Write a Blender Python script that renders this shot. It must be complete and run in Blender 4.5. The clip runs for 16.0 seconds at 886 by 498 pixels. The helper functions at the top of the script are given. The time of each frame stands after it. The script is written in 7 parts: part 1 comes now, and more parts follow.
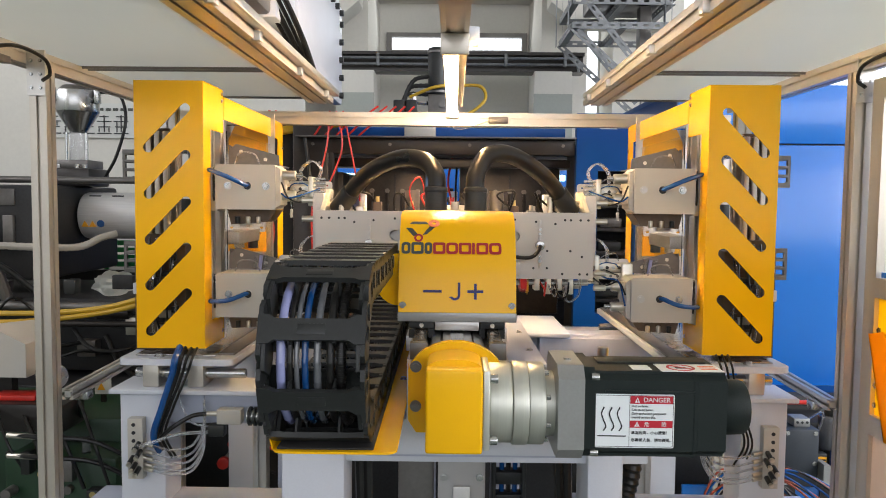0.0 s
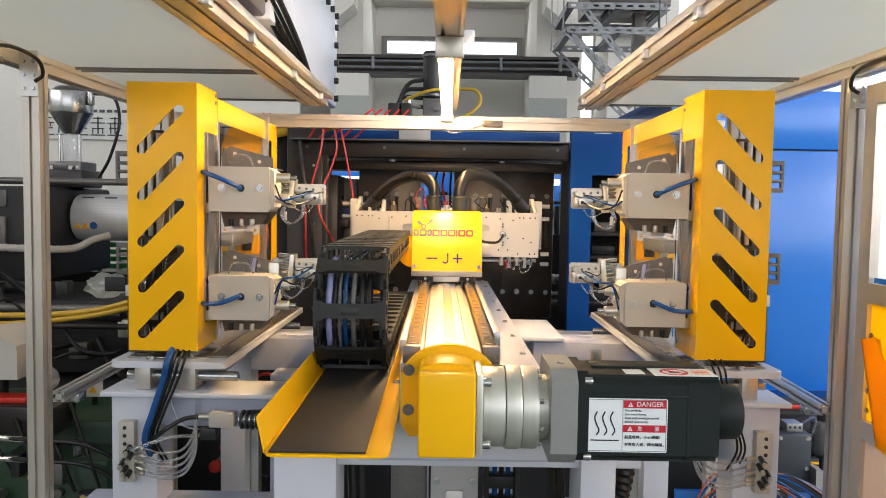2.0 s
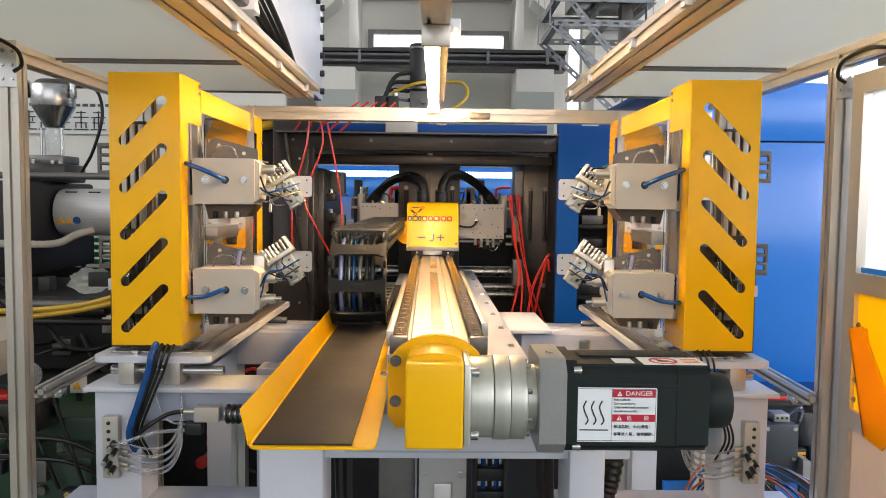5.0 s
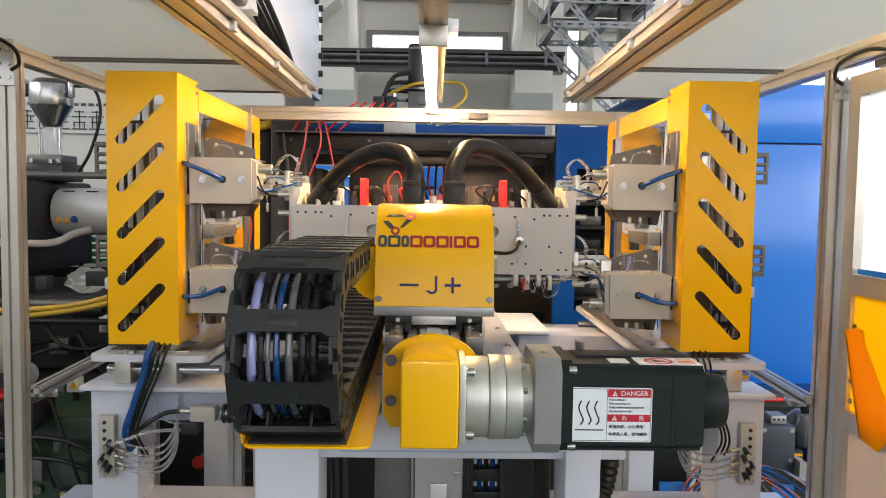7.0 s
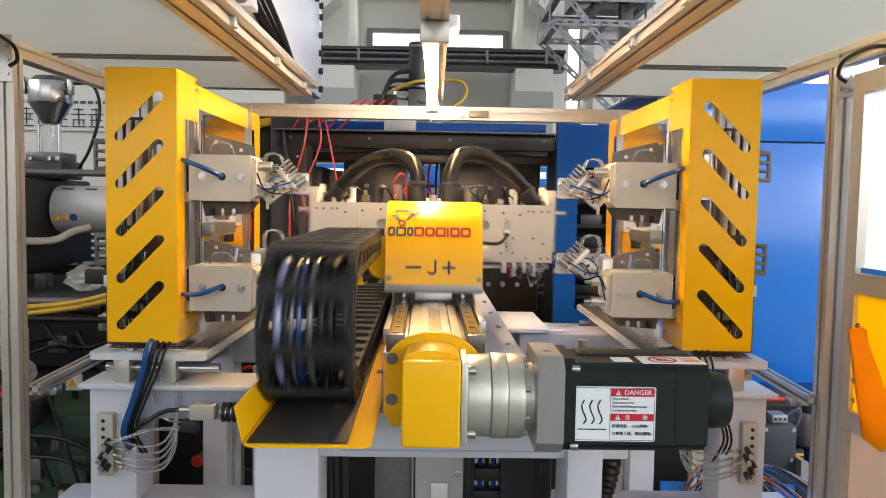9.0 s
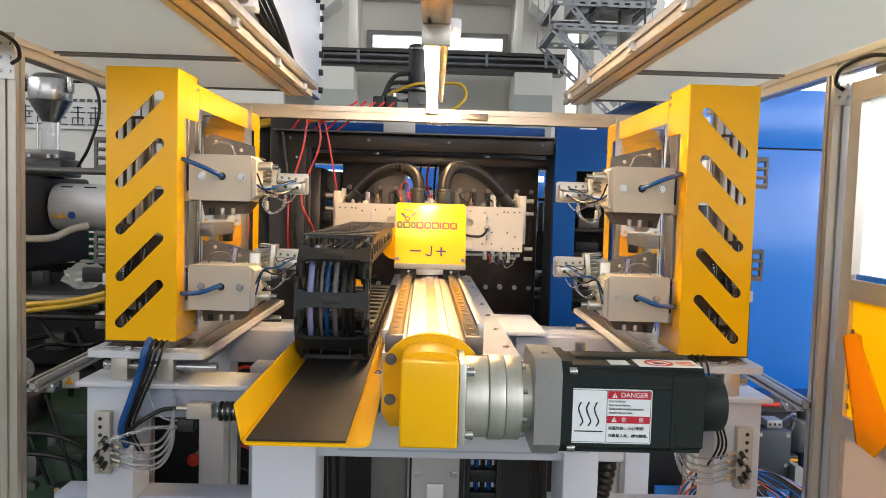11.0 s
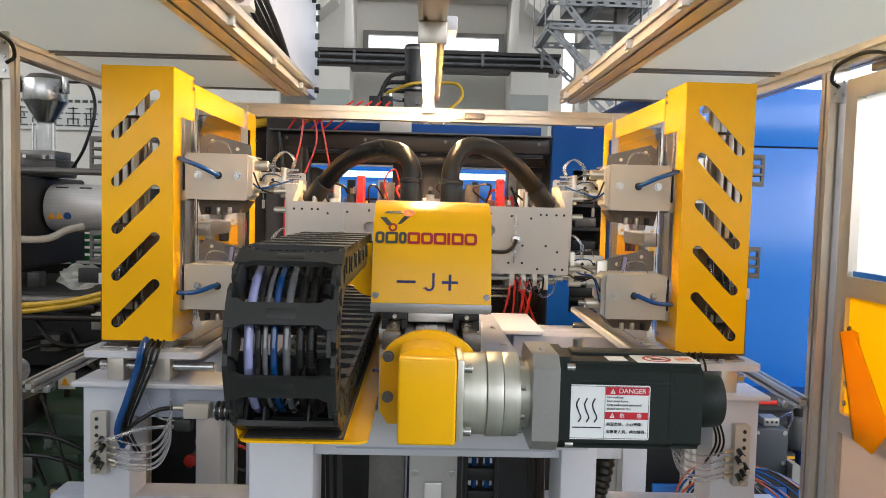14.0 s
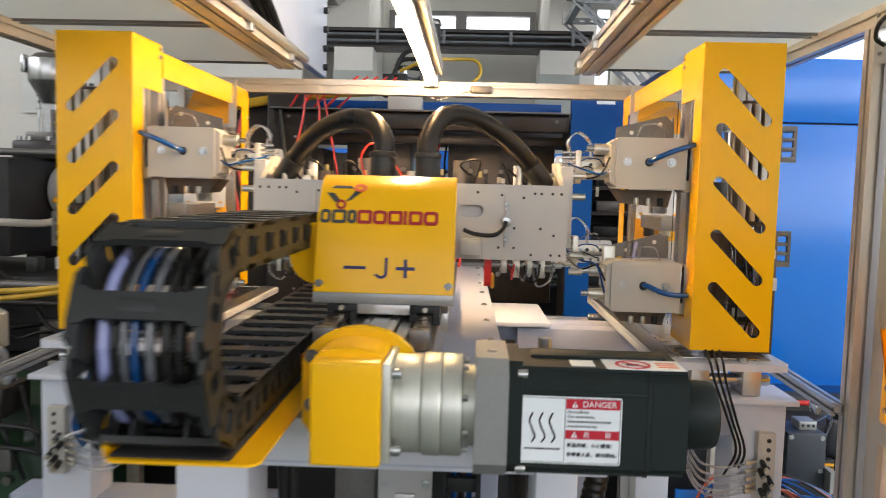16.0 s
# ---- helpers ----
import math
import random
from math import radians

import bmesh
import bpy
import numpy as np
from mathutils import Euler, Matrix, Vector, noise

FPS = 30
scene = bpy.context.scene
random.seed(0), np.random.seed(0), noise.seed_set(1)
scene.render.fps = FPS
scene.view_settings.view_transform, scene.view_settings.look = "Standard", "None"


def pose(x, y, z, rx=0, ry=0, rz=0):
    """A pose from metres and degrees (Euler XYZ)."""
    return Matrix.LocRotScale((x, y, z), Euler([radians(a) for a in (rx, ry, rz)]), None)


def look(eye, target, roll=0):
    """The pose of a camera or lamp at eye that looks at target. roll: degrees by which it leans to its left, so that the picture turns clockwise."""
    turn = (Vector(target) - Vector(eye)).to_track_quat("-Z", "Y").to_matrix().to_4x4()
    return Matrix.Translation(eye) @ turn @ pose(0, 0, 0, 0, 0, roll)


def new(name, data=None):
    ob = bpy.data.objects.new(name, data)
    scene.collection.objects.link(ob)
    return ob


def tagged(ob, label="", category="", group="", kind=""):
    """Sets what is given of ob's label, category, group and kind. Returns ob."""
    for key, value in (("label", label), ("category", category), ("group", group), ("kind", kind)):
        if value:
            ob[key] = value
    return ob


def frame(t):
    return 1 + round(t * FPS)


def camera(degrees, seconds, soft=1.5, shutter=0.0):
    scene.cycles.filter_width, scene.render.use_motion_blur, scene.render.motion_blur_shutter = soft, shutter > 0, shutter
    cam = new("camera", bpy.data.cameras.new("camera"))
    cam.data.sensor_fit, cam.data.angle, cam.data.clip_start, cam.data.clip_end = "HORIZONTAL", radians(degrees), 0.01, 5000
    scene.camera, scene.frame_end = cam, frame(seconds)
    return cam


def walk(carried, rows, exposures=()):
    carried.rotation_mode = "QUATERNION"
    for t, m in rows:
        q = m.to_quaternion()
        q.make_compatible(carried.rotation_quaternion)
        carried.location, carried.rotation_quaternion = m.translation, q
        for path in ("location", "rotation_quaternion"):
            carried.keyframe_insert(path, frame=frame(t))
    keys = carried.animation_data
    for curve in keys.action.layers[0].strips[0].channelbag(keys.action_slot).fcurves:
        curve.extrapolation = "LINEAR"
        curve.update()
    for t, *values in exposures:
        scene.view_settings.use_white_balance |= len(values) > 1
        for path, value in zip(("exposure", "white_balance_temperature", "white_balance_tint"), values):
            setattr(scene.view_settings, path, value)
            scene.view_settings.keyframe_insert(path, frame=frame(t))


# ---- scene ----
cam = camera(61.0, 16.0, soft=0.95, shutter=0.5)
PATH = [
    (0, (0.012, 0.005, 1.5), (-0.016, 2.001, 1.374), 0.6),
    (0.5, (0.01, 0.007, 1.499), (-0.005, 2.004, 1.377), 0.9),
    (1, (0.009, 0.004, 1.499), (-0.006, 2.001, 1.389), 0.9),
    (1.5, (0.012, 0.006, 1.498), (0.004, 2.003, 1.378), 0.8),
    (2, (0.013, 0.008, 1.499), (0.0, 2.005, 1.383), 0.9),
    (2.5, (0.014, 0.008, 1.498), (0.004, 2.005, 1.385), 0.8),
    (3, (0.013, 0.012, 1.494), (-0.007, 2.007, 1.362), 0.3),
    (3.5, (0.014, 0.014, 1.492), (0.011, 2.01, 1.361), 0.3),
    (4, (0.012, 0.02, 1.49), (0.028, 2.016, 1.364), 0.6),
    (6.5, (0.02, 0.024, 1.487), (0.041, 2.02, 1.356), 0.8),
    (7, (0.019, 0.023, 1.486), (0.042, 2.019, 1.361), 0.9),
    (7.5, (0.016, 0.023, 1.486), (0.041, 2.019, 1.368), 0.9),
    (8, (0.014, 0.027, 1.484), (0.038, 2.023, 1.365), 1.0),
    (8.5, (0.016, 0.03, 1.483), (0.038, 2.026, 1.354), 0.9),
    (9, (0.016, 0.034, 1.483), (0.04, 2.03, 1.355), 1.0),
    (11.3, (0.01, 0.025, 1.482), (0.042, 2.021, 1.364), 1.7),
    (11.5, (0.009, 0.028, 1.48), (0.036, 2.024, 1.366), 1.4),
    (12, (0.011, 0.028, 1.479), (0.047, 2.025, 1.367), 1.4),
    (12.5, (0.014, 0.024, 1.478), (0.044, 2.021, 1.369), 1.2),
    (13, (0.016, 0.023, 1.477), (0.054, 2.019, 1.368), 1.3),
    (13.5, (0.014, 0.024, 1.477), (0.053, 2.02, 1.364), 1.4),
    (14, (0.011, 0.027, 1.476), (0.052, 2.023, 1.357), 1.5),
    (14.5, (0.011, 0.031, 1.475), (0.062, 2.027, 1.364), 1.4),
    (15, (0.011, 0.043, 1.471), (0.06, 2.039, 1.354), 1.4),
    (15.5, (0.062, 0.07, 1.468), (0.07, 2.067, 1.35), 2.0),
    (15.7, (0.103, 0.111, 1.464), (0.047, 2.106, 1.329), 2.3),
    (15.8, (0.124, 0.143, 1.463), (0.036, 2.135, 1.309), 2.5),
    (15.9, (0.141, 0.181, 1.461), (0.056, 2.173, 1.303), 1.8),
    (16, (0.157, 0.231, 1.456), (0.083, 2.224, 1.302), 1.5),
]
walk(cam, [(t, look(eye, target, roll)) for t, eye, target, roll in PATH])

# ---------------------------------------------------------------- world, sun, large lights
world = bpy.data.worlds.new("world")
scene.world = world
world.use_nodes = True
wn = world.node_tree
sky = wn.nodes.new("ShaderNodeTexSky")
sky.sky_type = "NISHITA"
sky.sun_disc = False
sky.sun_elevation, sky.sun_rotation = radians(40), radians(18)
wn.links.new(sky.outputs[0], wn.nodes["Background"].inputs[0])
wn.nodes["Background"].inputs[1].default_value = 0.07


def sun_lamp():
    d = bpy.data.lights.new("sun", "SUN")
    d.energy, d.angle, d.color = 2.5, radians(0.5), (1.0, 0.95, 0.88)
    ob = new("sun", d)
    ob.matrix_world = look((3, 9, 8), (0, 0, 0))


def daylight_lamp(name, eye, target, w, h, power, color):
    """An added area lamp that stands in for daylight at a window's opening."""
    d = bpy.data.lights.new(name, "AREA")
    d.shape, d.size, d.size_y, d.energy, d.color = "RECTANGLE", w, h, power, color
    ob = new(name, d)
    ob.matrix_world = look(eye, target)


sun_lamp()
daylight_lamp("daylight_front", (0, -5.9, 3.2), (0, 2.0, 1.2), 11.4, 2.9, 200, (0.97, 0.95, 1.0))
daylight_lamp("daylight_right", (5.9, -0.9, 3.25), (1.6, -0.5, 2.2), 9.6, 2.7, 620, (0.95, 0.955, 1.0))
daylight_lamp("daylight_left", (-5.9, 2.0, 3.6), (-1.2, 2.6, 1.2), 6.0, 1.6, 135, (0.97, 0.96, 1.0))
daylight_lamp("daylight_back", (0.0, 7.0, 3.2), (0, 2.5, 1.8), 2.6, 0.5, 5, (0.95, 0.98, 1.0))


# ---------------------------------------------------------------- materials
def material(name, color, rough=0.5, metal=0.0, vary=0.12, scale=6.0, bump=0.0, fine=90.0, coat=0.0,
             emit=0.0, emit_color=None, alpha_glass=False, aniso=None, spec=0.5, dirt=0.0):
    """A surface with a broad stain and a fine grain in colour, gloss and relief."""
    m = bpy.data.materials.new(name)
    m.use_nodes = True
    nt = m.node_tree
    b = nt.nodes["Principled BSDF"]
    tc = nt.nodes.new("ShaderNodeTexCoord")
    mp = nt.nodes.new("ShaderNodeMapping")
    if aniso:
        mp.inputs["Scale"].default_value = aniso
    nt.links.new(tc.outputs["Object"], mp.inputs[0])
    n1 = nt.nodes.new("ShaderNodeTexNoise")
    n1.inputs["Scale"].default_value, n1.inputs["Detail"].default_value = scale, 5
    n2 = nt.nodes.new("ShaderNodeTexNoise")
    n2.inputs["Scale"].default_value, n2.inputs["Detail"].default_value = fine, 3
    nt.links.new(mp.outputs[0], n1.inputs["Vector"])
    nt.links.new(mp.outputs[0], n2.inputs["Vector"])
    mix = nt.nodes.new("ShaderNodeMath")
    mix.operation = "MULTIPLY_ADD"
    mix.inputs[1].default_value = 0.35
    nt.links.new(n2.outputs[0], mix.inputs[0])
    nt.links.new(n1.outputs[0], mix.inputs[2])
    ramp = nt.nodes.new("ShaderNodeValToRGB")
    lo = [c * (1 - vary - dirt) for c in color]
    hi = [min(1, c * (1 + vary)) for c in color]
    ramp.color_ramp.elements[0].position, ramp.color_ramp.elements[1].position = 0.38, 0.95
    ramp.color_ramp.elements[0].color, ramp.color_ramp.elements[1].color = (*lo, 1), (*hi, 1)
    nt.links.new(mix.outputs[0], ramp.inputs[0])
    nt.links.new(ramp.outputs[0], b.inputs["Base Color"])
    rr = nt.nodes.new("ShaderNodeMapRange")
    rr.inputs["To Min"].default_value, rr.inputs["To Max"].default_value = max(0.02, rough * 0.75), min(1, rough * 1.3)
    nt.links.new(n1.outputs[0], rr.inputs["Value"])
    nt.links.new(rr.outputs[0], b.inputs["Roughness"])
    b.inputs["Metallic"].default_value = metal
    b.inputs["Specular IOR Level"].default_value = spec
    b.inputs["Coat Weight"].default_value = coat
    b.inputs["Coat Roughness"].default_value = 0.08
    if bump:
        bp = nt.nodes.new("ShaderNodeBump")
        bp.inputs["Strength"].default_value, bp.inputs["Distance"].default_value = bump, 0.002
        nt.links.new(mix.outputs[0], bp.inputs["Height"])
        nt.links.new(bp.outputs[0], b.inputs["Normal"])
    if emit:
        b.inputs["Emission Color"].default_value = (*(emit_color or color), 1)
        b.inputs["Emission Strength"].default_value = emit
    if alpha_glass:
        b.inputs["Transmission Weight"].default_value = 0.9
    return m


def translucent_material(name="milky_roof_sheet", share=0.72, front=(0.62, 0.63, 0.57), through_color=(0.92, 0.92, 0.88)):
    m = material(name, front, 0.4, vary=0.05, scale=2.5, dirt=0.05)
    nt = m.node_tree
    b = nt.nodes["Principled BSDF"]
    tr = nt.nodes.new("ShaderNodeBsdfTranslucent")
    tr.inputs[0].default_value = (*through_color, 1)
    mx = nt.nodes.new("ShaderNodeMixShader")
    mx.inputs[0].default_value = share
    nt.links.new(b.outputs[0], mx.inputs[1])
    nt.links.new(tr.outputs[0], mx.inputs[2])
    nt.links.new(mx.outputs[0], nt.nodes["Material Output"].inputs[0])
    return m


M = {}
M["yellow"] = material("yellow_powder_coat", (0.9, 0.48, 0.004), 0.22, vary=0.05, bump=0.06, fine=400, coat=0.06, spec=0.3)
M["yellow_dark"] = material("yellow_paint_worn", (0.8, 0.38, 0.01), 0.4, vary=0.1, bump=0.15, fine=250)
M["alu"] = material("anodised_aluminium", (0.6, 0.58, 0.55), 0.32, 0.85, vary=0.08, fine=160, bump=0.05)
M["alu_warm"] = material("anodised_aluminium_frame", (0.62, 0.57, 0.5), 0.36, 0.75, vary=0.08, fine=160, bump=0.05)
M["steel"] = material("ground_steel", (0.5, 0.5, 0.49), 0.26, 1.0, vary=0.12, fine=220, bump=0.05)
M["steel_dark"] = material("oiled_dark_steel", (0.03, 0.026, 0.024), 0.3, 0.25, vary=0.4, scale=4, bump=0.1)
M["steel_grey"] = material("grey_machine_steel", (0.17, 0.16, 0.15), 0.38, 0.6, vary=0.3, scale=5, bump=0.08)
M["barrel"] = material("brushed_barrel_sheet", (0.68, 0.68, 0.68), 0.45, 0.3, vary=0.1, aniso=(1, 30, 30), fine=30)
M["nickel"] = material("nickel_plate", (0.66, 0.62, 0.54), 0.3, 0.9, vary=0.1, fine=300, bump=0.05)
M["gearbox"] = material("satin_gearbox_steel", (0.62, 0.62, 0.545), 0.42, 0.75, vary=0.06, aniso=(60, 1, 1), fine=60)
M["mould"] = material("oily_mould_steel", (0.042, 0.037, 0.034), 0.34, 0.4, vary=0.45, scale=9, bump=0.1)
M["slate"] = material("slate_grey_enamel", (0.03, 0.037, 0.047), 0.45, vary=0.2, bump=0.1)
# on the slot backings this brown stands in for dim, warm-lit aluminium
M["brown"] = material("brown_metal_and_warm_light", (0.11, 0.075, 0.05), 0.4, 0.3, vary=0.3, scale=5, bump=0.05)
M["gold"] = material("chromated_ring", (0.6, 0.47, 0.2), 0.35, 0.9, vary=0.1)
M["white"] = material("white_machine_paint", (0.61, 0.63, 0.69), 0.38, vary=0.05, bump=0.08, fine=260, dirt=0.04)
# the white paint again, with its bluish shade put into the colour
M["lav"] = material("shaded_white_paint", (0.43, 0.46, 0.56), 0.4, vary=0.06, bump=0.08, fine=260, dirt=0.06)
M["ivory"] = material("ivory_powder_coat", (0.49, 0.465, 0.415), 0.42, vary=0.05, bump=0.12, fine=320, dirt=0.04)
M["panel"] = material("light_grey_tool_plate", (0.49, 0.48, 0.465), 0.4, 0.2, vary=0.06, fine=300, bump=0.05)
M["roof"] = translucent_material()
M["motor"] = material("dark_green_grey_cast_paint", (0.0125, 0.018, 0.017), 0.5, vary=0.25, bump=0.3, fine=420, spec=0.22)
M["cast_alu"] = material("machined_cast_aluminium", (0.36, 0.36, 0.345), 0.4, 0.6, vary=0.12, fine=220, bump=0.08)
M["plastic"] = material("black_nylon", (0.021, 0.0225, 0.022), 0.4, vary=0.25, bump=0.2, fine=300, dirt=0.1, spec=0.4)
M["rubber"] = material("black_rubber_mat", (0.012, 0.011, 0.0105), 0.7, vary=0.5, scale=9, bump=0.3, dirt=0.2)
M["hose"] = material("black_hose", (0.01, 0.0095, 0.009), 0.3, vary=0.25, bump=0.12, spec=0.35)
M["blue"] = material("blue_guard_paint", (0.001, 0.175, 0.7), 0.4, vary=0.06, scale=0.6, bump=0.03, fine=300, spec=0.15, coat=1.0)
M["blue"].node_tree.nodes["Principled BSDF"].inputs["Coat Roughness"].default_value = 0.18
M["blue"].node_tree.nodes["Principled BSDF"].inputs["Coat IOR"].default_value = 1.75
M["blue_dark"] = material("deep_blue_paint", (0.001, 0.055, 0.24), 0.35, spec=0.25, vary=0.12, scale=3, bump=0.1, fine=300)
M["cable_blue"] = material("blue_tube", (0.006, 0.065, 0.24), 0.25, vary=0.1)
M["cable_red"] = material("red_tube", (0.6, 0.03, 0.02), 0.35, vary=0.1)
M["cable_orange"] = material("orange_tube", (0.3, 0.05, 0.02), 0.4, vary=0.1)
M["cable_yellow"] = material("yellow_cable", (0.55, 0.34, 0.02), 0.45, vary=0.12)
M["clear"] = material("clear_tube", (0.8, 0.82, 0.85), 0.12, vary=0.05, spec=0.8, alpha_glass=True)
M["dull_tube"] = material("smoky_clear_tube", (0.1, 0.105, 0.115), 0.06, vary=0.2, spec=0.95)
M["rail"] = material("oiled_bearing_rail", (0.3, 0.24, 0.17), 0.2, 0.9, vary=0.25, scale=12, aniso=(1, 0.2, 1), bump=0.04)
M["dado"] = material("grey_green_dado_paint", (0.36, 0.38, 0.34), 0.6, vary=0.07, scale=1.5, bump=0.15, fine=60, dirt=0.06)
M["chain_violet"] = material("clear_violet_tube", (0.26, 0.28, 0.5), 0.07, vary=0.1, spec=0.95)
M["chain_blue"] = material("glossy_dark_blue_tube", (0.004, 0.045, 0.16), 0.1, vary=0.2, spec=0.8)
M["violet"] = material("violet_tube", (0.34, 0.36, 0.62), 0.18, vary=0.05, spec=0.8)
M["red"] = material("red_moulded_plastic", (0.75, 0.03, 0.025), 0.3, vary=0.06)
M["crate_green"] = material("green_crate_plastic", (0.02, 0.22, 0.06), 0.4, vary=0.12, bump=0.05)
M["green"] = material("green_machine_paint", (0.014, 0.05, 0.02), 0.45, vary=0.25, bump=0.1, dirt=0.2)
M["dark"] = material("black_machine_paint", (0.028, 0.028, 0.029), 0.5, vary=0.4, scale=3, bump=0.1, dirt=0.2, spec=0.35)
M["wall"] = material("painted_plaster", (0.66, 0.64, 0.58), 0.85, vary=0.06, scale=1.2, bump=0.3, fine=40, dirt=0.05)
M["ceil"] = material("ceiling_plaster", (0.72, 0.71, 0.66), 0.85, vary=0.05, scale=1.0, bump=0.2, fine=40)
M["floor"] = material("green_painted_concrete", (0.13, 0.16, 0.14), 0.4, vary=0.25, scale=1.5, bump=0.2, fine=50, dirt=0.2)
M["galv"] = material("galvanised_steel", (0.2, 0.21, 0.22), 0.5, 0.6, vary=0.3, scale=14, bump=0.05)
M["sheet"] = translucent_material("thin_white_film", 0.9)
M["yellow_sheet"] = translucent_material("yellow_acrylic_sheet", 0.8, (0.9, 0.56, 0.01), (1.0, 0.66, 0.03))
M["beige_sheet"] = translucent_material("beige_acrylic_sheet", 0.5, (0.68, 0.58, 0.5), (0.75, 0.62, 0.53))
M["label"] = material("label_film", (0.78, 0.82, 0.83), 0.3, vary=0.02)
M["ink"] = material("black_ink", (0.015, 0.016, 0.02), 0.5, vary=0.05)
M["ink_red"] = material("red_ink", (0.5, 0.012, 0.03), 0.45, vary=0.05)
M["ink_grey"] = material("grey_ink", (0.05, 0.055, 0.045), 0.45, vary=0.05)
M["ink_navy"] = material("navy_ink", (0.012, 0.012, 0.09), 0.45, vary=0.05)
M["ink_orange"] = material("orange_ink", (0.75, 0.13, 0.015), 0.45, vary=0.05)
M["ink_wine"] = material("wine_red_ink", (0.38, 0.012, 0.015), 0.45, vary=0.05)
M["tube_lamp"] = material("lamp_tube", (1, 0.8, 0.5), 0.4, emit=165, emit_color=(1.0, 0.63, 0.3))
M["sky_pane"] = material("bright_sky_pane", (0.9, 0.95, 1.0), 0.4, emit=1.6, emit_color=(0.9, 0.95, 1.0))
M["cool_tube"] = material("cool_lamp_tube", (0.7, 0.9, 1.0), 0.4, emit=2.5, emit_color=(0.5, 0.85, 1.0))
M["paper"] = material("sign_board", (0.6, 0.61, 0.58), 0.7, vary=0.04)


def glass_material():
    m = bpy.data.materials.new("clear_guard_sheet")
    m.use_nodes = True
    nt = m.node_tree
    b = nt.nodes["Principled BSDF"]
    b.inputs["Base Color"].default_value = (0.95, 0.97, 0.96, 1)
    b.inputs["Roughness"].default_value = 0.03
    b.inputs["Transmission Weight"].default_value = 1.0
    b.inputs["IOR"].default_value = 1.1
    return m


M["glass"] = glass_material()


# ---------------------------------------------------------------- mesh helpers
def world_of(ob):
    m = ob.matrix_basis.copy()
    return world_of(ob.parent) @ m if ob.parent else m


def thing(name, x, y, z, label, category, group="", kind="", rz=0):
    ob = new(name)
    ob.empty_display_size = 0.05
    ob.matrix_basis = pose(x, y, z, 0, 0, rz)
    return tagged(ob, label, category, group, kind)


def smooth_by_angle(me, limit=35):
    for p in me.polygons:
        p.use_smooth = True
    bm = bmesh.new()
    bm.from_mesh(me)
    for e in bm.edges:
        if len(e.link_faces) != 2 or e.calc_face_angle(0) > radians(limit):
            e.smooth = False
    bm.to_mesh(me)
    bm.free()


def part(name, bm, mat, parent=None, label="", local=False, smooth=True):
    """Links a bmesh as one mesh object, under a thing or a part. Built in world space unless local."""
    if parent is not None and not local:
        bm.transform(world_of(parent).inverted())
    bmesh.ops.recalc_face_normals(bm, faces=bm.faces)
    me = bpy.data.meshes.new(name)
    bm.to_mesh(me)
    bm.free()
    me.materials.append(M[mat])
    if smooth:
        smooth_by_angle(me)
    ob = new(name, me)
    if parent is not None:
        ob.parent = parent
    if label:
        ob["label"] = label
    return ob


def shared(name, me, parent, m):
    ob = new(name, me)
    ob.parent = parent
    ob.matrix_basis = m
    return ob


def B():
    return bmesh.new()


def box(bm, x0, x1, y0, y1, z0, z1, bevel=0.0, seg=2, rot=None):
    r = bmesh.ops.create_cube(bm, size=1)
    m = Matrix.Translation(((x0 + x1) / 2, (y0 + y1) / 2, (z0 + z1) / 2)) @ Matrix.Diagonal((abs(x1 - x0), abs(y1 - y0), abs(z1 - z0), 1))
    if rot is not None:
        m = rot @ m
    bmesh.ops.transform(bm, matrix=m, verts=r["verts"])
    if bevel:
        es = list({e for v in r["verts"] for e in v.link_edges})
        bmesh.ops.bevel(bm, geom=es, offset=bevel, segments=seg, affect="EDGES", profile=0.5)
    return bm


def cyl(bm, p, q, r, seg=20, r2=None, bevel=0.0):
    p, q = Vector(p), Vector(q)
    d = q - p
    m = Matrix.Translation((p + q) / 2) @ d.to_track_quat("Z", "Y").to_matrix().to_4x4()
    res = bmesh.ops.create_cone(bm, cap_ends=True, segments=seg, radius1=r, radius2=r if r2 is None else r2, depth=d.length, matrix=m)
    if bevel:
        es = [e for e in {e for v in res["verts"] for e in v.link_edges} if any(len(f.verts) > 4 for f in e.link_faces)]
        bmesh.ops.bevel(bm, geom=es, offset=bevel, segments=2, affect="EDGES", profile=0.5)
    return bm


def spline(pts, steps=8):
    pts = [Vector(p) for p in pts]
    ext = [2 * pts[0] - pts[1]] + pts + [2 * pts[-1] - pts[-2]]
    out = []
    for i in range(1, len(ext) - 2):
        a, b, c, d = ext[i - 1:i + 3]
        for k in range(steps):
            t = k / steps
            out.append(0.5 * (2 * b + (c - a) * t + (2 * a - 5 * b + 4 * c - d) * t * t + (3 * b - a - 3 * c + d) * t ** 3))
    return out + [pts[-1]]


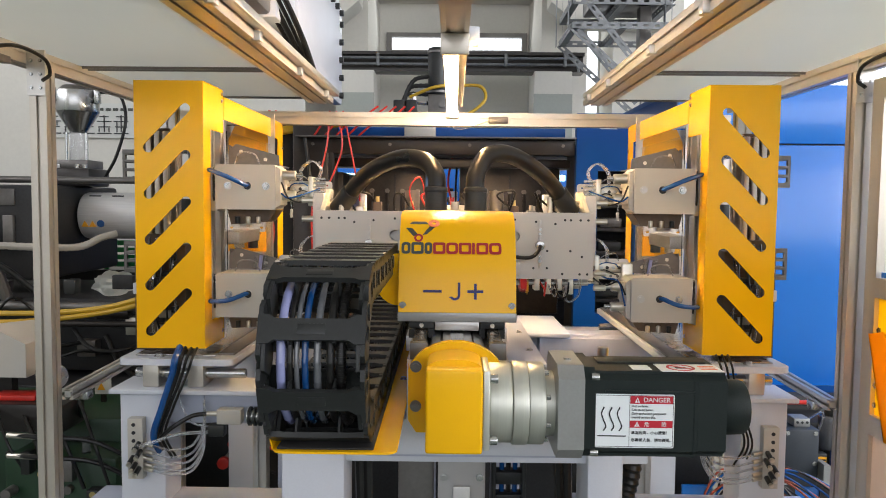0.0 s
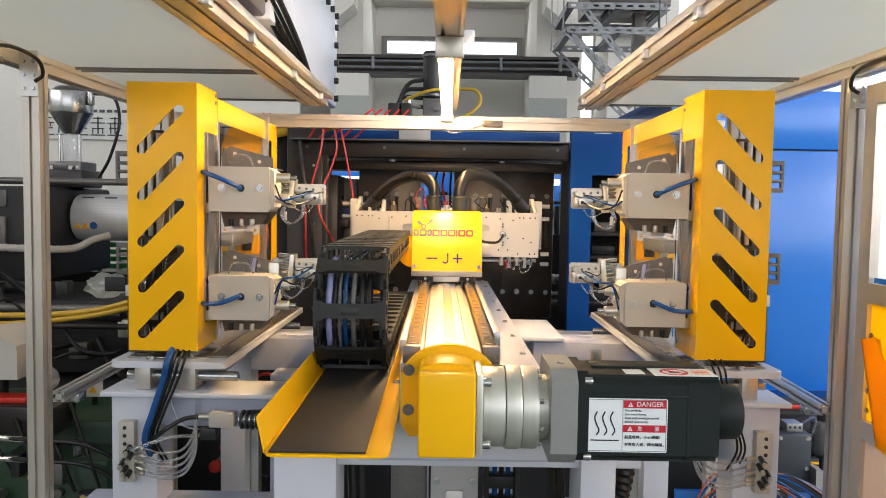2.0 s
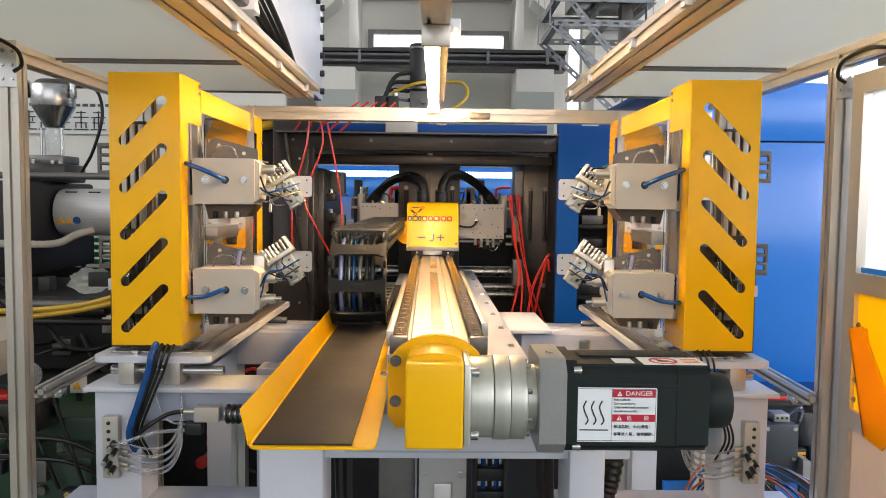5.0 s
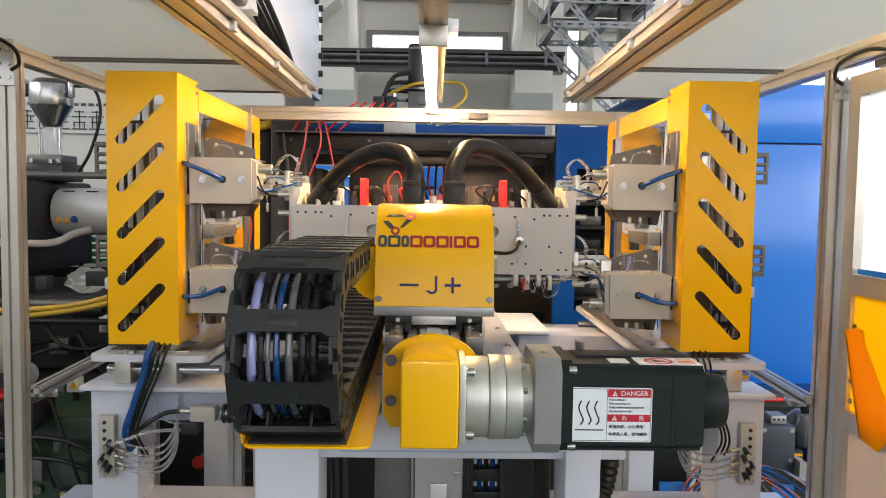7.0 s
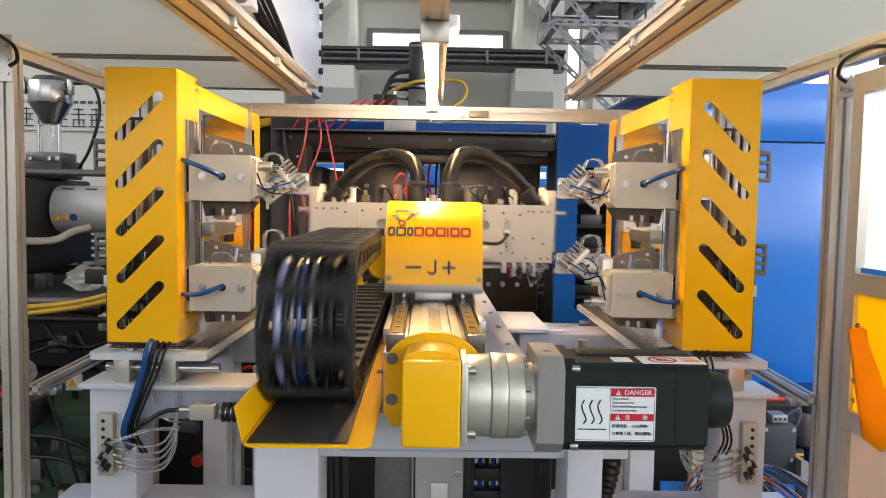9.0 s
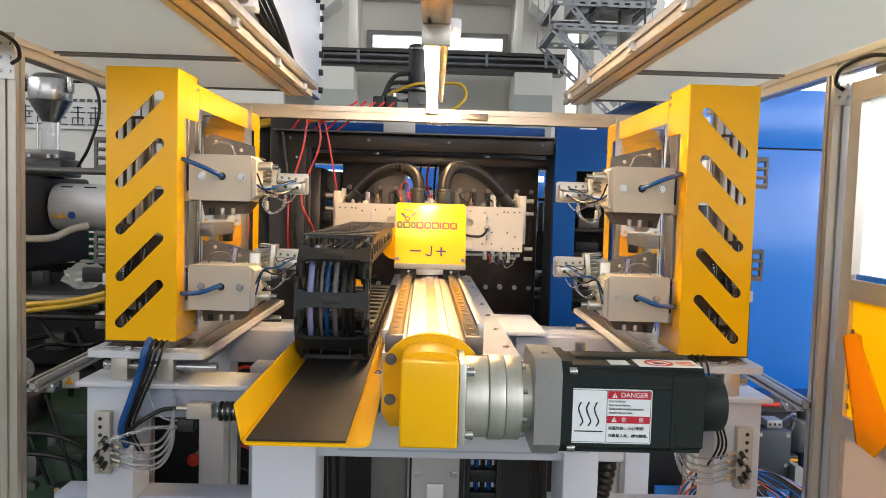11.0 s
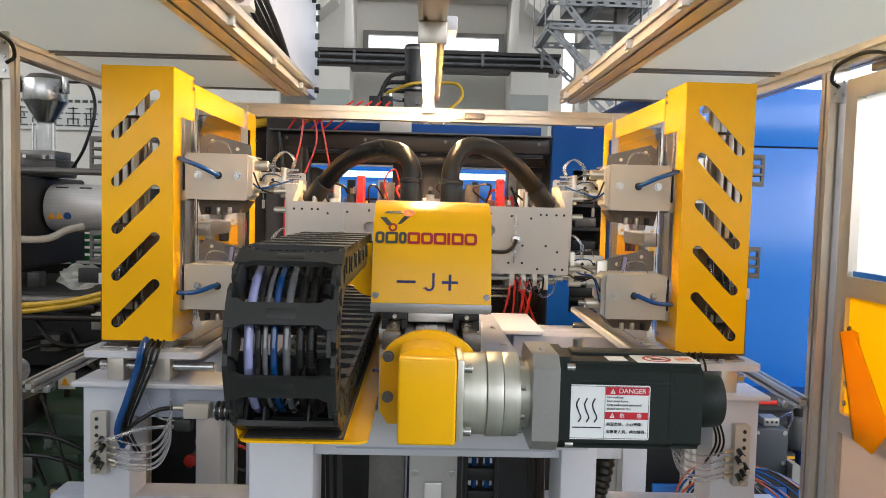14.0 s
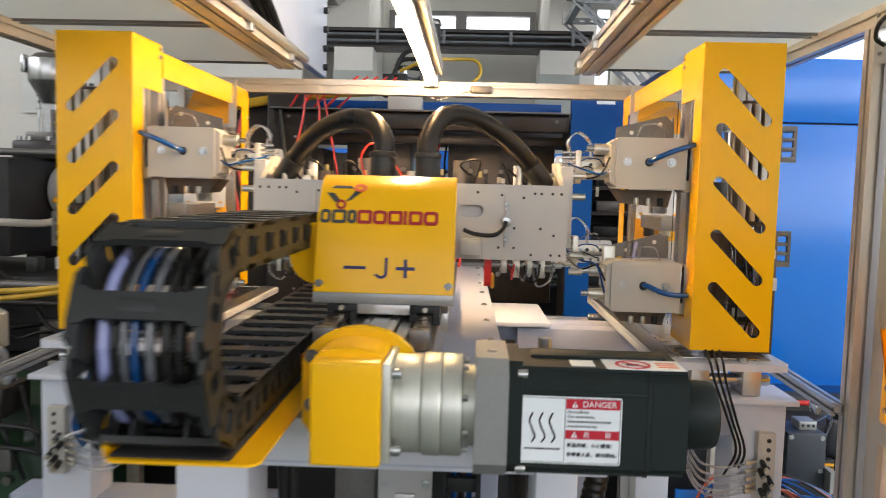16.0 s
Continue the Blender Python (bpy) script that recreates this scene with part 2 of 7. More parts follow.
def tube(bm, pts, r, seg=8, steps=8, ridge=0.0):
    path = spline(pts, steps) if len(pts) > 2 else [Vector(p) for p in pts]
    rings, prev = [], None
    for i, p in enumerate(path):
        d = (path[min(i + 1, len(path) - 1)] - path[max(i - 1, 0)]).normalized()
        if prev is None:
            up = Vector((0, 0, 1)) if abs(d.z) < 0.9 else Vector((1, 0, 0))
            n = d.cross(up).normalized()
        else:
            n = (prev - d * prev.dot(d)).normalized()
        prev = n
        b = d.cross(n)
        rr = r + (ridge if i % 2 else 0)
        rings.append([bm.verts.new(p + rr * (math.cos(a) * n + math.sin(a) * b)) for a in (2 * math.pi * k / seg for k in range(seg))])
    for a, b in zip(rings, rings[1:]):
        for k in range(seg):
            bm.faces.new((a[k], a[(k + 1) % seg], b[(k + 1) % seg], b[k]))
    bm.faces.new(rings[0])
    bm.faces.new(list(reversed(rings[-1])))
    return bm


AXES = {
    "x": Matrix(((0, 0, 1, 0), (1, 0, 0, 0), (0, 1, 0, 0), (0, 0, 0, 1))),
    "y": Matrix(((1, 0, 0, 0), (0, 0, 1, 0), (0, 1, 0, 0), (0, 0, 0, 1))),
    "z": Matrix.Identity(4),
}


def prism(bm, loop, axis, a0, a1, holes=()):
    """A plate or bar with the outline loop and holes, from a0 to a1 along the axis.
    Outline coordinates: (y, z) for x, (x, z) for y, (x, y) for z."""
    tmp = bmesh.new()
    for lp in (loop, *holes):
        vs = [tmp.verts.new((u, v, a0)) for u, v in lp]
        for i in range(len(vs)):
            tmp.edges.new((vs[i], vs[(i + 1) % len(vs)]))
    bmesh.ops.triangle_fill(tmp, use_beauty=True, edges=tmp.edges[:], use_dissolve=False)
    r = bmesh.ops.extrude_face_region(tmp, geom=tmp.faces[:])
    bmesh.ops.translate(tmp, vec=(0, 0, a1 - a0), verts=[g for g in r["geom"] if isinstance(g, bmesh.types.BMVert)])
    tmp.transform(AXES[axis])
    bmesh.ops.recalc_face_normals(tmp, faces=tmp.faces)
    me = bpy.data.meshes.new("tmp")
    tmp.to_mesh(me)
    tmp.free()
    bm.from_mesh(me)
    bpy.data.meshes.remove(me)
    return bm


def rounded(x0, x1, z0, z1, r, n=5):
    out = []
    for cx, cz, a0 in ((x1 - r, z1 - r, 0), (x0 + r, z1 - r, 90), (x0 + r, z0 + r, 180), (x1 - r, z0 + r, 270)):
        for k in range(n + 1):
            a = radians(a0 + 90 * k / n)
            out.append((cx + r * math.cos(a), cz + r * math.sin(a)))
    return out


def ring2(cx, cz, r, n=14):
    return [(cx + r * math.cos(2 * math.pi * k / n), cz + r * math.sin(2 * math.pi * k / n)) for k in range(n)]


def slot2(ax, az, bx, bz, r, n=7):
    """A slot with round ends from a to b."""
    ang = math.atan2(bz - az, bx - ax)
    out = [(bx + r * math.cos(ang - math.pi / 2 + math.pi * k / n), bz + r * math.sin(ang - math.pi / 2 + math.pi * k / n)) for k in range(n + 1)]
    return out + [(ax + r * math.cos(ang + math.pi / 2 + math.pi * k / n), az + r * math.sin(ang + math.pi / 2 + math.pi * k / n)) for k in range(n + 1)]


def profile2(w, h, nw=1, nh=1, s=0.0045, dp=0.007):
    """The outline of a slotted extrusion, nw slots on the sides of width w and nh on those of height h."""
    def side(length, n):
        pts, pitch = [], length / n
        for i in range(n):
            c = -length / 2 + pitch * (i + 0.5)
            pts += [(c - s, 0), (c - s, -0.002), (c - s * 1.7, -0.0026), (c - s * 1.7, -dp), (c + s * 1.7, -dp), (c + s * 1.7, -0.0026), (c + s, -0.002), (c + s, 0)]
        return pts
    out = [(-w / 2, h / 2)] + [(u, h / 2 + v) for u, v in side(w, nw)]
    out += [(w / 2, h / 2)] + [(w / 2 + v, -u) for u, v in side(h, nh)]
    out += [(w / 2, -h / 2)] + [(-u, -h / 2 - v) for u, v in side(w, nw)]
    out += [(-w / 2, -h / 2)] + [(-w / 2 - v, u) for u, v in side(h, nh)]
    return out


def extrusion(bm, axis, c1, c2, a0, a1, w=0.045, h=0.045, nw=1, nh=1):
    lp = [(u + c1, v + c2) for u, v in profile2(w, h, nw, nh)]
    return prism(bm, lp, axis, a0, a1)


def bolt(bm, p, axis, r=0.006, h=0.006, hexa=True):
    d = {"-y": (0, -1, 0), "+y": (0, 1, 0), "+z": (0, 0, 1), "+x": (1, 0, 0), "-x": (-1, 0, 0)}[axis]
    p = Vector(p)
    q = p + Vector(d) * h
    cyl(bm, p - Vector(d) * 0.002, p + Vector(d) * h * 0.3, r * 1.5, 14)
    cyl(bm, p, q, r, 6 if hexa else 14)
    return bm


def lettering(text, size, mat, parent, m, name="lettering", align="CENTER", thick=0.0003):
    cu = bpy.data.curves.new(name, "FONT")
    cu.body, cu.size, cu.extrude, cu.align_x, cu.align_y = text, size, thick, align, "CENTER"
    tmp = bpy.data.objects.new(name, cu)
    scene.collection.objects.link(tmp)
    dg = bpy.context.evaluated_depsgraph_get()
    me = bpy.data.meshes.new_from_object(tmp.evaluated_get(dg))
    bpy.data.objects.remove(tmp)
    bpy.data.curves.remove(cu)
    me.materials.clear()
    me.materials.append(M[mat])
    ob = new(name, me)
    ob.parent = parent
    ob.matrix_basis = world_of(parent).inverted() @ m
    return ob


# ---------------------------------------------------------------- the hall
def hall():
    def wall(name, bm):
        return tagged(part(name, bm, "wall", smooth=False), "plain cream painted plaster factory wall", "wall", kind="structure")
    bm = B()
    prism(bm, [(-8, -8), (8, -8), (8, 9), (-8, 9)], "z", -0.2, 0)
    tagged(part("floor", bm, "floor", smooth=False), "worn green-grey painted concrete factory floor", "floor", kind="structure")
    bm = B()
    box(bm, -6.2, 6.2, -6.2, 7.6, 5.0, 5.2)
    for y in (0.5, 3.4):
        box(bm, -6.2, 6.2, y - 0.2, y + 0.2, 4.6, 4.998)
    tagged(part("ceiling", bm, "ceil", smooth=False), "white plastered factory ceiling with concrete beams", "ceiling", kind="structure")
    # back wall with a shallow window bay
    wall("wall_north", prism(B(), [(-6.2, 0), (6.2, 0), (6.2, 5), (-6.2, 5)], "y", 7.2, 7.5, [[(-0.62, 2.9), (0.66, 2.9), (0.66, 3.06), (-0.62, 3.06)], [(2.1, 1.2), (4.6, 1.2), (4.6, 3.6), (2.1, 3.6)]]))
    # openings out of view, added for the area lamps and the blue guard's reflection
    wall("wall_south", prism(B(), [(-6.2, 0), (6.2, 0), (6.2, 5), (-6.2, 5)], "y", -6.2, -6.0, [[(-5.8, 1.7), (5.8, 1.7), (5.8, 4.7), (-5.8, 4.7)]]))
    wall("wall_east", prism(B(), [(-6, 0), (7.2, 0), (7.2, 5), (-6, 5)], "x", 6.0, 6.2, [[(-5.85, 1.9), (4.4, 1.9), (4.4, 4.6), (-5.85, 4.6)]]))
    wall("wall_west", prism(B(), [(-6, 0), (7.2, 0), (7.2, 5), (-6, 5)], "x", -6.2, -6.0, [[(-1.2, 2.6), (5.4, 2.6), (5.4, 4.5), (-1.2, 4.5)]]))
    # added out of view: darker lower walls, to dim what the blue guard reflects
    bm = B()
    box(bm, -5.99, 5.99, -5.999, -5.99, 0, 1.65)
    box(bm, 5.99, 5.999, -5.98, 7.19, 0, 1.65)
    box(bm, -5.999, -5.99, -5.98, 7.19, 0, 1.65)
    tagged(part("dado", bm, "dado", smooth=False), "grey-green wall sheets added out of view to darken the blue guard's reflection", "wall paint", kind="structure")
    # window bay: lintel beam, sloping reveals, frame
    w = thing("window_1", 0, 7.1, 2.9, "narrow white-framed strip window high in the wall", "window", kind="structure")
    bm = B()
    prism(bm, [(-0.64, 2.88), (0.68, 2.88), (0.68, 3.08), (-0.64, 3.08)], "y", 7.17, 7.26,
          [[(-0.59, 2.92), (-0.04, 2.92), (-0.04, 3.04), (-0.59, 3.04)], [(0.06, 2.92), (0.63, 2.92), (0.63, 3.04), (0.06, 3.04)]])
    part("window_frame", bm, "steel_grey", w)
    for a, b in ((-0.59, -0.04), (0.06, 0.63)):
        part("pane", box(B(), a, b, 7.22, 7.225, 2.92, 3.04), "sky_pane", w)
    w = thing("window_2", 3.3, 7.3, 1.2, "large bright factory window behind the guard", "window", kind="structure")
    part("window_frame", prism(B(), [(2.1, 1.2), (4.6, 1.2), (4.6, 3.6), (2.1, 3.6)], "y", 7.25, 7.3,
         [[(2.16, 1.26), (3.3, 1.26), (3.3, 3.54), (2.16, 3.54)], [(3.36, 1.26), (4.54, 1.26), (4.54, 3.54), (3.36, 3.54)]]), "alu", w)
    for a, b in ((2.16, 3.3), (3.36, 4.54)):
        part("pane", box(B(), a, b, 7.27, 7.275, 1.26, 3.54), "sky_pane", w)
    w = thing("window_3", 1.25, 7.15, 2.1, "tall narrow bright window between the piers", "window", kind="structure")
    part("window_frame", prism(B(), [(1.142, 2.1), (1.358, 2.1), (1.358, 3.3), (1.142, 3.3)], "y", 7.15, 7.195, [[(1.16, 2.13), (1.34, 2.13), (1.34, 3.27), (1.16, 3.27)]]), "alu", w)
    part("pane", box(B(), 1.16, 1.34, 7.17, 7.175, 2.13, 3.27), "sky_pane", w)
    bm = B()
    prism(bm, [(-0.75, 6.6), (-1.9, 6.5), (-1.9, 7.2), (-0.7, 7.2)], "z", 0, 4.998)
    prism(bm, [(0.75, 6.6), (1.14, 6.58), (1.14, 7.2), (0.7, 7.2)], "z", 0, 4.998)
    prism(bm, [(1.36, 6.55), (1.9, 6.5), (1.9, 7.2), (1.36, 7.2)], "z", 0, 4.998)
    box(bm, -0.9, 0.9, 6.9, 7.19, 3.35, 3.6)
    box(bm, -0.9, 0.9, 6.7, 7.19, 3.9, 4.998)
    for s in (-1, 1):
        prism(bm, [(s * 1.85, 2.95), (s * 0.98, 2.95), (s * 0.78, 3.12), (s * 0.78, 4.99), (s * 1.85, 4.99)], "y", 6.2, 6.49)
    tagged(part("wall_pier", bm, "wall", smooth=False), "cream plastered piers and lintel round the window", "wall", kind="structure")


hall()


def pedestal(x, z1):
    bm = B()
    prism(bm, [(x - 0.17, 0), (x + 0.17, 0), (x + 0.15, z1), (x - 0.15, z1)], "y", 6.15, 6.45)
    p = thing("concrete_pedestal", x, 6.3, 0, "cream painted tapered concrete pedestal with grey-green dado", "pedestal", "beam pedestals")
    part("shaft", bm, "wall", p)
    w0, w1, zd = 0.1725, 0.1555, 2.375
    part("dado", prism(B(), [(x - w0, 0), (x + w0, 0), (x + w1, zd), (x - w1, zd)], "y", 6.1465, 6.1495), "dado", p)


pedestal(-0.8, 2.555)
pedestal(0.8, 2.555)


def gantry_beam():
    g = thing("gantry_beam", 0, 6.3, 2.7, "dark grey steel gantry beam with cable rails on pedestals", "beam")
    bm = B()
    prism(bm, [(6.22, 2.56), (6.4, 2.56), (6.4, 2.585), (6.33, 2.585), (6.33, 2.695), (6.4, 2.695), (6.4, 2.72), (6.22, 2.72), (6.22, 2.695), (6.29, 2.695), (6.29, 2.585), (6.22, 2.585)], "x", -1.25, 1.06)
    part("beam", bm, "steel_dark", g)
    for z in (2.615, 2.665):
        part("conduit", tube(B(), [(-1.2, 6.2, z), (0.4, 6.2, z), (0.94, 6.2, z), (1.0, 6.2, z - 0.015), (1.01, 6.2, z - 0.06)], 0.011, 10), "galv", g)
    for x in (-0.62, -0.1, 0.42, 0.9):
        part("conduit_clip", box(B(), x - 0.012, x + 0.012, 6.185, 6.219, 2.6, 2.7, 0.003), "galv", g)


gantry_beam()


def slotted_rack():
    """A rack of slotted steel angle beside the gantry."""
    g = thing("slotted_angle_rack", 1.1, 5.4, 2.4, "galvanised slotted angle steel rack with diagonal braces", "rack")

    def angle(p, q, w=0.045):
        p, q = Vector(p), Vector(q)
        L = (q - p).length
        bm = B()
        n = max(2, int(L / 0.075))
        holes = [slot2(0.0, 0.03 + k * 0.075, 0.0, 0.055 + k * 0.075, 0.007, 3) for k in range(n) if 0.06 + k * 0.075 < L]
        prism(bm, [(-w / 2, 0), (w / 2, 0), (w / 2, L), (-w / 2, L)], "y", 0, 0.004, holes)
        prism(bm, [(0.004, 0), (w, 0), (w, L), (0.004, L)], "x", -w / 2, -w / 2 + 0.004)
        d = (q - p).normalized()
        ref = Vector((0, 1, 0)) if abs(d.y) < 0.9 else Vector((1, 0, 0))
        yx = (ref - d * ref.dot(d)).normalized()
        xx = yx.cross(d)
        m = Matrix((xx, yx, d)).transposed().to_4x4()
        m.translation = p
        bm.transform(m)
        part("angle_bar", bm, "galv", g, smooth=False)
    y0, y1, x0, x1 = 5.1, 5.7, 0.78, 1.42
    for x in (x0, x1):
        for y in (y0, y1):
            angle((x, y - 0.007, 2.66 if x == x0 else 2.2), (x, y - 0.007, 4.998))
    for y in (y0, y1):
        angle((x0, y, 2.68), (x1, y, 2.68))
        angle((x0, y, 2.84), (x1, y, 2.84))
        angle((x0, y + 0.007, 2.675), (x1, y + 0.007, 2.1))
        angle((x0 + 0.12, y + 0.013, 2.825), (x1 - 0.05, y + 0.013, 2.25))
    for x in (x0, x1, 1.1):
        angle((x, y0, 2.68), (x, y1, 2.68))
        angle((x, y0, 2.84), (x, y1, 2.84))
    part("tray", box(B(), 0.95, 1.5, 5.2, 5.7, 2.87, 3.05, 0.01), "steel_dark", g, "dark box on the rack")
    part("post", box(B(), 1.28, 1.36, 5.3, 5.4, 2.3, 2.86, 0.005), "steel_grey", g)


slotted_rack()


def robot_arm():
    """White box beam of the take-out robot above the mould, with drive and cables."""
    g = thing("take_out_robot", -0.9, 3.6, 2.2, "white painted robot beam with bolted cover and black cables", "robot")
    part("beam", box(B(), -1.3, -0.6, 2.6, 4.0, 2.12, 2.62, 0.01), "white", g)
    part("end_cover", box(B(), -0.63, -0.585, 2.9, 4.0, 2.0, 2.5, 0.008), "white", g)
    for k in range(8):
        part("cover_bolt", cyl(B(), (-0.586, 2.95 + k * 0.14, 2.46), (-0.565, 2.95 + k * 0.14, 2.46), 0.016, 10), "plastic", g)
    for k in range(5):
        part("cover_bolt", cyl(B(), (-0.586, 3.92, 2.4 - k * 0.09), (-0.565, 3.92, 2.4 - k * 0.09), 0.016, 10), "plastic", g)
    part("drive_head", box(B(), -0.9, -0.62, 2.1, 2.65, 2.13, 2.32, 0.015), "steel_grey", g, "grey cast drive head")
    part("drive_motor", cyl(B(), (-0.86, 2.2, 2.22), (-0.6, 2.2, 2.22), 0.06, 18, bevel=0.006), "plastic", g)
    for k in range(4):
        part("cable", tube(B(), [(-0.72 + k * 0.03, 2.3, 2.35), (-0.66 + k * 0.025, 2.55, 2.22), (-0.6 + k * 0.02, 2.75, 2.08), (-0.55 + k * 0.012, 2.95, 1.93)], 0.008 + 0.003 * (k % 2), 8), "hose", g)
    part("notice", box(B(), -0.584, -0.5825, 3.9, 3.98, 2.36, 2.44), "label", g)


robot_arm()


def hydraulic_motor():
    g = thing("hydraulic_motor", -0.08, 4.3, 1.9, "black vertical motor with hoses on the machine top", "motor")
    part("body", cyl(B(), (-0.09, 4.3, 2.1), (-0.09, 4.3, 2.36), 0.053, 24, bevel=0.008), "plastic", g)
    part("valve_body", box(B(), -0.14, -0.03, 4.25, 4.35, 1.87, 2.0985, 0.006), "steel_grey", g)
    for k in range(3):
        part("valve_port", cyl(B(), (-0.085 + 0.012 * k, 4.215, 1.92 + 0.06 * k), (-0.085 + 0.012 * k, 4.25, 1.92 + 0.06 * k), 0.018, 14), "steel_grey", g)
        part("port_elbow", tube(B(), [(-0.15, 4.27, 1.93 + 0.06 * k), (-0.19, 4.25, 1.93 + 0.06 * k), (-0.215, 4.24, 1.96 + 0.05 * k), (-0.22, 4.24, 2.02 + 0.04 * k)], 0.012, 8), "steel", g)
    part("base_block", box(B(), -0.2, 0.05, 4.2, 4.42, 1.80, 1.87, 0.008), "ivory", g)
    for z in (2.11, 2.33):
        part("clamp", cyl(B(), (-0.09, 4.3, z), (-0.09, 4.3, z + 0.012), 0.058, 24), "steel_grey", g)
    for k in range(4):
        part("hose", tube(B(), [(-0.14, 4.28, 2.2 - 0.05 * k), (-0.22 - 0.02 * k, 4.24, 2.17 - 0.04 * k), (-0.27, 4.24, 2.06 - 0.03 * k), (-0.25 + 0.03 * k, 4.25, 1.92)], 0.011, 10, ridge=0.002), "hose", g)
    for k in range(2):
        part("valve", box(B(), -0.33 + 0.07 * k, -0.27 + 0.07 * k, 4.2, 4.27, 1.94, 2.06, 0.006), "plastic", g)
    part("yellow_hose", tube(B(), [(-0.32, 4.2, 1.95), (-0.1, 4.15, 1.945), (0.06, 4.17, 1.97), (0.175, 4.22, 2.06), (0.155, 4.25, 2.14), (0.04, 4.27, 2.15), (-0.1, 4.2, 2.13), (-0.24, 4.24, 2.08)], 0.009, 10), "cable_yellow", g)


hydraulic_motor()


# ---------------------------------------------------------------- the guard frame
POST_X = {-1: 1.08, 1: 1.066}
BEAM_X = {-1: 1.126, 1: 1.066}


def guard_frame():
    g = thing("guard_frame", 0, 2.0, 0, "slotted aluminium profile guard frame of the machine cell", "machine frame")

    def ex(name, axis, *a, **k):
        part(name, extrusion(B(), axis, *a, **k), "alu_warm", g)
    for s in (-1, 1):
        PX = POST_X[s]
        ex("post", "z", s * PX, 2.0, 0, 1.845)
        ex("post", "z", s * PX, 2.94, 0, 1.79)
        ex("side_beam", "y", s * BEAM_X[s], 1.8685, 0.3, 2.9)
        bm = extrusion(B(), "y", s * 1.03, 0.968, 2.0, 2.75, w=0.03, h=0.03)
        bm.transform(Matrix.Translation((0, 2.0, 0.985)) @ Euler((radians(1.5), 0, 0)).to_matrix().to_4x4() @ Matrix.Translation((0, -2.0, -0.985)))
        part("lower_rail", bm, "alu", g)
        bm = B()
        prism(bm, rounded(s * PX - 0.024, s * PX + 0.024, 1.765, 1.882, 0.002), "y", 1.9705, 1.9755)
        br = part("corner_bracket", bm, "alu", g)
        for dx in (-0.012, 0.012):
            for z in (1.785, 1.82, 1.855):
                part("bolt", bolt(B(), (s * PX + dx, 1.9705, z), "-y", 0.0038, 0.004), "steel", br)
        # latch of the lower rail
        part("rail_clamp", box(B(), s * 1.03 - 0.02, s * 1.03 + 0.02, 2.07, 2.11, 0.932, 0.9585, 0.006), "steel", g)
    ex("cross_beam", "x", 2.94, 1.8155, -1.08, 1.066, w=0.045, h=0.05)
    ex("inner_beam", "y", -0.5, 1.893, 0.3, 2.915, w=0.09, h=0.045, nw=2)
    ex("inner_beam", "y", 0.545, 1.893, 0.3, 2.915, w=0.09, h=0.045, nw=2)
    ex("lamp_beam", "y", 0.01, 1.885, 0.3, 2.915, w=0.06, h=0.045, nw=2)
    for x, ys in ((-0.452, (1.45, 1.78, 2.26, 2.72)), (0.497, (1.5, 1.9, 2.42, 2.76))):
        for y in ys:
            part("panel_clamp", box(B(), x - 0.011, x + 0.011, y - 0.014, y + 0.014, 1.868, 1.892, 0.002), "alu", g)
    part("rail_strip", box(B(), -0.454, -0.43, 0.4, 2.9, 1.895, 1.915, 0.002), "alu", g)
    # hinge closers at the posts
    for s in (-1, 1):
        part("door_closer", box(B(), s * 1.09 - 0.012, s * 1.09 + 0.012, 1.66, 1.86, 1.826, 1.844, 0.003), "steel_grey", g)
        part("cable", tube(B(), [(s * 1.05, 1.72, 1.84), (s * 1.04, 1.82, 1.862), (s * 1.035, 1.93, 1.852), (s * 1.04, 1.965, 1.82), (s * 1.052, 1.95, 1.8)], 0.005, 8), "hose", g)
    cl = part("cable_clip", box(B(), 0.14, 0.215, 2.9, 2.913, 1.8, 1.825, 0.003), "steel_grey", g)
    part("clip_wire", tube(B(), [(0.14, 2.9, 1.81), (0.08, 2.89, 1.785), (0.02, 2.89, 1.775), (-0.02, 2.89, 1.8)], 0.0025, 6), "clear", cl)


guard_frame()


def roof_sheets():
    for s, x0, x1 in ((-1, -1.14, -0.548), (1, 0.593, 1.05)):
        for y0, y1 in ((0.3, 2.27), (2.3, 2.9)):
            t = thing("roof_sheet", (x0 + x1) / 2, (y0 + y1) / 2, 1.9, "milky white plastic sheet lying in the guard frame roof", "panel", "roof sheets")
            part("sheet", box(B(), x0, x1, y0, y1, 1.893, 1.899), "roof", t, smooth=False)
            for c, d in ((y0, y0 + 0.006), (y1 - 0.006, y1)):
                part("seal", box(B(), x0, x1, c, d, 1.885, 1.8925), "steel_grey", t)


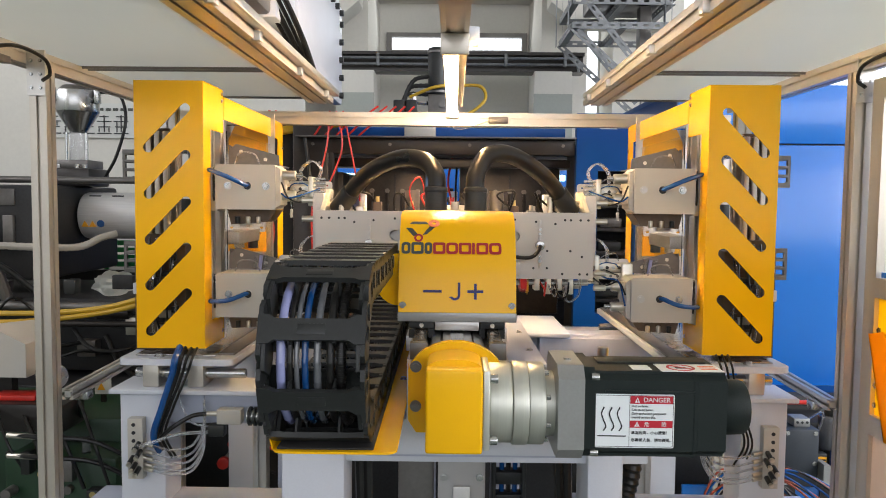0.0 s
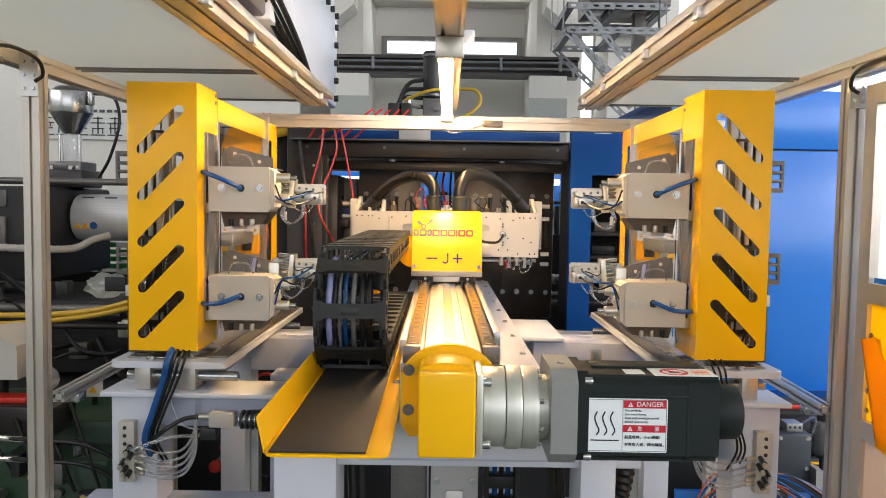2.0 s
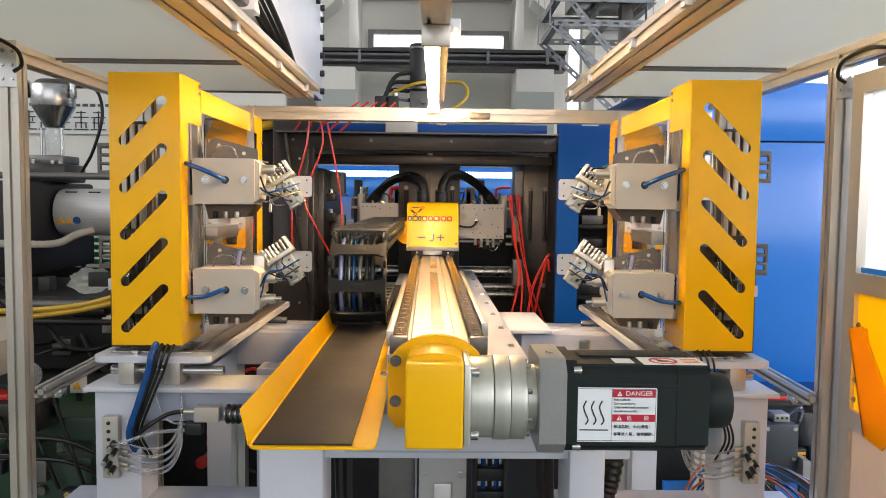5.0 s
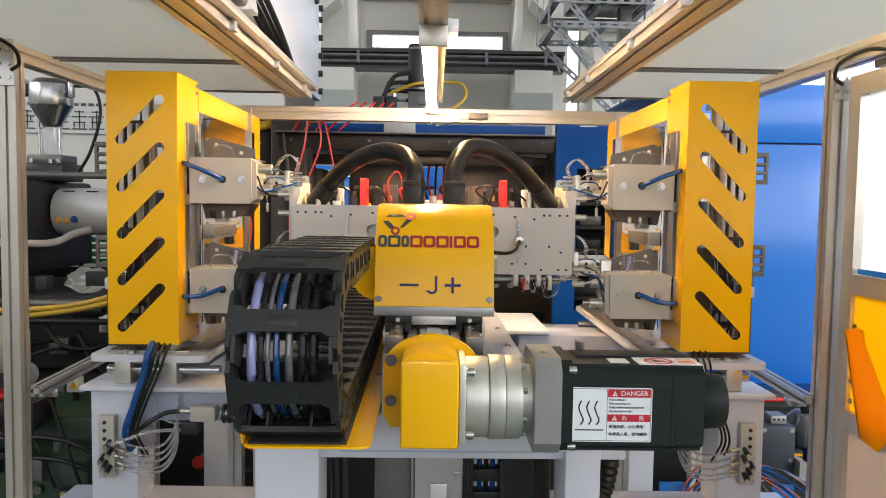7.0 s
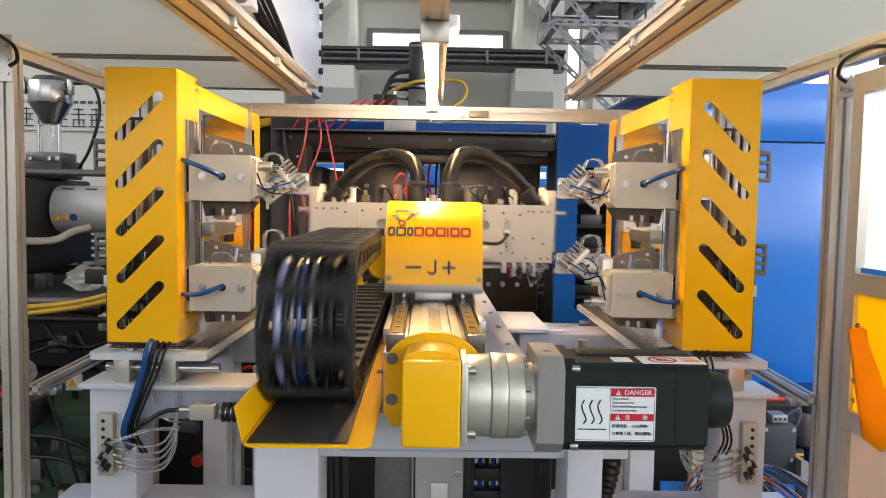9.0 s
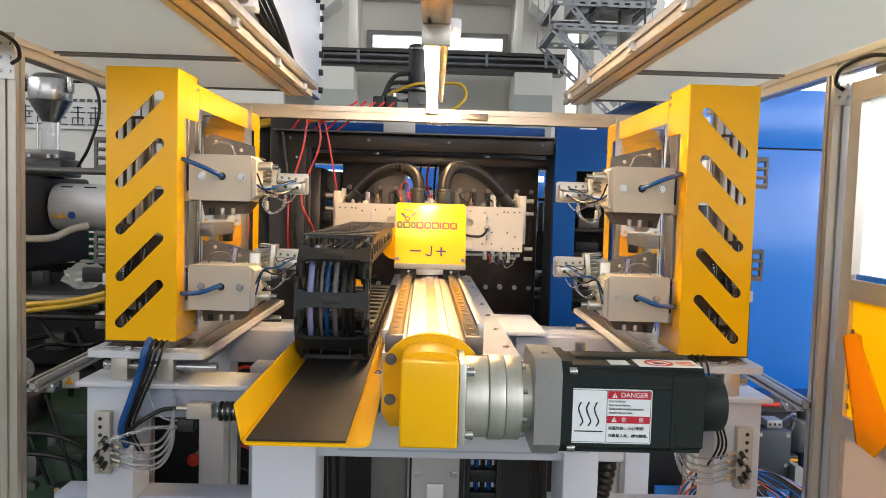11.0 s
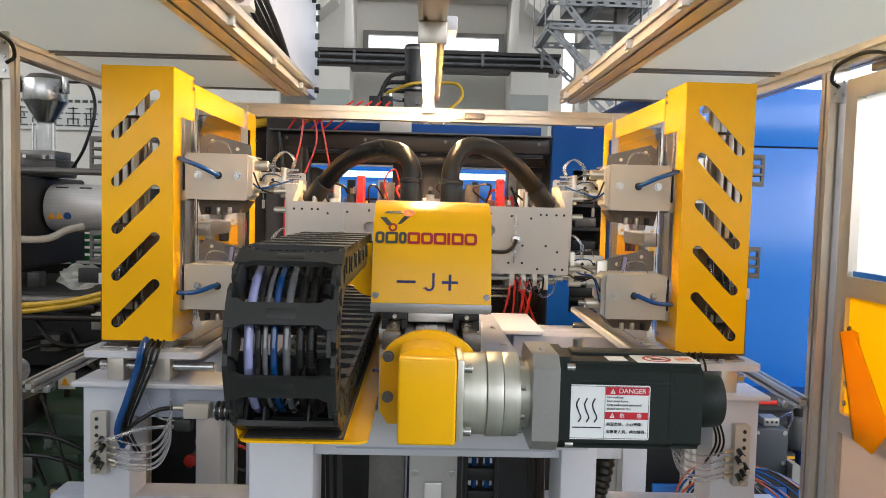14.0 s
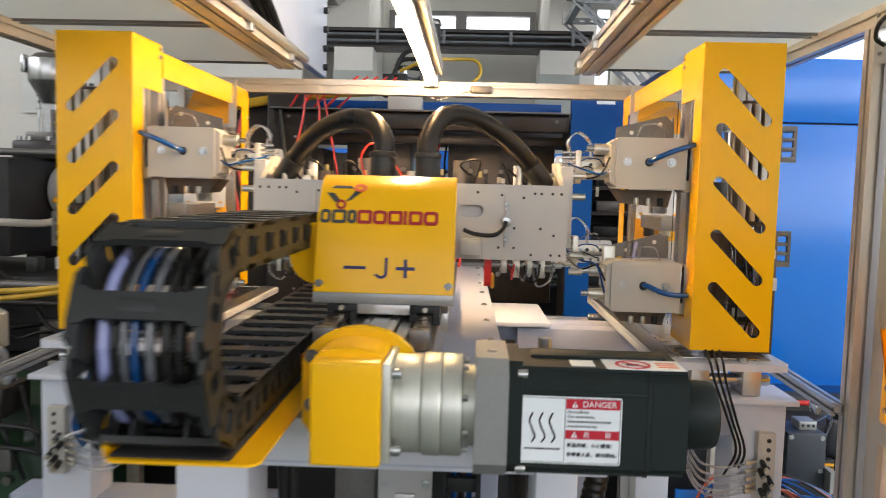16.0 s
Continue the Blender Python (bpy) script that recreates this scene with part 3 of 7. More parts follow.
def tube_lamp():
    t = thing("tube_lamp", 0.001, 2.3, 1.84, "glowing warm tube lamp under the roof beam", "lamp")
    part("tube", cyl(B(), (0.001, 1.66, 1.838), (0.001, 2.88, 1.838), 0.0165, 16, bevel=0.003), "tube_lamp", t)
    # channel and both end blocks are added to shield the beams from the tube
    part("housing", prism(B(), [(-0.0185, 1.842), (-0.0165, 1.842), (-0.0165, 1.8595), (0.0185, 1.8595), (0.0185, 1.842), (0.0205, 1.842), (0.0205, 1.8622), (-0.0185, 1.8622)], "y", 1.6595, 2.8805), "steel_grey", t, "narrow grey channel added to keep lamp light off the beam")
    part("end_blocker", box(B(), -0.021, 0.041, 1.645, 1.659, 1.816, 1.8622, 0.003), "alu_warm", t)
    part("switch_box", box(B(), 0.0405, 0.066, 1.75, 1.83, 1.868, 1.9, 0.003), "white", t)
    part("end_blocker", box(B(), -0.023, 0.025, 2.881, 2.91, 1.818, 1.8622, 0.003), "white", t)


def side_door(s):
    """Framed guard door in the side of the cell: film window, yellow panel with a bent handle, lower sheet."""
    lab = "aluminium framed guard door with film-covered window and yellow lower panel" if s > 0 else "aluminium framed guard door with clear sheet"
    d = thing("guard_door", s * 1.1, 1.5, 0.1, lab, "door", "guard doors")
    x0, x1 = sorted((s * 1.075, s * 1.105))
    bm = B()
    prism(bm, [(0.75, 0.1), (1.955, 0.1), (1.955, 1.82), (0.75, 1.82)], "x", x0, x1,
          [[(0.8, 0.15), (1.943, 0.15), (1.943, 1.77), (0.8, 1.77)]] if s < 0 else [[(0.8, 1.32), (1.905, 1.32), (1.905, 1.77), (0.8, 1.77)], [(0.8, 0.97), (1.905, 0.97), (1.905, 1.27), (0.8, 1.27)], [(0.8, 0.15), (1.905, 0.15), (1.905, 0.92), (0.8, 0.92)]])
    part("door_frame", bm, "alu_warm", d)
    xi = s * 1.088
    if s > 0:
        part("window_film", box(B(), xi - 0.002, xi + 0.002, 0.8, 1.885, 1.335, 1.77), "sheet", d, "white film over the door window")
        part("blue_edge", box(B(), xi - 0.002, xi + 0.002, 0.8, 1.9, 1.321, 1.334), "blue", d)
        p = part("yellow_panel", box(B(), xi - 0.002, xi + 0.002, 0.8, 1.904, 0.971, 1.269), "yellow_sheet", d, "translucent yellow acrylic panel")
        bm = B()
        prism(bm, [(1.80, 1.2), (1.86, 1.185), (1.775, 0.94), (1.70, 0.93), (1.64, 1.0)], "x", xi - 0.05, xi - 0.046)
        prism(bm, [(1.856, 1.186), (1.86, 1.186), (1.775, 0.94), (1.771, 0.94)], "x", xi - 0.05, xi - 0.004)
        part("handle_plate", bm, "yellow_sheet", p)
        part("lower_sheet", box(B(), xi - 0.002, xi + 0.002, 0.8, 1.904, 0.151, 0.919), "beige_sheet", d, "beige lower sheet")
        for z in (1.19, 1.05, 1.0):
            part("screw", bolt(B(), (s * 1.075, 1.885 if z < 1.1 else 1.88, z), "-x", 0.005, 0.004), "steel", p)
    else:
        for z0, z1 in ((0.151, 1.769),):
            ob = part("clear_sheet", box(B(), xi - 0.002, xi + 0.002, 0.801, 1.942, z0, z1), "glass", d)
            ob.visible_shadow = False


roof_sheets()
tube_lamp()
side_door(1)


# ---------------------------------------------------------------- feeding stations at both sides
CX = 0.012


def mirror(s, x):
    """A station's x, given for the station at negative x, on side s."""
    return x if s < 0 else 2 * CX - x


def lohi(a, b):
    return (a, b) if a < b else (b, a)


def station_cover(s):
    X = lambda x: mirror(s, x)
    g = thing("station_cover", X(-0.75), 2.1, 1.09, "yellow powder-coated sheet metal guard with diagonal slots", "machine guard", "station guards")
    x0, x1 = lohi(X(-0.842), X(-0.657))
    z0, z1 = 1.096, 1.813
    holes = []
    for k in range(5):
        zc = 1.655 - k * 0.1235
        a, b = X(-0.805), X(-0.705)
        holes.append(slot2(a, zc - 0.052 + 0.033, b, zc + 0.052 + 0.033, 0.0135))
    f = part("front_plate", prism(B(), [(x0, z0), (x1, z0), (x1, z1), (x0, z1)], "y", 2.01, 2.0125, holes), "yellow", g)
    part("top_plate", box(B(), x0, x1, 2.0127, 2.18, z1 - 0.0025, z1), "yellow", g)
    i0, i1 = lohi(X(-0.6595), X(-0.657))
    loop = [(2.0127, z0), (2.18, z0), (2.18, 1.165), (2.07, 1.165), (2.07, 1.69), (2.185, 1.69), (2.185, z1 - 0.003), (2.0127, z1 - 0.003)]
    part("inner_side_plate", prism(B(), loop, "x", i0, i1), "yellow", g)
    loop = [(2.19, 1.73), (2.86, 1.73), (2.86, 1.1), (2.94, 1.1), (2.94, 1.795), (2.19, 1.795)]
    r = part("rear_side_frame", prism(B(), loop, "x", i0, i1), "yellow", g)
    part("rear_top", box(B(), *lohi(X(-0.70), X(-0.66)), 2.19, 2.94, 1.793, 1.7955), "yellow", g)
    o0, o1 = lohi(X(-0.842), X(-0.8395))
    part("outer_flange", prism(B(), [(2.0127, z0), (2.045, z0), (2.045, z1 - 0.003), (2.0127, z1 - 0.003)], "x", o0, o1), "yellow", g)
    for y, z in ((2.17, 1.78), (2.17, 1.80), (2.165, 1.12), (2.93, 1.70)):
        part("screw", bolt(B(), (X(-0.657), y, z), "+x" if s < 0 else "-x", 0.004, 0.004, False), "steel", g)
    part("sensor_tab", box(B(), *lohi(X(-0.86), X(-0.843)), 2.03, 2.05, 1.24, 1.27, 0.002), "white", g)


def station(s):
    X = lambda x: mirror(s, x)
    out = "+x" if s < 0 else "-x"
    g = thing("feeding_station", X(-0.75), 2.4, 1.055, "aluminium insert feeding station with ivory gripper blocks", "machine station", "feeding stations")
    for x, y in ((-0.685, 2.2), (-0.815, 2.2), (-0.685, 2.8), (-0.815, 2.8)):
        part("upright", extrusion(B(), "z", X(x), y, 1.09, 1.77, w=0.04, h=0.04), "alu", g)
    for z in (1.31, 1.74):
        part("rear_rail", extrusion(B(), "x", 2.8, z, *lohi(X(-0.795), X(-0.705)), w=0.04, h=0.04), "alu", g)
    # dark panel added so the lower slots look shaded, with fittings and wires on it
    tp = part("dark_slot_backing", box(B(), *lohi(X(-0.885), X(-0.74)), 2.1, 2.175, 1.0725, 1.37, 0.003), "brown", g, "dark brown panel added to darken the lower slots")
    rr = random.Random(7)
    for k in range(16):
        x, z = rr.uniform(-0.875, -0.77), 1.11 + 0.0145 * k
        part("terminal", box(B(), *lohi(X(x), X(x + rr.uniform(0.012, 0.035))), 2.1 - rr.uniform(0.012, 0.03), 2.0995, z, z + rr.uniform(0.012, 0.03), 0.002), ("steel_dark", "nickel", "plastic", "steel_dark", "alu")[k % 5], tp)
    for k in range(6):
        x = -0.86 + 0.02 * k
        part("terminal_wire", tube(B(), [(X(x), 2.07, 1.12), (X(x + rr.uniform(-0.012, 0.012)), 2.055, 1.2), (X(x + rr.uniform(-0.012, 0.012)), 2.06, 1.29), (X(x), 2.1, 1.39)], 0.003, 6), ("hose", "hose", "clear")[k % 3], tp)
    # added panel: its brown paints in lamp-warmed aluminium behind the upper slots
    part("warm_slot_backing", box(B(), *lohi(X(-0.892), X(-0.80)), 2.15, 2.16, 1.371, 1.70, 0.002), "brown", g, "brown backing panel added for warm-lit aluminium behind the slots")
    for k in range(4):
        part("backing_rib", box(B(), *lohi(X(-0.885 + 0.024 * k), X(-0.87 + 0.024 * k)), 2.13, 2.1495, 1.4, 1.69, 0.002), "alu_warm", g)
    part("front_upright", extrusion(B(), "z", X(-0.6755), 2.1, 1.09, 1.77, w=0.028, h=0.04), "alu", g)
    part("clear_cover", box(B(), *lohi(X(-0.662), X(-0.66)), 2.23, 2.78, 1.12, 1.70), "glass", g).visible_shadow = False
    for k in range(6):
        part("cabinet_valve", box(B(), *lohi(X(-0.8385), X(-0.80)), 2.34, 2.4, 1.14 + 0.1 * k, 1.2 + 0.1 * k, 0.003), ("plastic", "white", "steel")[k % 3], g)
    for y in (2.45, 2.6):
        part("wall_strut", extrusion(B(), "z", X(-0.825), y, 1.1, 1.72, w=0.022, h=0.022), "alu", g)
    part("cross_rail", extrusion(B(), "x", 2.2, 1.52, *lohi(X(-0.795), X(-0.705)), w=0.03, h=0.03), "alu", g)
    part("vane_plate", box(B(), *lohi(X(-0.8), X(-0.72)), 2.3, 2.305, 1.62, 1.70, 0.001), "steel_grey", g)
    rp = part("rear_plate", box(B(), *lohi(X(-0.815), X(-0.675)), 2.745, 2.748, 1.31, 1.40, 0.001), "yellow_dark", g)
    for ax, mt in ((-0.765, "nickel"), (-0.715, "plastic")):
        a = part("plate_actuator", cyl(B(), (X(ax), 2.715, 1.325), (X(ax), 2.715, 1.37), 0.018, 18, bevel=0.003), mt, rp)
        part("actuator_neck", cyl(B(), (X(ax), 2.715, 1.37), (X(ax), 2.715, 1.392), 0.012, 14), "steel", a)
        part("actuator_flange", box(B(), *lohi(X(ax - 0.024), X(ax + 0.024)), 2.695, 2.735, 1.374, 1.379, 0.001), "steel", a)
    # added white sheet: stands in for daylight showing through from the hall
    part("bright_backing", box(B(), *lohi(X(-0.8), X(-0.704)), 2.825, 2.828, 1.1, 1.72), "white", g, "white sheet added for the bright background behind the station")
    for k in range(3):
        part("sheet_rail", extrusion(B(), "z", X(-0.795 + 0.045 * k), 2.79, 1.33, 1.72, w=0.016, h=0.016), "alu", g)
    part("pierced_plate", prism(B(), rounded(*lohi(X(-0.815), X(-0.675)), 1.382, 1.465, 0.008), "y", 2.735, 2.739, [ring2(X(-0.8), 1.4, 0.007), ring2(X(-0.69), 1.4, 0.007), rounded(*lohi(X(-0.775), X(-0.715)), 1.4, 1.445, 0.01)]), "white", g)
    part("feeder_track", box(B(), *lohi(X(-0.735), X(-0.66)), 2.35, 2.6, 1.36, 1.40, 0.004), "alu", g)
    part("rear_sheet", prism(B(), [(X(-0.82), 1.665), (X(-0.67), 1.665), (X(-0.67), 1.72), (X(-0.695), 1.77), (X(-0.795), 1.77), (X(-0.82), 1.72)], "y", 2.775, 2.778), "yellow_dark", g)
    part("sheet_frame", prism(B(), [(X(-0.845), 1.65), (X(-0.645), 1.65), (X(-0.645), 1.812), (X(-0.845), 1.812)], "y", 2.755, 2.765, [[(X(-0.822), 1.66), (X(-0.668), 1.66), (X(-0.668), 1.79), (X(-0.822), 1.79)]]), "alu", g)
    for z in (1.537, 1.24):
        x0, x1 = lohi(X(-0.638), X(-0.474))
        bm = B()
        prism(bm, rounded(x0, x1, z - 0.064, z + 0.058, 0.006), "y", 2.05, 2.15, [ring2(X(-0.552), z, 0.011)])
        blk = part("gripper_block", bm, "ivory", g, "ivory powder-coated gripper block")
        for x in (-0.604, -0.5):
            part("bolt", bolt(B(), (X(x), 2.05, z), "-y", 0.007, 0.007), "steel", blk)
        part("cable_gland", cyl(B(), (X(-0.552), 2.052, z), (X(-0.552), 2.07, z), 0.0105, 14), "plastic", blk)
        for dz in (0.022, 0.012, -0.018, -0.028):
            part("slot_mark", box(B(), *lohi(X(-0.4742), X(-0.4728)), 2.06, 2.075, z + dz - 0.002, z + dz + 0.002), "ink", blk)
        for dz in (0.03, -0.026):
            c = part("guide_cylinder", cyl(B(), (X(-0.474), 2.085, z + dz), (X(-0.425), 2.085, z + dz), 0.0135, 18, bevel=0.002), "nickel", g)
            part("rod", cyl(B(), (X(-0.425), 2.085, z + dz), (X(-0.408), 2.085, z + dz), 0.007, 12), "steel", c)
        pz = z - 0.012 if z > 1.4 else z + 0.068
        hp = part("head_plate", prism(B(), rounded(*lohi(X(-0.5), X(-0.345)), pz - 0.03, pz + 0.03, 0.008), "y", 2.205, 2.209, [ring2(X(-0.36), pz + 0.018, 0.003), ring2(X(-0.36), pz - 0.018, 0.003)]), "alu", g, "light rounded head plate")
        part("plate_link", box(B(), *lohi(X(-0.5), X(-0.47)), 2.15, 2.2045, min(pz, z) - 0.02, max(pz, z) + 0.02, 0.003), "nickel", hp)
        part("block_rim", prism(B(), [(X(-0.4735), z - 0.058), (X(-0.462), z - 0.05), (X(-0.462), z + 0.046), (X(-0.4735), z + 0.054)], "y", 2.056, 2.14), "ivory", blk)
        for k in range(2):
            part("signal_wire", tube(B(), [(X(-0.46), 2.06, z + 0.01 - 0.03 * k), (X(-0.435), 2.035, pz - 0.02), (X(-0.4), 2.05, pz - 0.03 + 0.02 * k), (X(-0.375), 2.17, pz - 0.012 + 0.02 * k)], 0.0024, 8), ("hose", "cable_blue")[k], g)
        if z > 1.4:
            part("wire_tag", box(B(), *lohi(X(-0.437), X(-0.43)), 2.06, 2.068, z - 0.085, z - 0.062, 0.001), "ivory", g)
            part("tag_wire", tube(B(), [(X(-0.4335), 2.064, z - 0.062), (X(-0.436), 2.066, z - 0.045), (X(-0.44), 2.08, z - 0.03)], 0.0012, 6), "clear", g)
        part("mounting_arm", box(B(), *lohi(X(-0.665), X(-0.638)), 2.07, 2.14, z - 0.07, z + 0.05, 0.003), "alu", g)
        # sloping feed chute above and toothed comb below
        ch = part("feed_chute", prism(B(), [(X(-0.636), z + 0.06), (X(-0.49), z + 0.06), (X(-0.492), z + 0.09), (X(-0.615), z + 0.122), (X(-0.636), z + 0.1)], "y", 2.165, 2.169), "steel_grey", g, "folded dull steel feed chute")
        part("chute_side", prism(B(), [(2.1695, z + 0.06), (2.34, z + 0.06), (2.34, z + 0.1), (2.1695, z + 0.118)], "x", *lohi(X(-0.636), X(-0.632))), "steel_grey", ch)
        part("chute_floor", box(B(), *lohi(X(-0.631), X(-0.5)), 2.17, 2.34, z + 0.06, z + 0.064), "steel_grey", ch)
        for cx, cz in ((-0.53, 0.078), (-0.6, 0.1)):
            part("chute_bolt", bolt(B(), (X(cx), 2.165, z + cz), "-y", 0.0035, 0.003, False), "nickel", ch)
        cb = part("under_tray", prism(B(), [(X(-0.63), z - 0.066), (X(-0.49), z - 0.066), (X(-0.515), z - 0.1), (X(-0.62), z - 0.108)], "y", 2.13, 2.22), "brown", g, "brown folded tray under the block")
        for k in range(3):
            fx = X(-0.6 + 0.03 * k)
            part("tray_nozzle", cyl(B(), (fx, 2.125, z - 0.105), (fx, 2.125, z - 0.085), 0.007, 12, bevel=0.002), ("plastic", "nickel", "nickel")[k], cb)
        for k in range(0 if z > 1.4 else 3):
            xx = X(-0.56 + 0.014 * k)
            part("insert_part", cyl(B(), (xx, 2.155, z + 0.059), (xx + 0.006, 2.155, z + 0.1), 0.0055, 10), "violet" if k % 2 else "clear", g)
        # blue feed cable bowing out of the guard into the gland
        dz = 0.045 if z > 1.4 else -0.02
        part("blue_cable", tube(B(), [(X(-0.67), 2.09, z + dz), (X(-0.645), 2.03, z + dz * 0.9), (X(-0.59), 2.0, z + dz * 0.5), (X(-0.553), 2.02, z + 0.004), (X(-0.552), 2.06, z)], 0.0062, 10), "cable_blue", g)
        part("white_wire", tube(B(), [(X(-0.6), 2.1, z + 0.06), (X(-0.58), 2.08, z + 0.09), (X(-0.54), 2.08, z + 0.088), (X(-0.53), 2.1, z + 0.06)], 0.002, 6), "clear", g)
        for k in range(3):
            part("wire", tube(B(), [(X(-0.655), 2.1, z - 0.05 + 0.03 * k), (X(-0.648), 2.065, z - 0.03 + 0.035 * k), (X(-0.652), 2.08, z + 0.05)], 0.003, 6), "hose", g)
    # spare grippers on the far side of the guard
    for z in (1.594, 1.332):
        bm = B()
        x0, x1 = lohi(X(-0.936), X(-0.893))
        prism(bm, [(x0, z - 0.045), (x1, z - 0.045), (x1, z + 0.045), (x0, z + 0.045)], "y", 2.15, 2.16, [[(x0 + 0.008, z - 0.035), (x1 - 0.008, z - 0.03), (x1 - 0.008, z + 0.035), (x0 + 0.008, z + 0.03)]])
        for k in range(4):
            box(bm, x0, x1, 2.15, 2.2, z - 0.04 + 0.024 * k, z - 0.032 + 0.024 * k, 0.001)
        og = part("outer_gripper", bm, "steel_grey", g)
        part("gripper_arm", box(B(), *lohi(X(-0.892), X(-0.836)), 2.16, 2.19, z - 0.02, z + 0.02, 0.003), "steel_dark", og)


def gripper_head(s, z):
    """The swivelling head on a gripper block: clamp body, back plate, row of pins, air tubes. Origin at its pivot."""
    px, py = mirror(s, -0.418), 2.185
    g = thing("gripper_head", px, py, z, "swivelling nickel-plated gripper head with row of pins", "gripper", "gripper heads")
    d = 1 if s < 0 else -1
    x = lambda a, b: lohi(d * a, d * b)
    part("clamp_body", box(B(), *x(-0.014, 0.058), -0.016, 0.014, -0.02, 0.006, 0.002), "nickel", g, local=True)
    part("clamp_jaw", prism(B(), [(d * -0.01, 0.008), (d * 0.05, 0.008), (d * 0.066, 0.014), (d * 0.066, 0.024), (d * 0.04, 0.026), (d * -0.01, 0.026)], "y", -0.02, 0.012), "nickel", g, local=True)
    part("end_pad", box(B(), *x(0.0585, 0.068), -0.018, 0.012, -0.022, 0.01, 0.002), "alu", g, local=True)
    for k in range(4):
        part("body_bolt", bolt(B(), (d * (-0.004 + 0.017 * k), -0.016, -0.007), "-y", 0.0032, 0.003, False), "steel_dark" if k % 2 else "steel", g, local=True)
    for k in range(3):
        part("jaw_screw", cyl(B(), (d * (0.002 + 0.02 * k), -0.0225, 0.017), (d * (0.002 + 0.02 * k), -0.02, 0.017), 0.004, 10), "steel_grey", g, local=True)
    part("pin_bar", box(B(), *x(-0.026, -0.012), -0.03, 0.02, -0.042, 0.042, 0.002), "nickel", g, local=True)
    pin = cyl(B(), (0, 0, 0), (-d * 0.034, 0, 0), 0.0038, 10)
    first = part("pin", pin, "steel", g, local=True)
    first.matrix_basis = pose(-d * 0.026, -0.018, -0.036)
    for k in range(1, 7):
        shared("pin", first.data, g, pose(-d * 0.026, -0.018, -0.036 + 0.012 * k))
    part("top_pad", box(B(), *x(-0.064, -0.02), -0.006, 0.018, 0.03, 0.04, 0.002), "white", g, local=True)
    for k in range(4):
        o = -0.02 + 0.012 * k
        part("loop_tube", tube(B(), [(-d * 0.035, o, -0.03), (-d * 0.045, o, -0.065), (-d * 0.018, o, -0.088), (d * 0.012, o, -0.062), (d * 0.014, o, -0.02)], 0.0018, 8), "clear", g, local=True)
    for k in range(3):
        o = -0.028 + 0.02 * k
        part("air_tube", tube(B(), [(-d * 0.02, -0.005, o), (-d * 0.0, -0.035, o - 0.014), (d * 0.03, -0.036, o - 0.022 + 0.01 * k), (d * 0.045, -0.014, o)], 0.0017, 6), ("clear", "cable_blue", "hose")[k], g, local=True)
    return g


HEADS = []
for side_sign in (-1, 1):
    station_cover(side_sign)
    station(side_sign)
    for zz in (1.525, 1.308):
        HEADS.append((side_sign, mirror(side_sign, -0.418), 2.185, zz, gripper_head(side_sign, zz)))


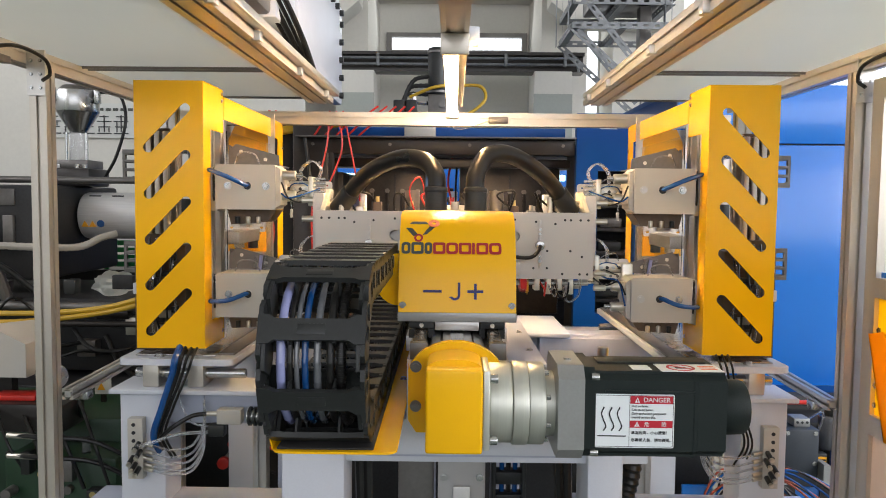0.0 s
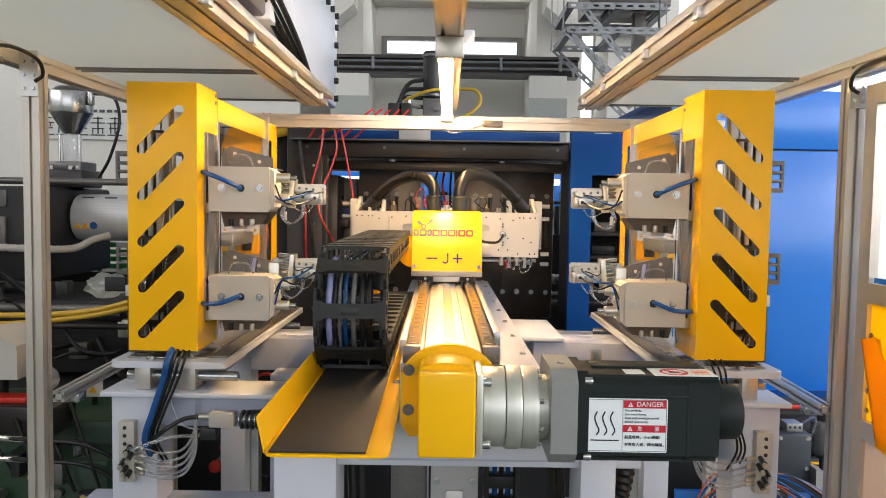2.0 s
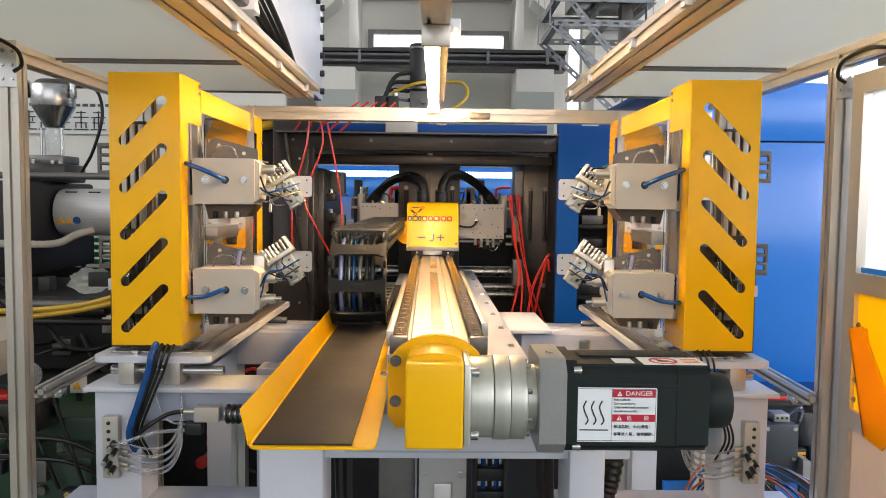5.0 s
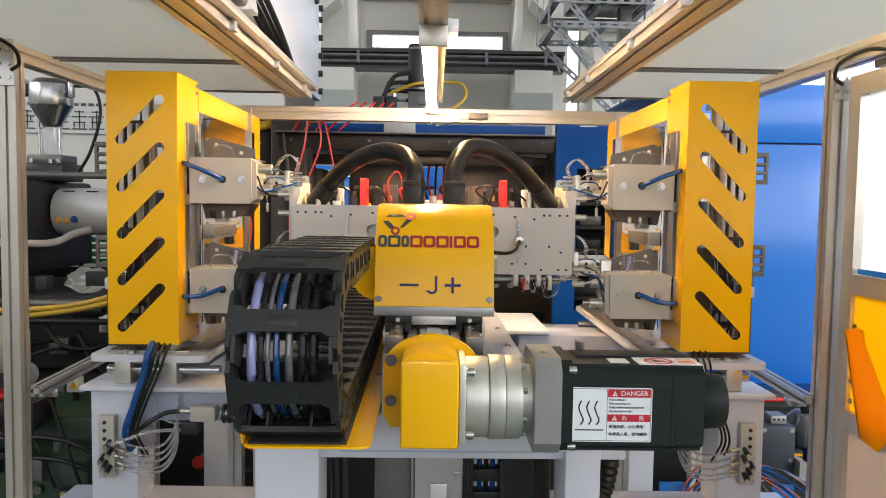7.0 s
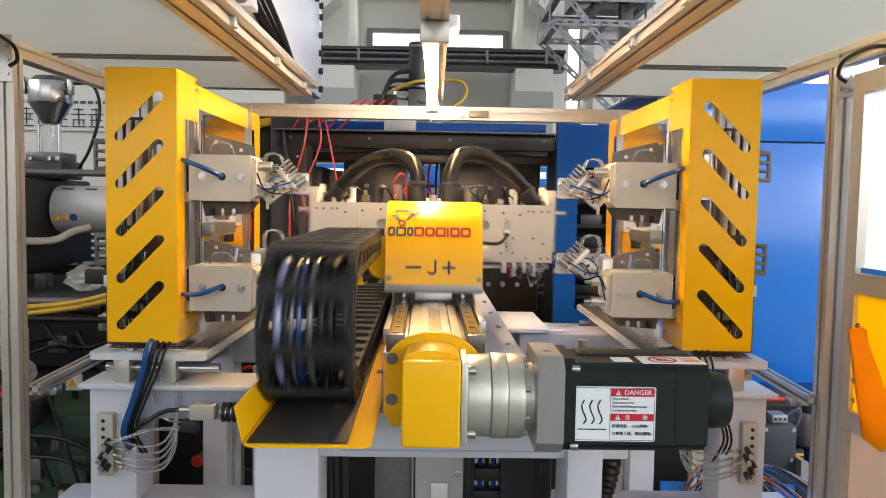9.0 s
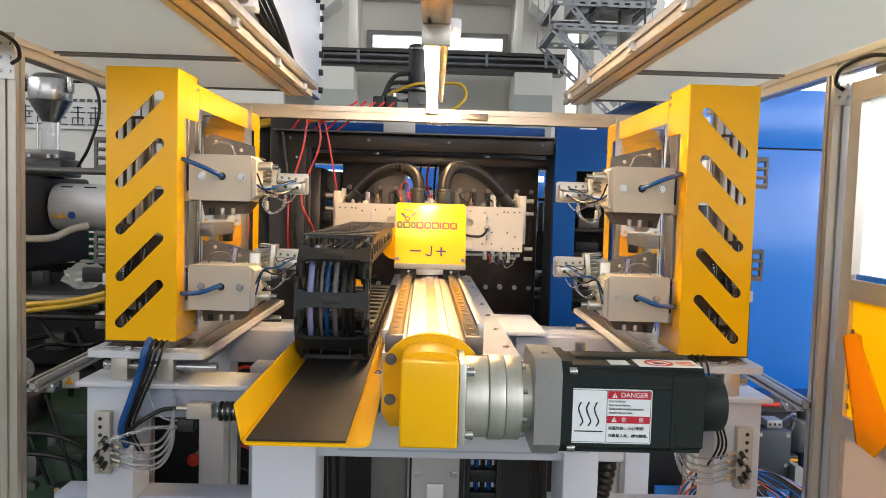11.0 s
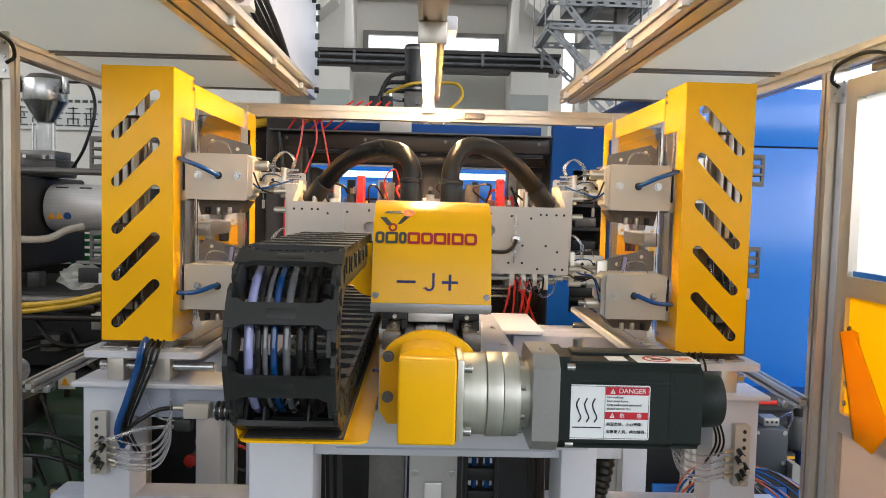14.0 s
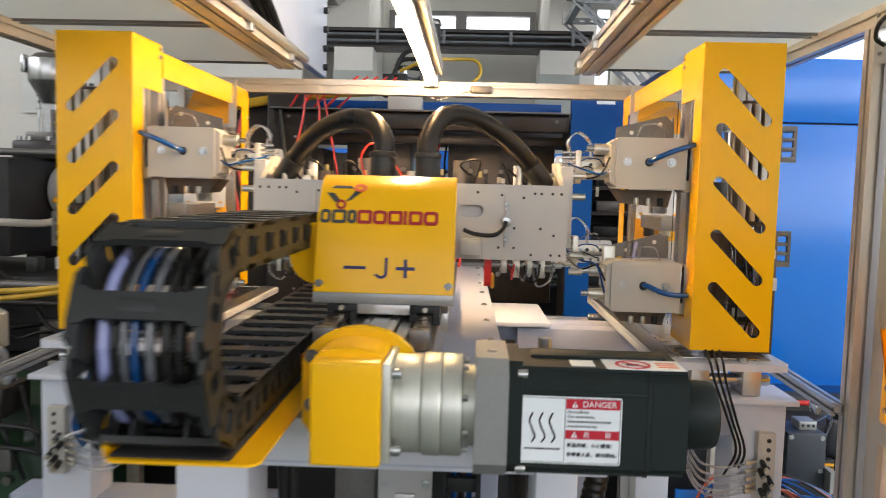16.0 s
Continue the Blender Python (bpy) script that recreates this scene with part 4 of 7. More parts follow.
def station_table(s):
    X = lambda x: mirror(s, x)
    g = thing("station_table", X(-0.75), 2.3, 0, "white painted steel table carrying a sliding station plate", "machine table", "station tables")
    part("column", box(B(), *lohi(X(-0.897), X(-0.772)), 2.02, 2.14, 0, 0.969, 0.006), "white", g)
    part("rear_column", box(B(), *lohi(X(-0.897), X(-0.772)), 3.0, 3.12, 0, 0.969, 0.006), "white", g)
    part("tabletop", box(B(), *lohi(X(-0.918), X(-0.35)), 2.0, 2.16, 0.97, 0.983, 0.002), "white", g)
    part("rear_top", box(B(), *lohi(X(-0.918), X(-0.35)), 2.98, 3.14, 0.97, 0.983, 0.002), "white", g)
    part("apron", box(B(), *lohi(X(-0.771), X(-0.33)), 2.03, 2.12, 0.885, 0.969, 0.003), "lav", g)
    part("long_beam", box(B(), *lohi(X(-0.87), X(-0.79)), 2.141, 2.999, 0.88, 0.96, 0.003), "lav", g)
    part("inner_post", box(B(), *lohi(X(-0.53), X(-0.43)), 2.3, 2.4, 0, 0.97, 0.005), "lav", g)
    part("foot_beam", box(B(), *lohi(X(-1.0), X(-0.3)), 2.05, 2.15, 0.59, 0.66, 0.004), "lav", g)
    part("back_post", extrusion(B(), "z", X(-0.62), 2.45, 0.4, 0.9), "alu", g)
    pl = part("sliding_plate", prism(B(), [(p, q) for p, q in rounded(*lohi(X(-0.892), X(-0.58)), 2.0, 3.1, 0.02)], "z", 1.05, 1.068), "white", g)
    part("steel_wear_plate", box(B(), *lohi(X(-0.86), X(-0.64)), 2.04, 3.05, 1.0685, 1.0725, 0.001), "steel", g)
    part("edge_strip", box(B(), *lohi(X(-0.6395), X(-0.592)), 2.06, 3.08, 1.0685, 1.0735, 0.001), "steel_grey", g, "dull steel edge strip")
    for x in (-0.815, -0.692):
        for y in (2.03, 2.9):
            part("pillow_block", box(B(), *lohi(X(x - 0.022), X(x + 0.022)), y, y + 0.09, 0.9835, 1.049, 0.003), "alu_warm", g)
            for k in range(2):
                part("nut", cyl(B(), (X(x - 0.012 + 0.024 * k), y + 0.02, 0.962), (X(x - 0.012 + 0.024 * k), y + 0.02, 0.969), 0.006, 6), "steel", g)
    for y in (2.06, 2.93):
        part("shaft", cyl(B(), (X(-0.865), y, 1.018), (X(-0.56), y, 1.018), 0.0135, 18, bevel=0.002), "steel", g)
    part("plate_bolt", bolt(B(), (X(-0.79), 2.03, 1.068), "+z", 0.009, 0.01), "steel", g)
    # cable loom down from the station
    for k, (mt, r) in enumerate((("hose", 0.003), ("hose", 0.003), ("hose", 0.003)) if s > 0 else (("cable_blue", 0.0095), ("hose", 0.0055), ("hose", 0.004), ("hose", 0.0035))):
        part("loom_cable", tube(B(), [(X(-0.725 + 0.016 * k), 2.04, 1.115), (X(-0.728 + 0.015 * k), 1.984, 1.075), (X(-0.737 + 0.013 * k), 1.983, 1.03), (X(-0.765 + 0.01 * k), 1.98, 0.94), (X(-0.79 + 0.008 * k), 1.985 + 0.006 * k, 0.86), (X(-0.79 + 0.012 * k), 2.05, 0.78)], r, 10), mt, g)
    # valve manifold on the column
    mx = -0.845
    mf = part("valve_manifold", box(B(), *lohi(X(mx - 0.021), X(mx + 0.021)), 1.994, 2.0195, 0.738, 0.905, 0.002), "ivory", g)
    for k in range(5):
        part("port", cyl(B(), (X(mx - 0.004), 1.9925, 0.888 - 0.022 * k), (X(mx - 0.004), 1.996, 0.888 - 0.022 * k), 0.0052, 12), "ink", mf)
    for k, (dx, z) in enumerate(((0.01, 0.838), (0.014, 0.818), (-0.006, 0.80), (0.0, 0.782), (0.01, 0.77))):
        fx = X(mx + dx)
        part("fitting", cyl(B(), (fx, 1.995, z), (fx, 1.968, z - 0.01), 0.0068, 12, bevel=0.0015), "plastic", mf)
        part("fitting_collar", cyl(B(), (fx, 1.969, z - 0.0095), (fx, 1.96, z - 0.012), 0.0055, 10), "nickel", mf)
        sx = X(mx + 0.05)
        part("side_fitting", cyl(B(), (X(mx + 0.021), 2.0, z - 0.004), (sx, 1.99, z - 0.006), 0.006, 12, bevel=0.002), "nickel", mf)
        part("air_tube", tube(B(), [(sx, 1.99, z - 0.006), (X(mx + 0.11), 1.975, z - 0.012), (X(mx + 0.165), 1.97, z + 0.005), (X(mx + 0.19), 1.985, z + 0.06), (X(mx + 0.18), 2.02, z + 0.13)], 0.0032, 8), "clear", mf)
    # vacuum ejector with filter
    if s < 0:
        e = part("ejector", box(B(), -0.62, -0.555, 1.985, 2.02, 0.895, 0.935, 0.002), "ivory", g, "ivory vacuum ejector block with black fittings")
        part("ejector_fitting", cyl(B(), (-0.65, 2.0, 0.92), (-0.62, 2.0, 0.92), 0.007, 12), "nickel", e)
        part("elbow", box(B(), -0.645, -0.6, 1.985, 2.015, 0.86, 0.893, 0.005), "plastic", e)
        part("air_hose", tube(B(), [(-0.65, 2.0, 0.92), (-0.69, 1.99, 0.915), (-0.74, 1.98, 0.885), (-0.78, 2.0, 0.85)], 0.006, 8), "hose", e)
        part("air_tube", tube(B(), [(-0.645, 2.0, 0.87), (-0.72, 1.98, 0.868), (-0.8, 1.965, 0.845), (-0.835, 1.975, 0.835)], 0.005, 8), "clear", e)
        part("air_tube", tube(B(), [(-0.64, 2.0, 0.885), (-0.69, 1.99, 0.9), (-0.72, 1.99, 0.96), (-0.725, 2.0, 1.05)], 0.003, 8), "clear", e)
        sp = part("spring_damper", cyl(B(), (-0.54, 2.0, 0.915), (-0.43, 2.0, 0.915), 0.016, 14), "steel", e)
        for k in range(7):
            part("coil", cyl(B(), (-0.535 + 0.014 * k, 2.0, 0.915), (-0.529 + 0.014 * k, 2.0, 0.915), 0.026, 18), "plastic", sp)
    else:
        for k in range(14):
            rr = random.Random(300 + k)
            j = rr.uniform(-0.02, 0.02)
            part("looped_cable", tube(B(), [(0.76 + 0.012 * k, 2.25, 0.45), (0.79 + 0.012 * k + j, 2.3, 0.58), (0.88 + 0.014 * k, 2.35 + j, 0.66 + j), (1.02 + 0.016 * k, 2.35 - j, 0.6 + j), (1.12 + 0.02 * k, 2.3, 0.46)], 0.0036, 8), ("cable_orange", "cable_blue", "hose")[k % 3], g)


station_table(-1)
station_table(1)


# ---------------------------------------------------------------- the slide
S = pose(0.02, 1.42, 0, 0, 0, 0.6)


def at_slide(bm):
    bm.transform(S)
    return bm


def slide_bed():
    g = new("slide_bed")
    g.matrix_basis = pose(0.02, 1.42, 0, 0, 0, 0.6)
    tagged(g, "long aluminium linear slide on a white painted steel bed", "linear slide")
    L = dict(local=True)
    y0, y1 = -0.16, 2.55
    # profile with centre channel
    prof = [(-0.086, 1.13), (0.086, 1.13), (0.086, 1.232), (0.05, 1.232), (0.05, 1.236), (0.046, 1.246), (0.03, 1.246), (0.03, 1.238), (0.026, 1.238), (0.026, 1.25), (-0.026, 1.25), (-0.026, 1.238), (-0.03, 1.238), (-0.03, 1.246), (-0.046, 1.246), (-0.05, 1.236), (-0.05, 1.232), (-0.086, 1.232)]
    part("profile", prism(B(), prof, "y", y0, y1), "alu", g, "natural aluminium slide profile", **L)
    part("cover_strip", box(B(), -0.012, 0.012, y0, y1, 1.2505, 1.2525), "steel", g, **L)
    for x in (-0.067, 0.067):
        r = part("guide_rail", prism(B(), [(x - 0.0115, 1.2325), (x + 0.0115, 1.2325), (x + 0.0115, 1.242), (x + 0.0085, 1.245), (x + 0.0115, 1.25), (x + 0.0115, 1.258), (x - 0.0115, 1.258), (x - 0.0115, 1.25), (x - 0.0085, 1.245), (x - 0.0115, 1.242)], "y", y0 + 0.02, y1 - 0.02), "rail", g, **L)
        hole = cyl(B(), (0, 0, 0), (0, 0, 0.0006), 0.0058, 12)
        first = part("rail_bolt", hole, "brown", r, local=True)
        first.matrix_basis = pose(x, y0 + 0.05, 1.2582)
        for k in range(1, 42):
            shared("rail_bolt", first.data, r, pose(x, y0 + 0.05 + 0.06 * k, 1.2582))
        part("rail_stop", box(B(), x - 0.015, x + 0.015, y0 + 0.002, y0 + 0.0185, 1.2325, 1.262, 0.002), "steel_grey", g, **L)
    part("side_bar", box(B(), 0.088, 0.102, 0.08, 1.2, 1.215, 1.248, 0.001), "alu", g, "light aluminium side bar", **L)
    part("side_bar", box(B(), -0.1, -0.088, 0.08, 1.2, 1.2, 1.23, 0.001), "alu", g, **L)
    # bed under it
    part("bed_beam", box(B(), -0.16, 0.215, -0.13, 2.6, 1.055, 1.1285, 0.004), "lav", g, "white painted steel bed beam with bluish shade in its colour", **L)
    part("front_plate", box(B(), -0.17, 0.27, -0.15, -0.1305, 1.066, 1.129, 0.002), "white", g, **L)
    for k in range(9):
        part("bed_bolt", bolt(B(), (0.19, 0.2 + 0.26 * k, 1.1285), "+z", 0.006, 0.005, False), "steel", g, **L)
    for x0, x1 in ((-0.33, -0.21), (0.25, 0.318)):
        part("front_leg", box(B(), x0, x1, -0.02, 0.1, 0, 1.0495, 0.006), "white", g, **L)
    part("leg_bridge", box(B(), -0.33, 0.37, 0.0, 0.1, 1.0, 1.049, 0.004), "white", g, **L)
    for x0, x1 in ((-0.16, -0.05), (0.15, 0.26)):
        part("rear_leg", box(B(), x0, x1, 1.2, 1.32, 0, 1.054, 0.006), "lav", g, **L)
    part("cross_beam", box(B(), -0.66, 0.7, 1.2, 1.3, 0.985, 1.04, 0.004), "lav", g, **L)
    part("side_shelf", box(B(), 0.2155, 0.4, 1.1, 1.5, 1.045, 1.06, 0.004), "white", g, **L)
    part("cross_box", box(B(), -0.66, -0.2, 1.12, 1.196, 0.93, 1.04, 0.004), "lav", g, **L)
    part("cross_box", box(B(), 0.3, 0.7, 1.12, 1.196, 0.93, 1.04, 0.004), "lav", g, **L)
    # lifting column below the bed
    part("lift_plate", box(B(), -0.035, 0.075, 0.3, 0.32, 0.72, 1.05, 0.003), "panel", g, **L)
    for x in (-0.022, 0.062):
        for z in (0.86, 0.93):
            part("bolt", bolt(B(), (x, 0.3, z), "-y", 0.006, 0.005), "steel", g, **L)
    part("lift_column", box(B(), 0.0, 0.04, 0.29, 0.299, 0.4, 0.84, 0.002), "alu", g, **L)
    part("lift_block", box(B(), -0.13, -0.045, 0.34, 0.4, 0.6, 1.0, 0.004), "steel_grey", g, **L)
    part("lift_tag", box(B(), -0.09, -0.04, 0.33, 0.339, 0.99, 1.045, 0.002), "yellow_dark", g, **L)
    part("lift_tag", box(B(), 0.08, 0.1, 0.33, 0.339, 0.99, 1.045, 0.002), "yellow_dark", g, **L)
    for x0, x1, z0, z1 in ((0.1, 0.17, 0.5, 1.04),):
        bm = B()
        for k in range(8):
            box(bm, x0, x1, 0.36, 0.4, 0.6 + 0.055 * k, 0.63 + 0.055 * k, 0.002)
        box(bm, x0 - 0.006, x0 + 0.004, 0.35, 0.41, 0.55, 1.04, 0.002)
        box(bm, x1 - 0.004, x1 + 0.006, 0.35, 0.41, 0.55, 1.04, 0.002)
        part("lift_cable_chain", bm, "plastic", g, **L)
        for k in range(3):
            part("cable", cyl(B(), (x0 + 0.02 + 0.016 * k, 0.385, 0.55), (x0 + 0.02 + 0.016 * k, 0.385, 1.04), 0.006, 8), ("cable_blue", "hose", "cable_blue")[k], g, **L)
    for x in (-0.2, 0.235):
        for k in range(2):
            part("cable", tube(B(), [(x + 0.02 * k, 0.2, 0.4), (x + 0.015 * k, 0.19, 0.75), (x - 0.01 + 0.02 * k, 0.2, 1.045)], 0.011, 8), "hose", g, **L)
    part("corrugated_hose", tube(B(), [(0.4, 0.2, 1.02), (0.385, 0.2, 0.9), (0.36, 0.2, 0.8), (0.34, 0.22, 0.6)], 0.02, 12, steps=14, ridge=0.003), "hose", g, **L)


slide_bed()


def chain_tray():
    g = new("chain_tray")
    g.matrix_basis = pose(0.02, 1.42, 0, 0, 0, 0.6)
    tagged(g, "yellow sheet metal trough with black rubber mat for cable chain", "trough")
    z = 1.158
    bm = B()
    prism(bm, rounded(-0.256, -0.086, -0.42, 1.5, 0.016), "z", z, z + 0.003)
    part("base_sheet", bm, "yellow", g, local=True)
    bm = B()
    prism(bm, [(-0.258, z + 0.0005), (-0.2565, z + 0.0005), (-0.267, z + 0.05), (-0.2685, z + 0.05)], "y", -0.405, 1.5)
    part("left_flange", bm, "yellow", g, local=True)
    part("rubber_mat", box(B(), -0.25, -0.118, -0.412, 1.48, z + 0.0032, z + 0.0062, 0.001), "rubber", g, local=True)
    for y in (0.0, 0.3, 0.62, 0.95, 1.25):
        part("screw", bolt(B(), (-0.1, y, z + 0.003), "+z", 0.005, 0.005, False), "steel", g, local=True)
        part("clip", box(B(), -0.088, -0.082, y + 0.04, y + 0.07, z + 0.003, z + 0.014, 0.001), "steel_grey", g, local=True)


chain_tray()


def gear_motor():
    g = new("gear_motor")
    g.matrix_basis = pose(0.02, 1.42, 0, 0, 0, 0.6)
    tagged(g, "dark servo motor with steel gearbox and yellow drive housing", "motor")
    g.matrix_basis = pose(0, 0, 1.05)
    y0 = 1.085
    # yellow bevel housing and its domed flange
    h = part("bevel_housing", box(B(), -0.0265, 0.0575, y0, 1.19, 1.13, 1.2555, 0.004, 3), "yellow", g, "glossy yellow bevel drive housing")
    lp = [(-0.058, 1.15), (-0.045, 1.13), (0.09, 1.13), (0.1, 1.15), (0.1, 1.24)]
    lp += [(0.018 + 0.078 * math.cos(a), 1.218 + 0.06 * math.sin(a)) for a in (radians(12 + 156 * k / 16) for k in range(17))]
    lp += [(-0.058, 1.24)]
    part("flange", prism(B(), lp, "y", 1.19, 1.206), "yellow", h)
    dome = B()
    lp = [(-0.0265, 1.225), (0.0575, 1.225)] + [(0.0155 + 0.042 * math.cos(a), 1.252 + 0.014 * math.sin(a)) for a in (radians(180 * k / 12) for k in range(13))]
    part("dome", prism(dome, lp, "y", 1.11, 1.1895), "yellow", h)
    for z in (1.173, 1.237):
        part("hex_bolt", bolt(B(), (-0.046, 1.19, z), "-y", 0.0062, 0.006), "steel_grey", h)
    part("side_plate", box(B(), 0.058, 0.068, y0 + 0.003, 1.225, 1.135, 1.254, 0.002), "gearbox", g)
    for z in (1.148, 1.24):
        for y in (1.099, 1.21):
            part("cap_screw", cyl(B(), (0.0682, y, z), (0.08, y, z), 0.0068, 14, bevel=0.001), "steel", g)
    cy, cz = 1.158, 1.19
    gb = part("gearbox", cyl(B(), (0.0685, cy, cz), (0.103, cy, cz), 0.061, 48, bevel=0.002), "gearbox", g)
    part("ring_gear", cyl(B(), (0.1035, cy, cz), (0.127, cy, cz), 0.064, 48, bevel=0.002), "gearbox", gb)
    part("ring_gear", cyl(B(), (0.1274, cy, cz), (0.152, cy, cz), 0.0632, 48, bevel=0.002), "gearbox", gb)
    part("neck", cyl(B(), (0.1524, cy, cz), (0.1668, cy, cz), 0.05, 40), "gearbox", gb)
    for k in range(8):
        a = radians(45 * k + 22)
        part("neck_screw", cyl(B(), (0.1524, cy + 0.055 * math.cos(a), cz + 0.055 * math.sin(a)), (0.159, cy + 0.055 * math.cos(a), cz + 0.055 * math.sin(a)), 0.004, 10), "steel", gb)
    # adapter flange: octagonal block
    c = 0.018
    y1, za, zb = 1.228, 1.122, 1.262
    lp = [(y0 + c, za), (y1 - c, za), (y1, za + c), (y1, zb - c), (y1 - c, zb), (y0 + c, zb), (y0, zb - c), (y0, za + c)]
    ad = part("adapter_flange", prism(B(), lp, "x", 0.167, 0.2055), "cast_alu", g, "machined aluminium adapter flange")
    part("plug", cyl(B(), (0.187, 1.14, zb), (0.187, 1.14, zb + 0.002), 0.006, 14), "steel", ad)
    part("seam", prism(B(), [(y0 + 0.02, za + 0.003), (y1 - 0.02, za + 0.003), (y1 - 0.003, za + 0.02), (y1 - 0.003, zb - 0.02), (y1 - 0.02, zb - 0.003), (y0 + 0.02, zb - 0.003), (y0 + 0.003, zb - 0.02), (y0 + 0.003, za + 0.02)], "x", 0.2056, 0.222), "motor", ad)
    # motor body with stepped corners
    ym, z0, z1 = y0 + 0.006, 1.126, 1.254
    yb = y0 + 0.131
    s = 0.012
    lp = [(ym + s, z0), (yb - s, z0), (yb - s, z0 + 0.004), (yb, z0 + s), (yb, z1 - s), (yb - s, z1 - 0.004), (yb - s, z1), (ym + s, z1), (ym + s, z1 - 0.004), (ym, z1 - s), (ym, z0 + s), (ym + s, z0 + 0.004)]
    mb = part("motor_body", prism(B(), lp, "x", 0.2225, 0.372), "motor", g, "dark green-grey cast motor body")
    part("rear_shell", prism(B(), [(u * 0.985 + 0.015 * 1.156, v * 0.985 + 0.015 * 1.2) for u, v in lp], "x", 0.3725, 0.414), "motor", g)
    part("encoder_cap", cyl(B(), (0.4145, 1.15, 1.19), (0.459, 1.15, 1.19), 0.043, 36, r2=0.041, bevel=0.006), "motor", g)
    for z in (z0 + 0.008, z1 - 0.008):
        part("long_screw", cyl(B(), (0.2157, ym + 0.004, z), (0.2275, ym + 0.004, z), 0.006, 14, bevel=0.001), "steel", mb)
    part("top_rib", box(B(), 0.235, 0.40, 1.15, 1.19, z1 + 0.0002, z1 + 0.004, 0.001), "motor", mb)
    part("connector", cyl(B(), (0.26, 1.235, 1.245), (0.26, 1.235, 1.263), 0.009, 14), "steel", mb)
    # ribs and joint lines of the casting
    part("shell_joint", prism(B(), [(u * 1.012 - 0.012 * 1.156, v * 1.012 - 0.012 * 1.19) for u, v in lp], "x", 0.366, 0.3715), "motor", mb)
    part("side_rib", box(B(), 0.236, 0.366, ym - 0.0022, ym + 0.001, z1 - 0.03, z1 - 0.026, 0.0008), "motor", mb)
    # the warning label
    lab = part("warning_label", prism(B(), rounded(0.228, 0.346, 1.149, 1.2285, 0.003), "y", ym - 0.0012, ym - 0.0002), "label", mb, "white and red hot surface warning label")
    yl = ym - 0.0013

    def flat(name, bm, mat):
        part(name, bm, mat, lab, smooth=False)
    def quad(x0, x1, za, zb, mat, name="bar"):
        flat(name, box(B(), x0, x1, yl - 0.0003, yl, za, zb), mat)
    bm = B()
    prism(bm, rounded(0.2295, 0.3445, 1.1505, 1.227, 0.002), "y", yl - 0.0003, yl, [rounded(0.2301, 0.3439, 1.1511, 1.2264, 0.0018)])
    flat("border", bm, "ink")
    quad(0.2805, 0.2810, 1.1511, 1.2264, "ink", "divider")
    quad(0.2815, 0.3435, 1.2145, 1.2260, "ink_red", "red_band")
    quad(0.2815, 0.3435, 1.1790, 1.1895, "ink_red", "red_band")
    quad(0.2345, 0.276, 1.1655, 1.1672, "ink", "hot_plate")
    for k in range(3):
        x = 0.243 + 0.0115 * k
        flat("heat_wave", tube(B(), [(x, yl, 1.174), (x + 0.0035, yl, 1.181), (x - 0.0005, yl, 1.191), (x - 0.003, yl, 1.2), (x + 0.0005, yl, 1.209)], 0.0011, 6), "ink")
    for zt in (1.2165, 1.181):
        flat("triangle", prism(B(), [(0.288, zt), (0.2955, zt), (0.2918, zt + 0.0072)], "y", yl - 0.0007, yl - 0.0004, [[(0.2912, zt + 0.001), (0.2924, zt + 0.001), (0.2924, zt + 0.005), (0.2912, zt + 0.005)]]), "label")
    R = Euler((radians(90), 0, 0)).to_matrix().to_4x4()
    T = lambda x, z: Matrix.Translation((x, yl - 0.0006, z)) @ R
    lettering("DANGER", 0.0098, "label", lab, T(0.320, 1.2202))
    for k, t in enumerate(("Hot surfaces.", "Can cause burns.", "Only authorized personnel", "should service this.")):
        lettering(t, 0.0046, "ink", lab, T(0.2835, 1.2112 - 0.0056 * k), align="LEFT")
    lettering("\u5371", 0.0075, "label", lab, T(0.306, 1.184))
    lettering("\u96aa", 0.0075, "label", lab, T(0.331, 1.184))
    lettering("\u9ad8\u6eab\u5371\u96aa\uff0c\u5c0f\u5fc3\u71d9\u50b7\uff01", 0.0056, "ink", lab, T(0.2835, 1.1715), align="LEFT")
    lettering("\u975e\u5c08\u696d\u4eba\u54e1\uff0c\u8acb\u52ff\u89f8\u78b0\u3002", 0.0056, "ink", lab, T(0.2835, 1.1605), align="LEFT")
    # label on top of the motor
    zt = z1 + 0.0046
    tl = part("top_label", box(B(), 0.312, 0.404, 1.1, 1.15, z1 + 0.0002, z1 + 0.001), "label", mb, "white do-not-touch label")
    part("small_label", box(B(), 0.28, 0.308, 1.11, 1.14, z1 + 0.0002, z1 + 0.001), "label", mb)
    part("ban_ring", prism(B(), ring2(0.346, 1.124, 0.021, 28), "z", z1 + 0.0011, z1 + 0.0015, [ring2(0.346, 1.124, 0.017, 28)]), "ink_red", tl)
    part("ban_bar", box(B(), -0.018, 0.018, -0.002, 0.002, 0, 0.0004, rot=Matrix.Translation((0.346, 1.124, z1 + 0.0016)) @ Euler((0, 0, radians(-40))).to_matrix().to_4x4()), "ink_red", tl)
    part("ban_symbol", box(B(), 0.338, 0.354, 1.118, 1.128, z1 + 0.0011, z1 + 0.0013), "ink", tl)
    for k in range(3):
        part("text_bar", box(B(), 0.374, 0.398, 1.112 + 0.01 * k, 1.116 + 0.01 * k, z1 + 0.0011, z1 + 0.0014), "ink_orange", tl)
    lab.matrix_basis = Matrix.Translation((-0.009, 0, -0.006))
    tl.matrix_basis = Matrix.Translation((0.008, 0, 0))
